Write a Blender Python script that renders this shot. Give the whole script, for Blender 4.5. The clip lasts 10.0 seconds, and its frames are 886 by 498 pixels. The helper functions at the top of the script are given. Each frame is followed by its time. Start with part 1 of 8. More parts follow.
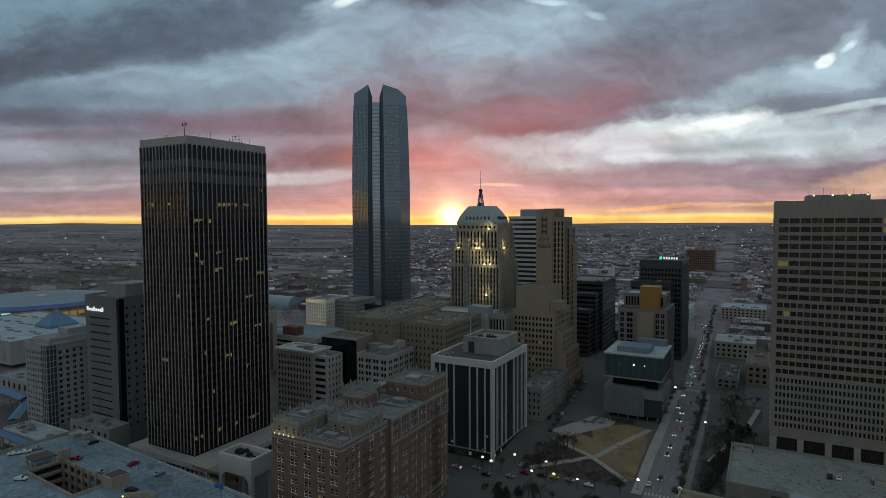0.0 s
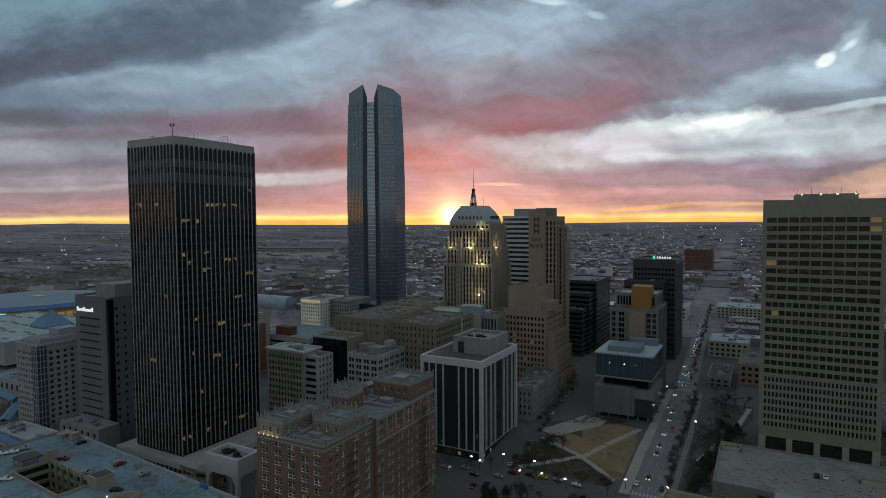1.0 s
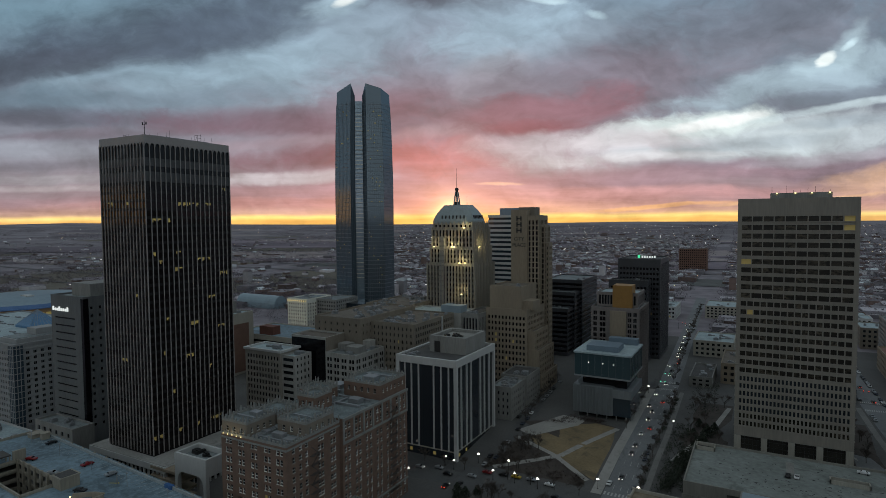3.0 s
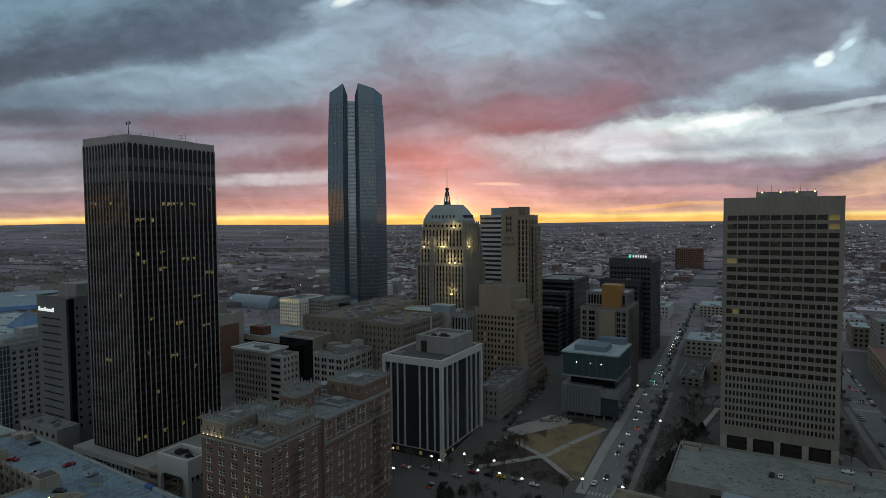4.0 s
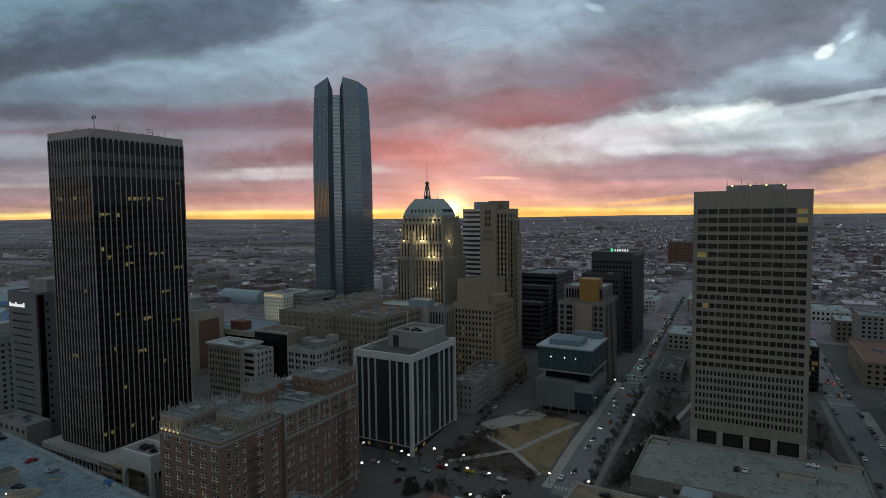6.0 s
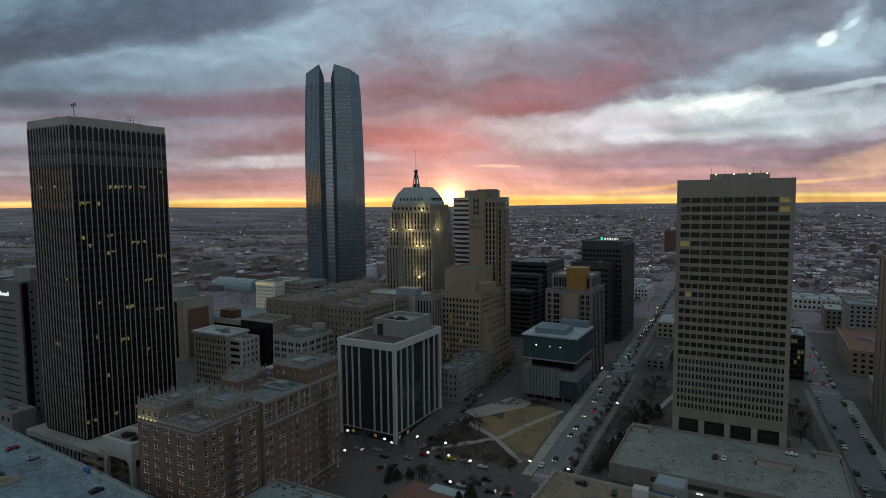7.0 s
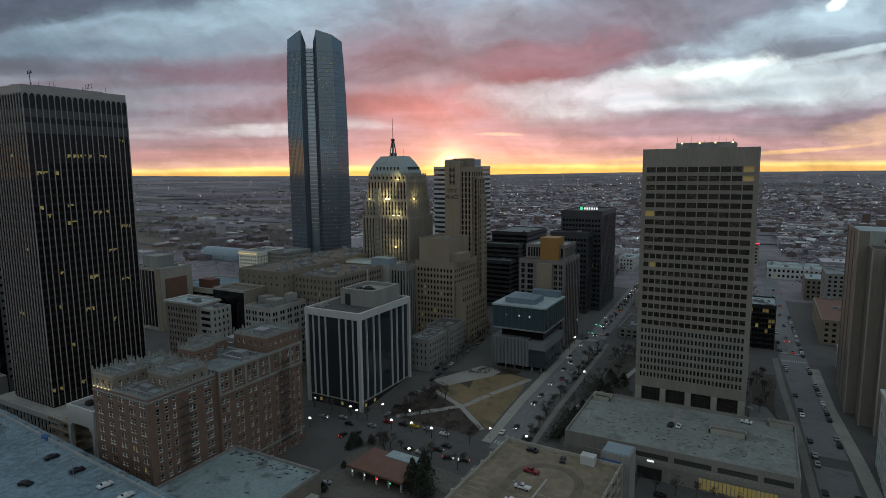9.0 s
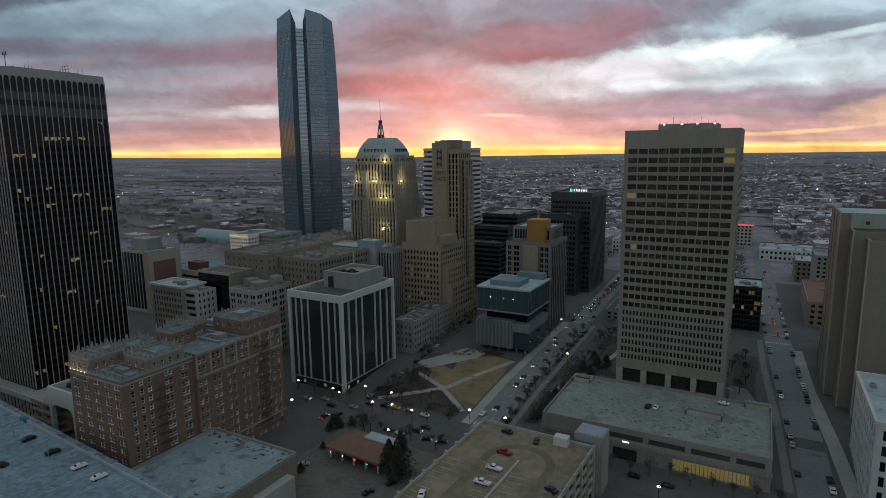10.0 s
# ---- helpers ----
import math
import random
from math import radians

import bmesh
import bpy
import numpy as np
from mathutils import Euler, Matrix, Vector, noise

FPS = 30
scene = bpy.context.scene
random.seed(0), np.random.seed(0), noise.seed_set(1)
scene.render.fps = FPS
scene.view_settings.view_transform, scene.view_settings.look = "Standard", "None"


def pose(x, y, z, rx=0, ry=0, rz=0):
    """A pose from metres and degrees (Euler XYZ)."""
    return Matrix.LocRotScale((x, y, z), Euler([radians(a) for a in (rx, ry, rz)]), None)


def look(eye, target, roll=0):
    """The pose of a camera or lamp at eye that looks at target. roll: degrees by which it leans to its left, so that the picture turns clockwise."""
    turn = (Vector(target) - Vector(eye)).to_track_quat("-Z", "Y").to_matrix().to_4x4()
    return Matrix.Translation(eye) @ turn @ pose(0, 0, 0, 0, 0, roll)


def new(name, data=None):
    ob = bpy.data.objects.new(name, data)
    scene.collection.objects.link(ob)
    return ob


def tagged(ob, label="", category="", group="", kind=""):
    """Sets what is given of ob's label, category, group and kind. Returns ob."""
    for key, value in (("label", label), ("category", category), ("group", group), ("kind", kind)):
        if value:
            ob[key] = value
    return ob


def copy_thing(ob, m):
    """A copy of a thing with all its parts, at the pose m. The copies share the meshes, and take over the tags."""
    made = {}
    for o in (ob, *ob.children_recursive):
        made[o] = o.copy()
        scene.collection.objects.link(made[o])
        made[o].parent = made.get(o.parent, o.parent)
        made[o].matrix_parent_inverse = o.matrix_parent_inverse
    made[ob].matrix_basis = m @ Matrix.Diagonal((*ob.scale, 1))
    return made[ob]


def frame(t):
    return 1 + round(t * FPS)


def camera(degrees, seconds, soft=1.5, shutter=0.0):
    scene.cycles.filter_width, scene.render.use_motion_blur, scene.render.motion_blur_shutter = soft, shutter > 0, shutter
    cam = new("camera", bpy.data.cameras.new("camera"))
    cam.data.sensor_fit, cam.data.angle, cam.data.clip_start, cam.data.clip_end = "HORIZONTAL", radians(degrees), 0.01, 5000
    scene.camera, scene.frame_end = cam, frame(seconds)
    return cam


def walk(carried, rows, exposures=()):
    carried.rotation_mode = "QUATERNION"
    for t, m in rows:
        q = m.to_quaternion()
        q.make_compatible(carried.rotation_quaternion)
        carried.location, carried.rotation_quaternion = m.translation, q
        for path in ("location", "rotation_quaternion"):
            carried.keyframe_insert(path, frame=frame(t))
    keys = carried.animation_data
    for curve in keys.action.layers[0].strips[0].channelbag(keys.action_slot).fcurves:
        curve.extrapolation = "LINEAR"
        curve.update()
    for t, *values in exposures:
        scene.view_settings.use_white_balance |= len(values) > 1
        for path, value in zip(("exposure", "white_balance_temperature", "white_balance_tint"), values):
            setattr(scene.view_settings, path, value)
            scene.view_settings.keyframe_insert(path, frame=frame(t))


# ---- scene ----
cam = camera(74.3, 10.0, soft=0.7)
PATH = [
    (0, (0.014, 0.033, 115.004), (-0.944, 1.786, 114.906), -0.3),
    (0.5, (2.621, 1.435, 115.014), (1.661, 3.187, 114.916), -0.4),
    (1, (5.217, 2.88, 115.011), (4.257, 4.632, 114.912), -0.4),
    (1.5, (7.788, 4.406, 114.996), (6.828, 6.158, 114.896), -0.4),
    (2, (10.334, 6.131, 114.951), (9.375, 7.883, 114.85), -0.4),
    (2.5, (12.943, 7.917, 114.87), (11.983, 9.668, 114.769), -0.4),
    (4, (21.247, 13.361, 114.326), (20.29, 15.114, 114.226), -0.5),
    (4.5, (24.098, 15.279, 114.254), (23.141, 17.032, 114.153), -0.5),
    (5, (27.059, 17.315, 114.217), (26.103, 19.069, 114.113), -0.5),
    (5.5, (30.205, 19.39, 114.21), (29.249, 21.143, 114.102), -0.6),
    (7, (40.439, 25.951, 114.323), (39.484, 27.701, 114.163), -0.6),
    (7.5, (44.077, 28.128, 114.362), (43.123, 29.877, 114.18), -0.6),
    (8, (47.833, 30.42, 114.392), (46.879, 32.166, 114.186), -0.6),
    (8.5, (51.631, 32.802, 114.421), (50.677, 34.544, 114.187), -0.6),
    (9, (55.513, 35.321, 114.459), (54.559, 37.059, 114.194), -0.6),
    (9.5, (59.509, 37.935, 114.501), (58.555, 39.668, 114.205), -0.7),
    (10, (63.586, 40.597, 114.531), (62.632, 42.325, 114.205), -0.7),
]
walk(cam, [(t, look(eye, target, roll)) for t, eye, target, roll in PATH], [(0, 0.0), (5.5, 0.0), (7.5, 0.06), (10, 0.30)])

# ---------------- world, sun, exposure ----------------
YAW = radians(28.6)
FWD = Vector((-math.sin(YAW), math.cos(YAW), 0))
RGT = Vector((math.cos(YAW), math.sin(YAW), 0))
scene.view_settings.exposure = 0.0

world = bpy.data.worlds.new("evening_sky")
scene.world = world
world.use_nodes = True
WT = world.node_tree
WT.nodes.clear()


def wmath(op, a, b=None):
    n = WT.nodes.new("ShaderNodeMath")
    n.operation = op
    for i, v in enumerate((a, b)):
        if v is None:
            continue
        if isinstance(v, (int, float)):
            n.inputs[i].default_value = v
        else:
            WT.links.new(v, n.inputs[i])
    return n.outputs[0]


def wvec(op, a, b):
    n = WT.nodes.new("ShaderNodeVectorMath")
    n.operation = op
    for i, v in enumerate((a, b)):
        if isinstance(v, (tuple, Vector)):
            n.inputs[i].default_value = tuple(v)
        else:
            WT.links.new(v, n.inputs[i])
    return n


def wmix(fac, a, b):
    n = WT.nodes.new("ShaderNodeMix")
    n.data_type = "RGBA"
    for i, v in ((0, fac), (6, a), (7, b)):
        if isinstance(v, (int, float)):
            n.inputs[i].default_value = v
        elif isinstance(v, tuple):
            n.inputs[i].default_value = (*v, 1)
        else:
            WT.links.new(v, n.inputs[i])
    return n.outputs[2]


def wramp(fac, stops, interp="LINEAR"):
    n = WT.nodes.new("ShaderNodeValToRGB")
    n.color_ramp.interpolation = interp
    el = n.color_ramp.elements
    while len(el) < len(stops):
        el.new(0.5)
    for e, (p, c) in zip(el, stops):
        e.position = p
        e.color = (*c, 1)
    WT.links.new(fac, n.inputs[0])
    return n.outputs[0]


def wnoise(vec, scale, detail=5, rough=0.55, dist=0.0):
    n = WT.nodes.new("ShaderNodeTexNoise")
    n.inputs["Scale"].default_value = scale
    n.inputs["Detail"].default_value = detail
    n.inputs["Roughness"].default_value = rough
    n.inputs["Distortion"].default_value = dist
    WT.links.new(vec, n.inputs["Vector"])
    return n


tc = WT.nodes.new("ShaderNodeTexCoord")
DIRV = tc.outputs["Generated"]
sep = WT.nodes.new("ShaderNodeSeparateXYZ")
WT.links.new(DIRV, sep.inputs[0])
dz = sep.outputs[2]
ahead = wmath("MAXIMUM", wvec("DOT_PRODUCT", DIRV, FWD).outputs["Value"], 0.22)
side = wmath("DIVIDE", wvec("DOT_PRODUCT", DIRV, RGT).outputs["Value"], ahead)
rise = wmath("DIVIDE", dz, ahead)
comb = WT.nodes.new("ShaderNodeCombineXYZ")
WT.links.new(side, comb.inputs[0])
WT.links.new(rise, comb.inputs[1])
UV = comb.outputs[0]
soft_uv = wvec("MULTIPLY", UV, (1.0, 1.7, 1.0)).outputs[0]
warp = wvec("SUBTRACT", wnoise(soft_uv, 4.0, 5, 0.55).outputs["Color"], (0.5, 0.5, 0.5))
WUV = wvec("ADD", UV, wvec("MULTIPLY", warp.outputs[0], (0.20, 0.085, 0)).outputs[0]).outputs[0]
WUV_S = wvec("ADD", UV, wvec("MULTIPLY", warp.outputs[0], (0.10, 0.028, 0)).outputs[0]).outputs[0]
big = wnoise(soft_uv, 3.2, 6, 0.55, 0.3).outputs[0]
fray = wnoise(wvec("MULTIPLY", WUV, (1.0, 1.8, 1.0)).outputs[0], 8.0, 9, 0.66, 0.0).outputs[0]


def lin(r, g, b):
    """Linear values of a colour given as display values from 0 to 255."""
    return tuple(((min(v, 254) / 255 + 0.055) / 1.055) ** 2.4 for v in (r * 0.99, g * 1.07, b * 1.085))


def unit(v):
    return wmath("MINIMUM", wmath("MAXIMUM", v, 0.0), 1.0)


# grey cloud deck, rose low down and near the sun
wob = wmath("ADD", rise, wmath("MULTIPLY", wmath("SUBTRACT", big, 0.5), 0.10))
hgt_ = wmath("MULTIPLY", wob, 2.5)
base = wramp(hgt_, [(0.02, lin(190, 138, 130)), (0.12, lin(150, 118, 124)), (0.26, lin(137, 128, 138)), (0.45, lin(118, 115, 128)), (0.65, lin(120, 130, 144)), (0.95, lin(120, 134, 149))])
pinkc = wramp(hgt_, [(0.02, lin(222, 162, 146)), (0.07, lin(203, 149, 150)), (0.15, lin(180, 131, 142)), (0.28, lin(164, 128, 140)), (0.45, lin(140, 108, 120)), (0.65, lin(138, 132, 145)), (0.95, lin(125, 136, 150))])
near_sun = wmath("POWER", 2.718, wmath("MULTIPLY", wmath("MULTIPLY", wmath("SUBTRACT", side, 0.03), wmath("SUBTRACT", side, 0.03)), -9.0))
col = wmix(near_sun, base, pinkc)
# the deck is thinner and brighter overhead and to the east
over = unit(wmath("MULTIPLY", wmath("SUBTRACT", dz, 0.42), 2.6))
east = unit(wmath("MULTIPLY", wmath("SUBTRACT", 0.1, wvec("DOT_PRODUCT", DIRV, FWD).outputs["Value"]), 2.0))
thin = wramp(big, [(0.32, (0.235, 0.276, 0.296)), (0.55, (0.330, 0.381, 0.406)), (0.70, (0.452, 0.510, 0.536))])
col = wmix(wmath("MAXIMUM", over, east), col, thin)


def cloud_form(col, x, y, sx, sy, colour, amount, rot=0.0, up=1.0, soft=0.8, torn=1.2):
    """A cloud mass: centre and half sizes in thousandths of the view's tangent right of and above the west; up: how much further it
    reaches upwards than downwards; soft: width of its edge; torn: how ragged the edge is."""
    d = wvec("SUBTRACT", WUV if sy > 15 else WUV_S, ((x - 784) / 1035, (397 - y) / 1035, 0)).outputs[0]
    m = WT.nodes.new("ShaderNodeVectorRotate")
    m.rotation_type = "Z_AXIS"
    m.inputs["Angle"].default_value = radians(-rot)
    WT.links.new(d, m.inputs["Vector"])
    sp_ = WT.nodes.new("ShaderNodeSeparateXYZ")
    WT.links.new(m.outputs[0], sp_.inputs[0])
    v = wmath("ADD", wmath("DIVIDE", wmath("MAXIMUM", sp_.outputs[1], 0.0), sy * up / 1035), wmath("DIVIDE", wmath("MINIMUM", sp_.outputs[1], 0.0), sy / 1035))
    u = wmath("DIVIDE", sp_.outputs[0], sx / 1035)
    q = wmath("ADD", wmath("ADD", wmath("MULTIPLY", u, u), wmath("MULTIPLY", v, v)), wmath("MULTIPLY", wmath("SUBTRACT", fray, 0.5), torn * 4.6))
    r = WT.nodes.new("ShaderNodeMapRange")
    r.interpolation_type = "SMOOTHSTEP"
    r.inputs[1].default_value, r.inputs[2].default_value = 1 - soft * 1.9, 1 + soft * 1.9
    r.inputs[3].default_value, r.inputs[4].default_value = amount, 0.0
    WT.links.new(q, r.inputs[0])
    return wmix(r.outputs[0], col, lin(*colour))


CLOUDS = [
    # far left: slate mass with a sloping underside, pale blue-grey below it
    (100, 10, 420, 60, (112, 132, 146), 0.8, 0),
    (380, 140, 230, 62, (146, 160, 173), 0.85, 8, 1.0, 0.9),
    (560, 70, 150, 80, (150, 163, 176), 0.75, 25, 1.0, 0.9),
    (190, 92, 360, 40, (74, 80, 95), 0.95, 9, 1.5, 0.7, 0.8),
    (100, 130, 170, 22, (70, 72, 85), 0.8, 5, 1.6, 0.7, 0.8),
    (420, 60, 150, 40, (86, 94, 110), 0.8, 14, 1.3, 0.8, 0.9),
    (60, 190, 210, 20, (100, 112, 126), 0.85, 0),
    (330, 195, 150, 20, (120, 128, 142), 0.7, 6),
    (120, 218, 230, 12, (92, 88, 102), 0.85, -2, 1.4),
    (190, 243, 200, 9, (112, 96, 108), 0.75, 2),
    (70, 268, 150, 13, (150, 144, 154), 0.8, -3, 1.0, 0.6),
    (60, 293, 200, 7, (116, 106, 117), 0.75, 0),
    (110, 318, 190, 8, (158, 145, 150), 0.7, 0),
    (110, 334, 230, 5, (180, 160, 163), 0.7, 0),
    (60, 345, 160, 6, (140, 120, 126), 0.6, 0),
    # rose bands behind the towers
    (470, 232, 210, 15, (118, 88, 102), 0.9, -2, 1.5),
    (520, 262, 190, 9, (150, 122, 132), 0.6, 2),
    (540, 288, 180, 14, (122, 78, 92), 0.9, 2, 1.2),
    (520, 322, 150, 9, (196, 178, 182), 0.85, 1, 1.2, 0.6),
    (430, 345, 150, 6, (160, 120, 126), 0.6, 0),
    (500, 366, 300, 9, (196, 134, 132), 0.7, 0),
    # above the sun
    (700, 50, 120, 50, (140, 146, 160), 0.6, 10),
    (800, 8, 150, 26, (90, 88, 100), 0.9, 2, 1.3, 0.7),
    (745, 205, 90, 26, (124, 82, 94), 0.85, 4, 1.2),
    (760, 285, 110, 26, (196, 112, 116), 0.75, 0),
    (800, 240, 80, 10, (178, 142, 148), 0.6, 5),
    (905, 70, 120, 55, (162, 174, 188), 0.9, 10, 1.0, 0.7),
    (870, 150, 55, 34, (172, 158, 166), 0.6, 30),
    # long mauve mass that climbs to the right, rose underneath
    (1220, 118, 420, 62, (122, 116, 128), 0.92, 11, 1.1, 0.7, 0.9),
    (1400, 30, 260, 34, (104, 104, 116), 0.85, 10, 1.5),
    (1050, 165, 180, 52, (128, 112, 124), 0.85, 10, 1.0),
    (960, 214, 150, 32, (142, 98, 110), 0.95, 6, 1.3, 0.45, 0.7),
    (940, 240, 75, 11, (142, 84, 96), 0.85, 2, 1.4, 0.5, 0.7),
    (1060, 60, 70, 18, (146, 154, 166), 0.55, 20),
    # clearer band to the right and its bright gaps
    (1420, 158, 240, 28, (164, 172, 182), 0.92, 12, 1.0, 0.7),
    (1430, 198, 240, 13, (124, 127, 139), 0.85, 8, 1.0, 0.7),
    (1330, 262, 330, 36, (200, 198, 201), 0.92, 4, 1.0, 0.6, 0.8),
    (1200, 240, 170, 20, (222, 220, 217), 0.9, 9, 1.0, 0.5, 0.9),
    (1250, 232, 90, 9, (252, 252, 248), 0.9, 10, 1.0, 0.5, 1.0),
    (1490, 204, 130, 7, (206, 208, 212), 0.7, 9, 1.0, 0.6, 0.9),
    (1300, 270, 170, 10, (150, 152, 160), 0.65, 4),
    (1500, 232, 90, 10, (154, 158, 168), 0.6, 4),
    (1030, 268, 170, 18, (200, 180, 185), 0.85, 2),
    (1100, 292, 150, 8, (214, 198, 200), 0.7, 2),
    (1320, 310, 300, 17, (140, 114, 128), 0.92, 4, 1.1, 0.6, 0.8),
    (1120, 322, 220, 12, (166, 128, 138), 0.7, 1),
    (1500, 290, 140, 8, (178, 166, 174), 0.6, 5),
    (1120, 352, 280, 10, (206, 146, 148), 0.8, 0),
    (1400, 366, 130, 4, (244, 184, 126), 0.7, 5, 1.0, 0.5, 0.8),
    (1170, 378, 110, 4, (246, 176, 116), 0.7, 3, 1.0, 0.5, 0.8),
    (1545, 328, 90, 20, (228, 172, 144), 0.85, 5),
    (880, 334, 40, 3, (250, 190, 160), 0.6, 0, 1.0, 0.6, 0.9),
    # gaps to the bright sky
    (620, 14, 50, 20, (186, 200, 212), 0.7, 25, 1.0, 0.8, 0.9),
    (622, 15, 24, 8, (246, 252, 253), 1.0, 22, 1.0, 0.5, 0.8),
    (960, 18, 28, 5, (206, 216, 224), 0.75, -6, 1.0, 0.6, 0.9),
    (1058, 42, 18, 6, (196, 208, 216), 0.6, -10),
    (1470, 112, 56, 16, (188, 198, 206), 0.65, 38, 1.0, 0.8, 0.9),
    (1446, 124, 15, 8, (246, 250, 248), 1.0, 48, 1.0, 0.5, 0.7),
    (1486, 99, 15, 5, (216, 224, 230), 0.8, 30, 1.0, 0.6, 0.8),
]
for form in CLOUDS:
    col = cloud_form(col, *form)

# clear golden strip under the cloud edge, and the glow round the sun
edge = wmath("ADD", rise, wmath("MULTIPLY", wmath("SUBTRACT", wnoise(UV, 5.0, 3).outputs[0], 0.5), 0.012))
strip = wramp(wmath("MULTIPLY", edge, 10.0), [(0.0, (1, 1, 1)), (0.07, (1, 1, 1)), (0.12, (0.30, 0.30, 0.30)), (0.28, (0.06, 0.06, 0.06)), (0.6, (0, 0, 0))])
gold = wramp(wmath("MULTIPLY", edge, 10.0), [(0.0, (0.92, 0.52, 0.13)), (0.05, (1.05, 0.80, 0.25)), (0.12, (0.95, 0.62, 0.28)), (0.30, (0.66, 0.32, 0.25))])
wide = wmath("POWER", 2.718, wmath("MULTIPLY", wmath("MULTIPLY", side, side), -0.35))
col = wmix(wmath("MULTIPLY", strip, wide), col, gold)
# the clear strip goes on round to the south
south = unit(wmath("MULTIPLY", wmath("SUBTRACT", wmath("MULTIPLY", wvec("DOT_PRODUCT", DIRV, RGT).outputs["Value"], -1.0), 0.62), 4.0))
low_s = wramp(wmath("MULTIPLY", dz, 10.0), [(0.0, (1, 1, 1)), (0.42, (0.9, 0.9, 0.9)), (0.55, (0, 0, 0))])
col = wmix(wmath("MULTIPLY", wmath("MULTIPLY", south, low_s), 0.9), col, (1.0, 0.46, 0.14))
sd = wvec("SUBTRACT", UV, (13 / 1035, 6 / 1035, 0)).outputs[0]
rad = wvec("LENGTH", sd, (0, 0, 0)).outputs["Value"]


def glow(col, r, colour, amount):
    g = wmath("MULTIPLY", wmath("POWER", 2.718, wmath("DIVIDE", rad, -r / 1035)), amount)
    n = WT.nodes.new("ShaderNodeMix")
    n.data_type = "RGBA"
    n.blend_type = "ADD"
    WT.links.new(g, n.inputs[0])
    WT.links.new(col, n.inputs[6])
    n.inputs[7].default_value = (*colour, 1)
    return n.outputs[2]


# fine billows over everything, lit from low in the west
BUV = wvec("MULTIPLY", WUV, (1.0, 1.6, 1.0)).outputs[0]
n_a = wnoise(BUV, 7.0, 8, 0.56, 0.0).outputs[0]
n_b = wnoise(wvec("ADD", BUV, (0.006, 0.022, 0)).outputs[0], 7.0, 8, 0.56, 0.0).outputs[0]
relief = wmath("MULTIPLY", wmath("SUBTRACT", n_b, n_a), 1.7)
mass = wmath("MULTIPLY", wmath("SUBTRACT", n_a, 0.5), 0.85)
# flat streaks low over the horizon
streaks = wnoise(wvec("MULTIPLY", WUV_S, (2.2, 30.0, 1.0)).outputs[0], 1.6, 6, 0.6, 0.0).outputs[0]
low_b = unit(wmath("SUBTRACT", 1.0, wmath("DIVIDE", rise, 0.17)))
flat = wmath("MULTIPLY", wmath("MULTIPLY", wmath("SUBTRACT", streaks, 0.5), low_b), 1.3)
bil = wmath("MAXIMUM", wmath("ADD", wmath("ADD", 1.0, flat), wmath("ADD", relief, mass)), 0.5)
bm_ = WT.nodes.new("ShaderNodeVectorMath")
bm_.operation = "SCALE"
WT.links.new(col, bm_.inputs[0])
WT.links.new(bil, bm_.inputs["Scale"])
col = bm_.outputs[0]
col = glow(col, 60, (0.50, 0.15, 0.09), 0.20)
col = glow(col, 22, (1.5, 0.70, 0.2), 0.8)
col = glow(col, 9.5, (6.0, 4.5, 2.0), 1.0)
# the evening sky behind the clouds to the east is plain and dim
nish = WT.nodes.new("ShaderNodeTexSky")
nish.sky_type = "NISHITA"
nish.sun_disc = False
nish.sun_elevation = radians(1.0)
nish.sun_rotation = radians(-27.9)
bg = WT.nodes.new("ShaderNodeBackground")
bg.inputs[1].default_value = 1.0
bg2 = WT.nodes.new("ShaderNodeBackground")
WT.links.new(nish.outputs[0], bg2.inputs[0])
bg2.inputs[1].default_value = 0.012
addb = WT.nodes.new("ShaderNodeAddShader")
WT.links.new(col, bg.inputs[0])
WT.links.new(bg.outputs[0], addb.inputs[0])
WT.links.new(bg2.outputs[0], addb.inputs[1])
wout = WT.nodes.new("ShaderNodeOutputWorld")
WT.links.new(addb.outputs[0], wout.inputs[0])

sun = new("sun", bpy.data.lights.new("sun", "SUN"))
sun.data.energy = 0.12
sun.data.angle = radians(0.6)
sun.data.color = (1.0, 0.45, 0.16)
sun.matrix_world = look((0, 0, 0), (math.sin(radians(27.9)), -math.cos(radians(27.9)), -math.tan(radians(0.9))))

# ---------------- materials ----------------
MATS = {}


def nodes_of(name):
    m = bpy.data.materials.new(name)
    m.use_nodes = True
    nt = m.node_tree
    return m, nt, nt.nodes["Principled BSDF"]


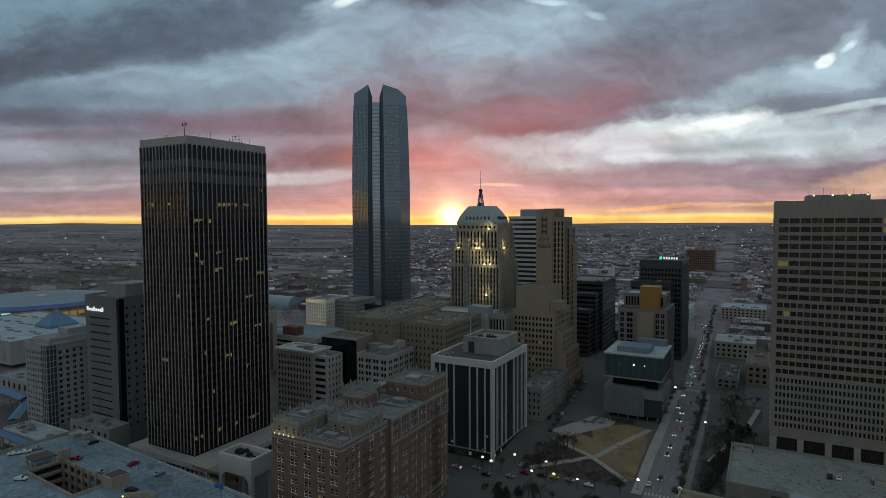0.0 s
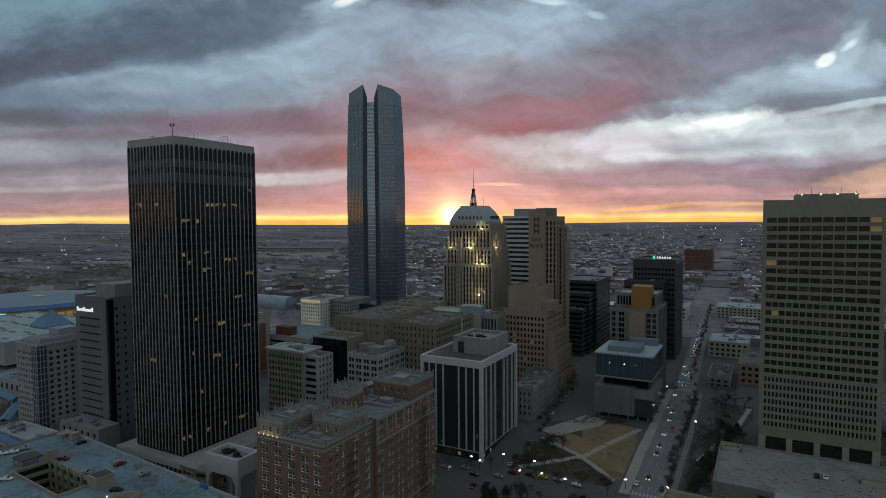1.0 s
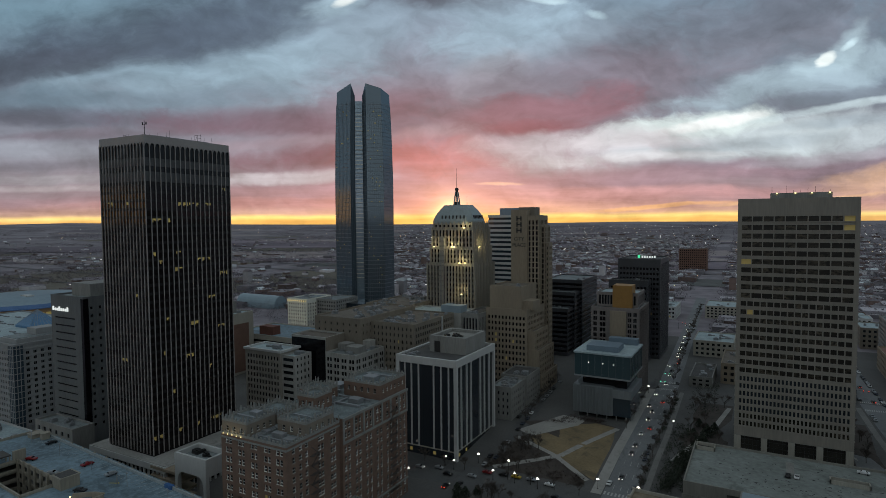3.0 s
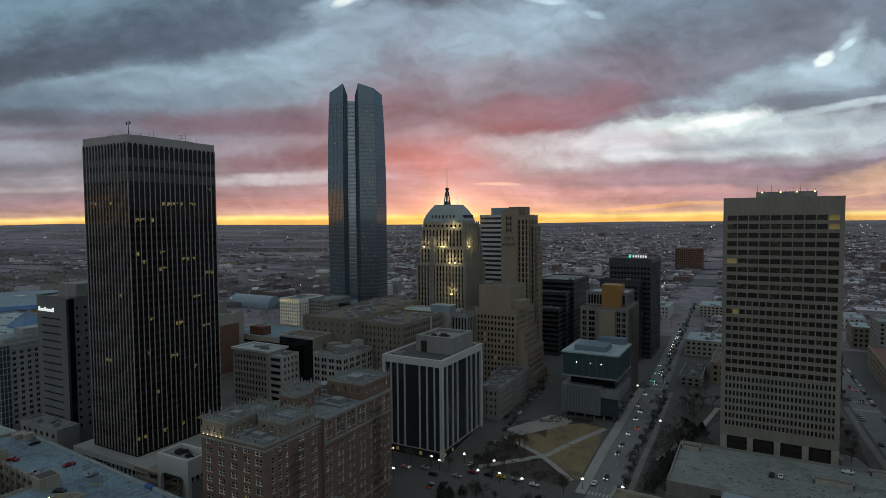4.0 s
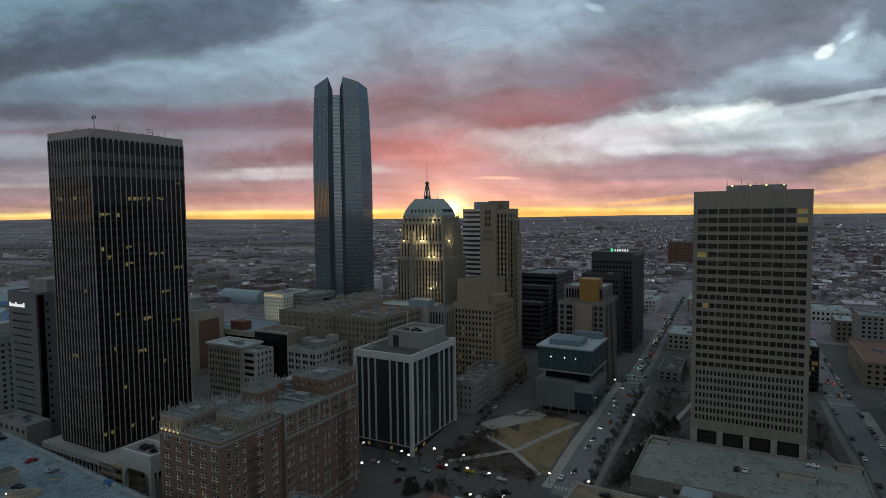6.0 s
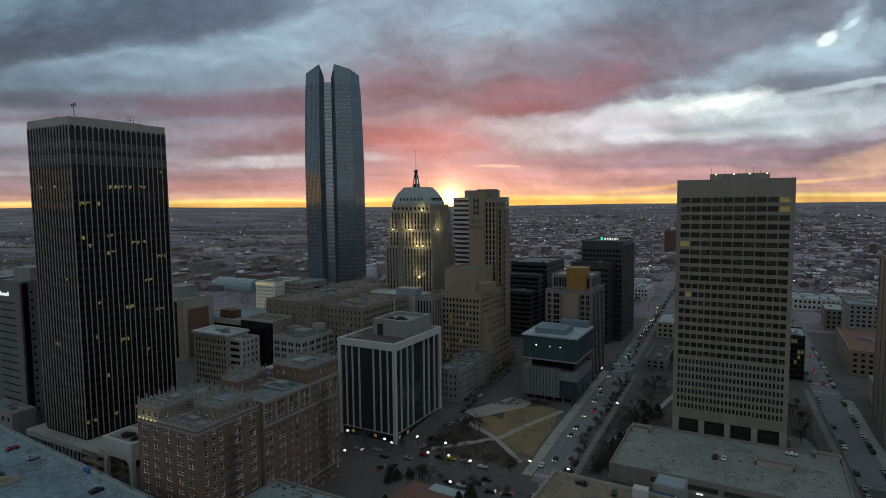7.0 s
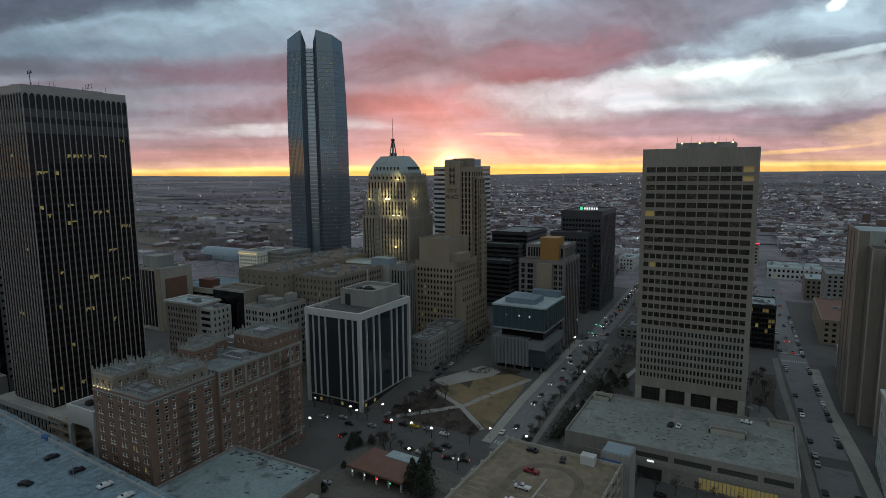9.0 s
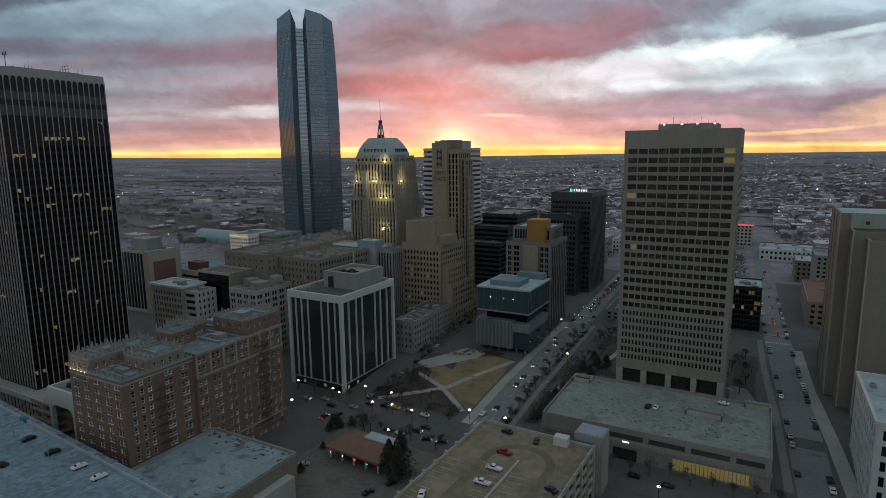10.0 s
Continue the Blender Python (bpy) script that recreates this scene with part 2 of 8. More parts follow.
def surface(name, colour, rough=0.8, vary=0.25, scale=0.25, fine_scale=3.0, metal=0.0, bump=0.0, dirt=None, streak=False, per_object=0.0, island=0.0, spec=0.5, blot=None):
    """A plain procedural surface: base colour with stains at two scales, streaks, bump and variation from piece to piece."""
    if name in MATS:
        return MATS[name]
    m, nt, b = nodes_of(name)
    N, L = nt.nodes, nt.links
    tcx = N.new("ShaderNodeTexCoord")
    mp = N.new("ShaderNodeMapping")
    mp.inputs["Scale"].default_value = (1, 1, 0.12) if streak else (1, 1, 1)
    L.new(tcx.outputs["Object"], mp.inputs[0])
    n1 = N.new("ShaderNodeTexNoise")
    n1.inputs["Scale"].default_value = scale
    n1.inputs["Detail"].default_value = 6
    L.new(mp.outputs[0], n1.inputs["Vector"])
    n2 = N.new("ShaderNodeTexNoise")
    n2.inputs["Scale"].default_value = fine_scale
    n2.inputs["Detail"].default_value = 4
    L.new(mp.outputs[0], n2.inputs["Vector"])
    add = N.new("ShaderNodeMath")
    add.operation = "ADD"
    L.new(n1.outputs[0], add.inputs[0])
    L.new(n2.outputs[0], add.inputs[1])
    mr = N.new("ShaderNodeMapRange")
    mr.inputs[1].default_value = 0.65
    mr.inputs[2].default_value = 1.35
    L.new(add.outputs[0], mr.inputs[0])
    mx = N.new("ShaderNodeMix")
    mx.data_type = "RGBA"
    L.new(mr.outputs[0], mx.inputs[0])
    dk = dirt or tuple(c * (1 - vary) for c in colour)
    lt = tuple(min(1, c * (1 + vary * 0.6)) for c in colour)
    mx.inputs[6].default_value = (*dk, 1)
    mx.inputs[7].default_value = (*lt, 1)
    out = mx.outputs[2]
    if blot:
        # stains with an outline of their own: colour, size, share
        n3 = N.new("ShaderNodeTexNoise")
        n3.inputs["Scale"].default_value = blot[1]
        n3.inputs["Detail"].default_value = 9
        n3.inputs["Roughness"].default_value = 0.62
        n3.inputs["Distortion"].default_value = 0.6
        L.new(tcx.outputs["Object"], n3.inputs["Vector"])
        m3 = N.new("ShaderNodeMapRange")
        m3.inputs[1].default_value = blot[2]
        m3.inputs[2].default_value = blot[2] + 0.10
        m3.inputs[4].default_value = 0.75
        L.new(n3.outputs[0], m3.inputs[0])
        x3 = N.new("ShaderNodeMix")
        x3.data_type = "RGBA"
        L.new(m3.outputs[0], x3.inputs[0])
        L.new(out, x3.inputs[6])
        x3.inputs[7].default_value = (*blot[0], 1)
        out = x3.outputs[2]
    for amt, kind in ((per_object, "ShaderNodeObjectInfo"), (island, "ShaderNodeNewGeometry")):
        if amt:
            oi = N.new(kind)
            src = oi.outputs["Random"] if kind == "ShaderNodeObjectInfo" else oi.outputs["Random Per Island"]
            r = N.new("ShaderNodeMapRange")
            r.inputs[3].default_value = 1 - amt
            r.inputs[4].default_value = 1 + amt
            L.new(src, r.inputs[0])
            vm = N.new("ShaderNodeVectorMath")
            vm.operation = "SCALE"
            L.new(out, vm.inputs[0])
            L.new(r.outputs[0], vm.inputs["Scale"])
            out = vm.outputs[0]
    L.new(out, b.inputs["Base Color"])
    b.inputs["Roughness"].default_value = rough
    b.inputs["Metallic"].default_value = metal
    b.inputs["Specular IOR Level"].default_value = spec
    if bump:
        bp = N.new("ShaderNodeBump")
        bp.inputs["Strength"].default_value = bump
        bp.inputs["Distance"].default_value = 0.2
        L.new(n2.outputs[0], bp.inputs["Height"])
        L.new(bp.outputs[0], b.inputs["Normal"])
    MATS[name] = m
    return m


def glass(name, colour=(0.012, 0.014, 0.018), rough=0.12, vary=0.6, spec=0.5):
    """Dark window glass over an unlit room; blinds and rooms vary from pane to pane."""
    if name in MATS:
        return MATS[name]
    m, nt, b = nodes_of(name)
    N, L = nt.nodes, nt.links
    oi = N.new("ShaderNodeObjectInfo")
    r = N.new("ShaderNodeValToRGB")
    el = r.color_ramp.elements
    el[0].position, el[0].color = 0.0, (*[c * (1 - vary) for c in colour], 1)
    el[1].position, el[1].color = 1.0, (*[c * (1 + 2.5 * vary) for c in colour], 1)
    e = el.new(0.78)
    e.color = (*colour, 1)
    L.new(oi.outputs["Random"], r.inputs[0])
    L.new(r.outputs[0], b.inputs["Base Color"])
    b.inputs["Roughness"].default_value = rough
    b.inputs["Specular IOR Level"].default_value = spec
    tcx = N.new("ShaderNodeTexCoord")
    n = N.new("ShaderNodeTexNoise")
    n.inputs["Scale"].default_value = 0.35
    L.new(tcx.outputs["Object"], n.inputs["Vector"])
    bp = N.new("ShaderNodeBump")
    bp.inputs["Strength"].default_value = 0.04
    L.new(n.outputs[0], bp.inputs["Height"])
    L.new(bp.outputs[0], b.inputs["Normal"])
    MATS[name] = m
    return m


def lamp_mat(name, colour, strength, vary=0.5):
    if name in MATS:
        return MATS[name]
    m, nt, b = nodes_of(name)
    N, L = nt.nodes, nt.links
    b.inputs["Base Color"].default_value = (*[c * 0.5 for c in colour], 1)
    b.inputs["Emission Color"].default_value = (*colour, 1)
    tcx = N.new("ShaderNodeTexCoord")
    n = N.new("ShaderNodeTexNoise")
    n.inputs["Scale"].default_value = 0.9
    L.new(tcx.outputs["Object"], n.inputs["Vector"])
    mr = N.new("ShaderNodeMapRange")
    mr.inputs[1].default_value, mr.inputs[2].default_value = 0.3, 0.7
    mr.inputs[3].default_value, mr.inputs[4].default_value = strength * (1 - vary), strength * (1 + vary)
    L.new(n.outputs[0], mr.inputs[0])
    L.new(mr.outputs[0], b.inputs["Emission Strength"])
    MATS[name] = m
    return m


CONC = surface("pale_concrete", (0.33, 0.31, 0.265), 0.85, 0.18, 0.12, 2.0, streak=True)
CONC_D = surface("weathered_concrete", (0.24, 0.235, 0.22), 0.9, 0.3, 0.15, 2.0, streak=True)
TANSTONE = surface("tan_stone", (0.262, 0.212, 0.155), 0.85, 0.18, 0.12, 2.0, streak=True)
GREYSTONE = surface("grey_limestone", (0.36, 0.35, 0.325), 0.85, 0.2, 0.12, 2.0, streak=True)
BUFF = surface("buff_brick", (0.205, 0.176, 0.140), 0.9, 0.2, 0.2, 3.0, streak=True)
REDBRICK = surface("red_brick", (0.170, 0.108, 0.080), 0.9, 0.25, 0.3, 4.0, bump=0.3)
BRICK_BAND = surface("rust_brick", (0.165, 0.092, 0.068), 0.9, 0.2, 0.3, 4.0)
WHITE = surface("white_paint", (0.46, 0.46, 0.45), 0.7, 0.12, 0.2, 2.0, streak=True)
SASHW = surface("white_sash_paint", (0.60, 0.58, 0.54), 0.6, 0.15, per_object=0.45)
RIB = surface("pale_metal_rib", (0.30, 0.275, 0.262), 0.55, 0.15, 0.1, 1.0)
BLACKM = surface("black_metal", (0.018, 0.017, 0.017), 0.45, 0.3, 0.2, 2.0)
ROOF_G = surface("grey_roof_membrane", (0.20, 0.225, 0.23), 0.9, 0.35, 0.12, 1.2, blot=((0.085, 0.085, 0.08), 0.16, 0.57))
# blue-teal cast of the pale roofs: reflected sky put into the base colour
ROOF_L = surface("pale_roof_membrane", (0.32, 0.39, 0.41), 0.85, 0.3, 0.1, 1.0, blot=((0.15, 0.17, 0.17), 0.13, 0.58))
ROOF_T = surface("tan_gravel_roof", (0.155, 0.132, 0.108), 0.95, 0.35, 0.12, 1.5, blot=((0.065, 0.054, 0.046), 0.12, 0.53))
ROOF_D = surface("dark_gravel_roof", (0.075, 0.072, 0.07), 0.95, 0.35, 0.12, 1.5)
METAL_G = surface("grey_sheet_metal", (0.25, 0.26, 0.27), 0.5, 0.2, 0.3, 2.0, metal=0.3)
GOLD = surface("amber_panel", (0.30, 0.155, 0.035), 0.6, 0.15, 0.3, 2.0)
GLASS = glass("dark_window_glass", (0.010, 0.012, 0.015), 0.15, 0.6, 0.28)
GLASS_B = glass("black_window_glass", (0.006, 0.006, 0.008), 0.15, 0.4, 0.35)
GLASS_WM = glass("brown_window_glass", (0.022, 0.018, 0.013), 0.15, 0.5, 0.35)
GLASS_BL = glass("blue_curtain_glass", (0.022, 0.034, 0.045), 0.12, 0.35, 0.6)
GLASS_T = glass("teal_clear_glass", (0.055, 0.095, 0.108), 0.15, 0.3, 0.6)
def office_glass(name, dark, blind, rough=0.2, spec=0.35):
    """Office glass; each room behind has its blinds, furniture and ceiling, which differ from pane to pane and over the pane."""
    m, nt, b = nodes_of(name)
    N, L = nt.nodes, nt.links
    oi = N.new("ShaderNodeObjectInfo")
    tcx = N.new("ShaderNodeTexCoord")
    off = N.new("ShaderNodeVectorMath")
    off.operation = "MULTIPLY_ADD"
    sc = N.new("ShaderNodeCombineXYZ")
    for k in range(3):
        L.new(oi.outputs["Random"], sc.inputs[k])
    L.new(sc.outputs[0], off.inputs[0])
    off.inputs[1].default_value = (97, 31, 57)
    L.new(tcx.outputs["Object"], off.inputs[2])
    n = N.new("ShaderNodeTexNoise")
    n.inputs["Scale"].default_value = 2.2
    n.inputs["Detail"].default_value = 5
    L.new(off.outputs[0], n.inputs["Vector"])
    pw = N.new("ShaderNodeMath")
    pw.operation = "POWER"
    L.new(oi.outputs["Random"], pw.inputs[0])
    pw.inputs[1].default_value = 2.2
    mr = N.new("ShaderNodeMapRange")
    mr.inputs[1].default_value, mr.inputs[2].default_value = 0.42, 0.62
    L.new(n.outputs[0], mr.inputs[0])
    mu = N.new("ShaderNodeMath")
    mu.operation = "MULTIPLY"
    L.new(pw.outputs[0], mu.inputs[0])
    L.new(mr.outputs[0], mu.inputs[1])
    mx = N.new("ShaderNodeMix")
    mx.data_type = "RGBA"
    L.new(mu.outputs[0], mx.inputs[0])
    mx.inputs[6].default_value = (*dark, 1)
    mx.inputs[7].default_value = (*blind, 1)
    L.new(mx.outputs[2], b.inputs["Base Color"])
    b.inputs["Roughness"].default_value = rough
    b.inputs["Specular IOR Level"].default_value = spec
    MATS[name] = m
    return m


GLASS_OF = office_glass("tinted_office_glass", (0.016, 0.014, 0.011), (0.105, 0.088, 0.062))
GLASS_RT = office_glass("grey_shop_glass", (0.050, 0.052, 0.046), (0.085, 0.082, 0.068), 0.3, 0.4)
LIT = lamp_mat("lit_office_window", (1.0, 0.76, 0.22), 0.085)
LIT_D = lamp_mat("dim_lit_window", (1.0, 0.74, 0.24), 0.032)
LIT_W = lamp_mat("bright_lamp", (1.0, 0.93, 0.82), 5.0, 0.0)
LIT_WARM = lamp_mat("warm_floodlight", (1.0, 0.86, 0.40), 1.5, 0.1)
RED_L = lamp_mat("red_tail_light", (1.0, 0.06, 0.04), 3.0, 0.0)
GREEN_L = lamp_mat("green_signal", (0.1, 1.0, 0.45), 0.8, 0.0)
SIGN_W = lamp_mat("white_sign_light", (0.95, 1.0, 0.97), 0.7, 0.0)
ASPH = surface("asphalt", (0.080, 0.080, 0.080), 0.85, 0.3, 0.06, 1.5, blot=((0.045, 0.045, 0.045), 0.11, 0.57))
CONCROAD = surface("worn_concrete_road", (0.158, 0.164, 0.168), 0.85, 0.25, 0.05, 1.0, blot=((0.09, 0.09, 0.09), 0.12, 0.58))
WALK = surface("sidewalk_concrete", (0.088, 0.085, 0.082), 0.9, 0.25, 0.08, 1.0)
WALK_M = surface("worn_walk_concrete", (0.175, 0.17, 0.16), 0.9, 0.25, 0.08, 1.0, blot=((0.12, 0.115, 0.108), 0.2, 0.56))
WALK_P = surface("pale_path_concrete", (0.29, 0.28, 0.26), 0.9, 0.2, 0.08, 1.0, blot=((0.19, 0.185, 0.17), 0.2, 0.57))
LAWN = surface("dormant_grass", (0.195, 0.145, 0.080), 0.95, 0.35, 0.06, 1.0, bump=0.4, blot=((0.10, 0.082, 0.052), 0.09, 0.54))
LAWN_G = surface("dull_green_grass", (0.062, 0.052, 0.038), 0.95, 0.35, 0.06, 1.0, bump=0.4)
BARK = surface("winter_bark", (0.055, 0.045, 0.038), 0.95, 0.3, 0.8, 5.0)
TWIG = surface("bare_twigs", (0.085, 0.070, 0.060), 0.95, 0.3, 0.8, 5.0, island=0.35)
PINE = surface("dark_evergreen", (0.028, 0.036, 0.022), 0.9, 0.3, 0.5, 4.0, island=0.4)
PAINT = surface("road_marking", (0.40, 0.40, 0.385), 0.8, 0.3, 0.5, 4.0)
TERRA = surface("terracotta_roof", (0.17, 0.088, 0.066), 0.85, 0.2, 0.4, 3.0)
BLUE_R = surface("blue_metal_roof", (0.045, 0.13, 0.24), 0.5, 0.2, 0.2, 2.0)
# concrete deck with dark stains; its blue is sky reflection painted in
SKY_DECK = surface("sky_tinted_deck", (0.165, 0.240, 0.290), 0.7, 0.55, 0.05, 0.6, blot=((0.055, 0.080, 0.098), 0.10, 0.54))
TYRE = surface("tyre_rubber", (0.02, 0.02, 0.02), 0.9, 0.2)

# ---------------- mesh helpers ----------------


class MB:
    """Collects quads and boxes into one mesh."""

    def __init__(self):
        self.v, self.f, self.m = [], [], []

    def poly(self, pts, mi=0):
        n = len(self.v)
        self.v += [tuple(p) for p in pts]
        self.f.append(tuple(range(n, n + len(pts))))
        self.m.append(mi)

    def box(self, x0, x1, y0, y1, z0, z1, mi=0, bottom=False):
        n = len(self.v)
        self.v += [(x0, y0, z0), (x1, y0, z0), (x1, y1, z0), (x0, y1, z0), (x0, y0, z1), (x1, y0, z1), (x1, y1, z1), (x0, y1, z1)]
        fs = [(4, 5, 6, 7), (0, 1, 5, 4), (1, 2, 6, 5), (2, 3, 7, 6), (3, 0, 4, 7)]
        if bottom:
            fs.append((3, 2, 1, 0))
        self.f += [tuple(n + i for i in q) for q in fs]
        self.m += [mi] * len(fs)

    def prism(self, foot, z0, z1, mi=0, cap=True, top=None, tops=None):
        """A prism on a counter-clockwise footprint; top: another footprint for the upper ring; tops: heights of its corners."""
        n, k = len(self.v), len(foot)
        up = top or foot
        self.v += [(x, y, z0) for x, y in foot] + [(x, y, tops[i] if tops else z1) for i, (x, y) in enumerate(up)]
        for i in range(k):
            j = (i + 1) % k
            self.f.append((n + i, n + j, n + k + j, n + k + i))
            self.m.append(mi)
        if cap:
            self.f.append(tuple(n + k + i for i in range(k)))
            self.m.append(mi)

    def tube(self, a, b, r0, r1, k=5, mi=0):
        a, b = Vector(a), Vector(b)
        d = (b - a).normalized()
        u = d.orthogonal().normalized()
        w = d.cross(u)
        n = len(self.v)
        for p, r in ((a, r0), (b, r1)):
            for i in range(k):
                t = 2 * math.pi * i / k
                self.v.append(tuple(p + (u * math.cos(t) + w * math.sin(t)) * r))
        for i in range(k):
            j = (i + 1) % k
            self.f.append((n + i, n + j, n + k + j, n + k + i))
            self.m.append(mi)
        self.f.append(tuple(n + k + i for i in range(k)))
        self.m.append(mi)

    def mesh(self, name, mats):
        me = bpy.data.meshes.new(name)
        me.from_pydata(self.v, [], self.f)
        for m in mats:
            me.materials.append(m)
        if len(mats) > 1:
            me.polygons.foreach_set("material_index", self.m)
        me.update()
        return me


def thing(name, label, category, at=(0, 0, 0), rz=0.0, group="", kind=""):
    ob = new(name)
    ob.empty_display_size = 1.0
    ob.matrix_basis = pose(*at, 0, 0, rz)
    return tagged(ob, label, category, group, kind)


def part(name, mb, mats, parent, label="", kind=""):
    if not isinstance(mats, (list, tuple)):
        mats = [mats]
    ob = new(name, mb.mesh(name, mats))
    ob.parent = parent
    if label:
        ob["label"] = label
    if kind:
        ob["kind"] = kind
    return ob


def lone(name, mb, mats, label, category, at=(0, 0, 0), kind="", group="", rz=0.0):
    if not isinstance(mats, (list, tuple)):
        mats = [mats]
    ob = new(name, mb.mesh(name, mats))
    ob.matrix_basis = pose(*at, 0, 0, rz)
    return tagged(ob, label, category, group, kind)


GZ = [(-6000, -6), (232, -6), (262, -4), (300, -0.5), (340, 1), (420, 2), (9000, 2)]


def gz(x, y):
    """Height of the ground: the streets climb gently to the west, and the plain rises a little towards the far distance."""
    z = float(np.interp(y, [p[0] for p in GZ], [p[1] for p in GZ]))
    r = math.hypot(x, y)
    if r > 1300:
        z += 71 * min(1.6, (r - 1300) / 3600) ** 1.6
    return z


def spans(width, n, frac, margin=0.0):
    """n openings along a width, each taking that fraction of its bay."""
    bay = (width - 2 * margin) / n
    return [(margin + bay * (i + 0.5 - frac / 2), margin + bay * (i + 0.5 + frac / 2)) for i in range(n)]


def floors(z0, z1, n, frac, sill=0.5):
    h = (z1 - z0) / n
    return [(z0 + h * (i + (1 - frac) * sill), z0 + h * (i + (1 - frac) * sill + frac)) for i in range(n)]


FACE = {"s": 0, "e": 90, "n": 180, "w": 270}


def face_frame(side, x0, x1, y0, y1):
    """Corner, direction along, inward direction and width of a side of a block. s looks to -y, e to +x."""
    if side == "s":
        return Vector((x0, y0, 0)), Vector((1, 0, 0)), Vector((0, 1, 0)), x1 - x0
    if side == "e":
        return Vector((x1, y0, 0)), Vector((0, 1, 0)), Vector((-1, 0, 0)), y1 - y0
    if side == "n":
        return Vector((x1, y1, 0)), Vector((-1, 0, 0)), Vector((0, -1, 0)), x1 - x0
    return Vector((x0, y1, 0)), Vector((0, -1, 0)), Vector((1, 0, 0)), y1 - y0


def wall_face(mb, side, blk, z0, z1, us, vs, depth=0.4, mi=0):
    """One side of a block with openings that go into it; gives the openings as (centre, width, height, turn)."""
    o, u, inn, w = face_frame(side, *blk)
    Z = Vector((0, 0, 1))

    def P(a, z, d=0.0):
        return o + u * a + Z * z + inn * d

    out = []
    if not us or not vs:
        mb.poly([P(0, z0), P(w, z0), P(w, z1), P(0, z1)], mi)
        return out
    zs = z0
    for a, b in vs:
        if a > zs + 1e-4:
            mb.poly([P(0, zs), P(w, zs), P(w, a), P(0, a)], mi)
        us0 = 0.0
        for c, d in us:
            if c > us0 + 1e-4:
                mb.poly([P(us0, a), P(c, a), P(c, b), P(us0, b)], mi)
            mb.poly([P(c, a), P(d, a), P(d, a, depth), P(c, a, depth)], mi)
            mb.poly([P(c, b, depth), P(d, b, depth), P(d, b), P(c, b)], mi)
            mb.poly([P(c, a, depth), P(c, b, depth), P(c, b), P(c, a)], mi)
            mb.poly([P(d, a), P(d, b), P(d, b, depth), P(d, a, depth)], mi)
            out.append((P((c + d) / 2, (a + b) / 2, depth), d - c, b - a, FACE[side]))
            us0 = d
        if us0 < w - 1e-4:
            mb.poly([P(us0, a), P(w, a), P(w, b), P(us0, b)], mi)
        zs = b
    if zs < z1 - 1e-4:
        mb.poly([P(0, zs), P(w, zs), P(w, z1), P(0, z1)], mi)
    return out


def pane_mesh(name, mats, bars=0, sash=False):
    """A unit pane, 1 wide and high and 0.1 thick, with upright bars or a sash rail where it has them."""
    mb = MB()
    mb.box(-0.5, 0.5, -0.02, 0.08, -0.5, 0.5, 0, True)
    for i in range(bars):
        x = -0.5 + (i + 1) / (bars + 1)
        mb.box(x - 0.03, x + 0.03, -0.07, -0.01, -0.5, 0.5, 1, True)
    if sash:
        mb.box(-0.5, 0.5, -0.10, -0.01, -0.06, 0.05, 1, True)
        mb.box(-0.5, -0.36, -0.12, -0.01, -0.5, 0.5, 1, True)
        mb.box(0.40, 0.5, -0.12, -0.01, -0.5, 0.5, 1, True)
        mb.box(-0.54, 0.54, -0.34, -0.01, -0.52, -0.44, 1, True)
    return mb.mesh(name, mats)


PANES = {}


def pane(kind):
    if kind not in PANES:
        PANES[kind] = {
            "dark": lambda: pane_mesh("window", [GLASS]),
            "black": lambda: pane_mesh("window", [GLASS_B]),
            "warm": lambda: pane_mesh("window", [GLASS_WM]),
            "office": lambda: pane_mesh("window", [GLASS_OF]),
            "retail": lambda: pane_mesh("window", [GLASS_RT]),
            "bars": lambda: pane_mesh("window", [GLASS, CONC_D], 1),
            "sash": lambda: pane_mesh("window", [GLASS, SASHW], 0, True),
            "lit": lambda: pane_mesh("window", [LIT]),
            "dim": lambda: pane_mesh("window", [LIT_D]),
            "blue": lambda: pane_mesh("window", [GLASS_BL]),
            "teal": lambda: pane_mesh("window", [GLASS_T]),
        }[kind]()
    return PANES[kind]


def put_windows(parent, opens, kind="dark", lit=0.0, dim=0.0, rng=None, limit=300, name="window"):
    """A pane in each opening, as parts; past the limit the rest go into one joined part."""
    rng = rng or random.Random(7)
    rest = MB()
    for i, (c, w, h, turn) in enumerate(opens):
        k = kind
        r = rng.random()
        if r < lit:
            k = "lit"
        elif r < lit + dim:
            k = "dim"
        if i < limit:
            ob = bpy.data.objects.new(name, pane(k))
            scene.collection.objects.link(ob)
            ob.parent = parent
            ob.matrix_basis = pose(c.x, c.y, c.z, 0, 0, turn) @ Matrix.Diagonal((w, 1, h, 1))
        else:
            a = radians(turn)
            u = Vector((math.cos(a), math.sin(a), 0)) * (w / 2)
            z = Vector((0, 0, h / 2))
            rest.poly([c - u - z, c + u - z, c + u + z, c - u + z])
    if rest.v:
        part("window", rest, [GLASS if kind != "black" else GLASS_B], parent, "small dark windows in rows", "stuff")


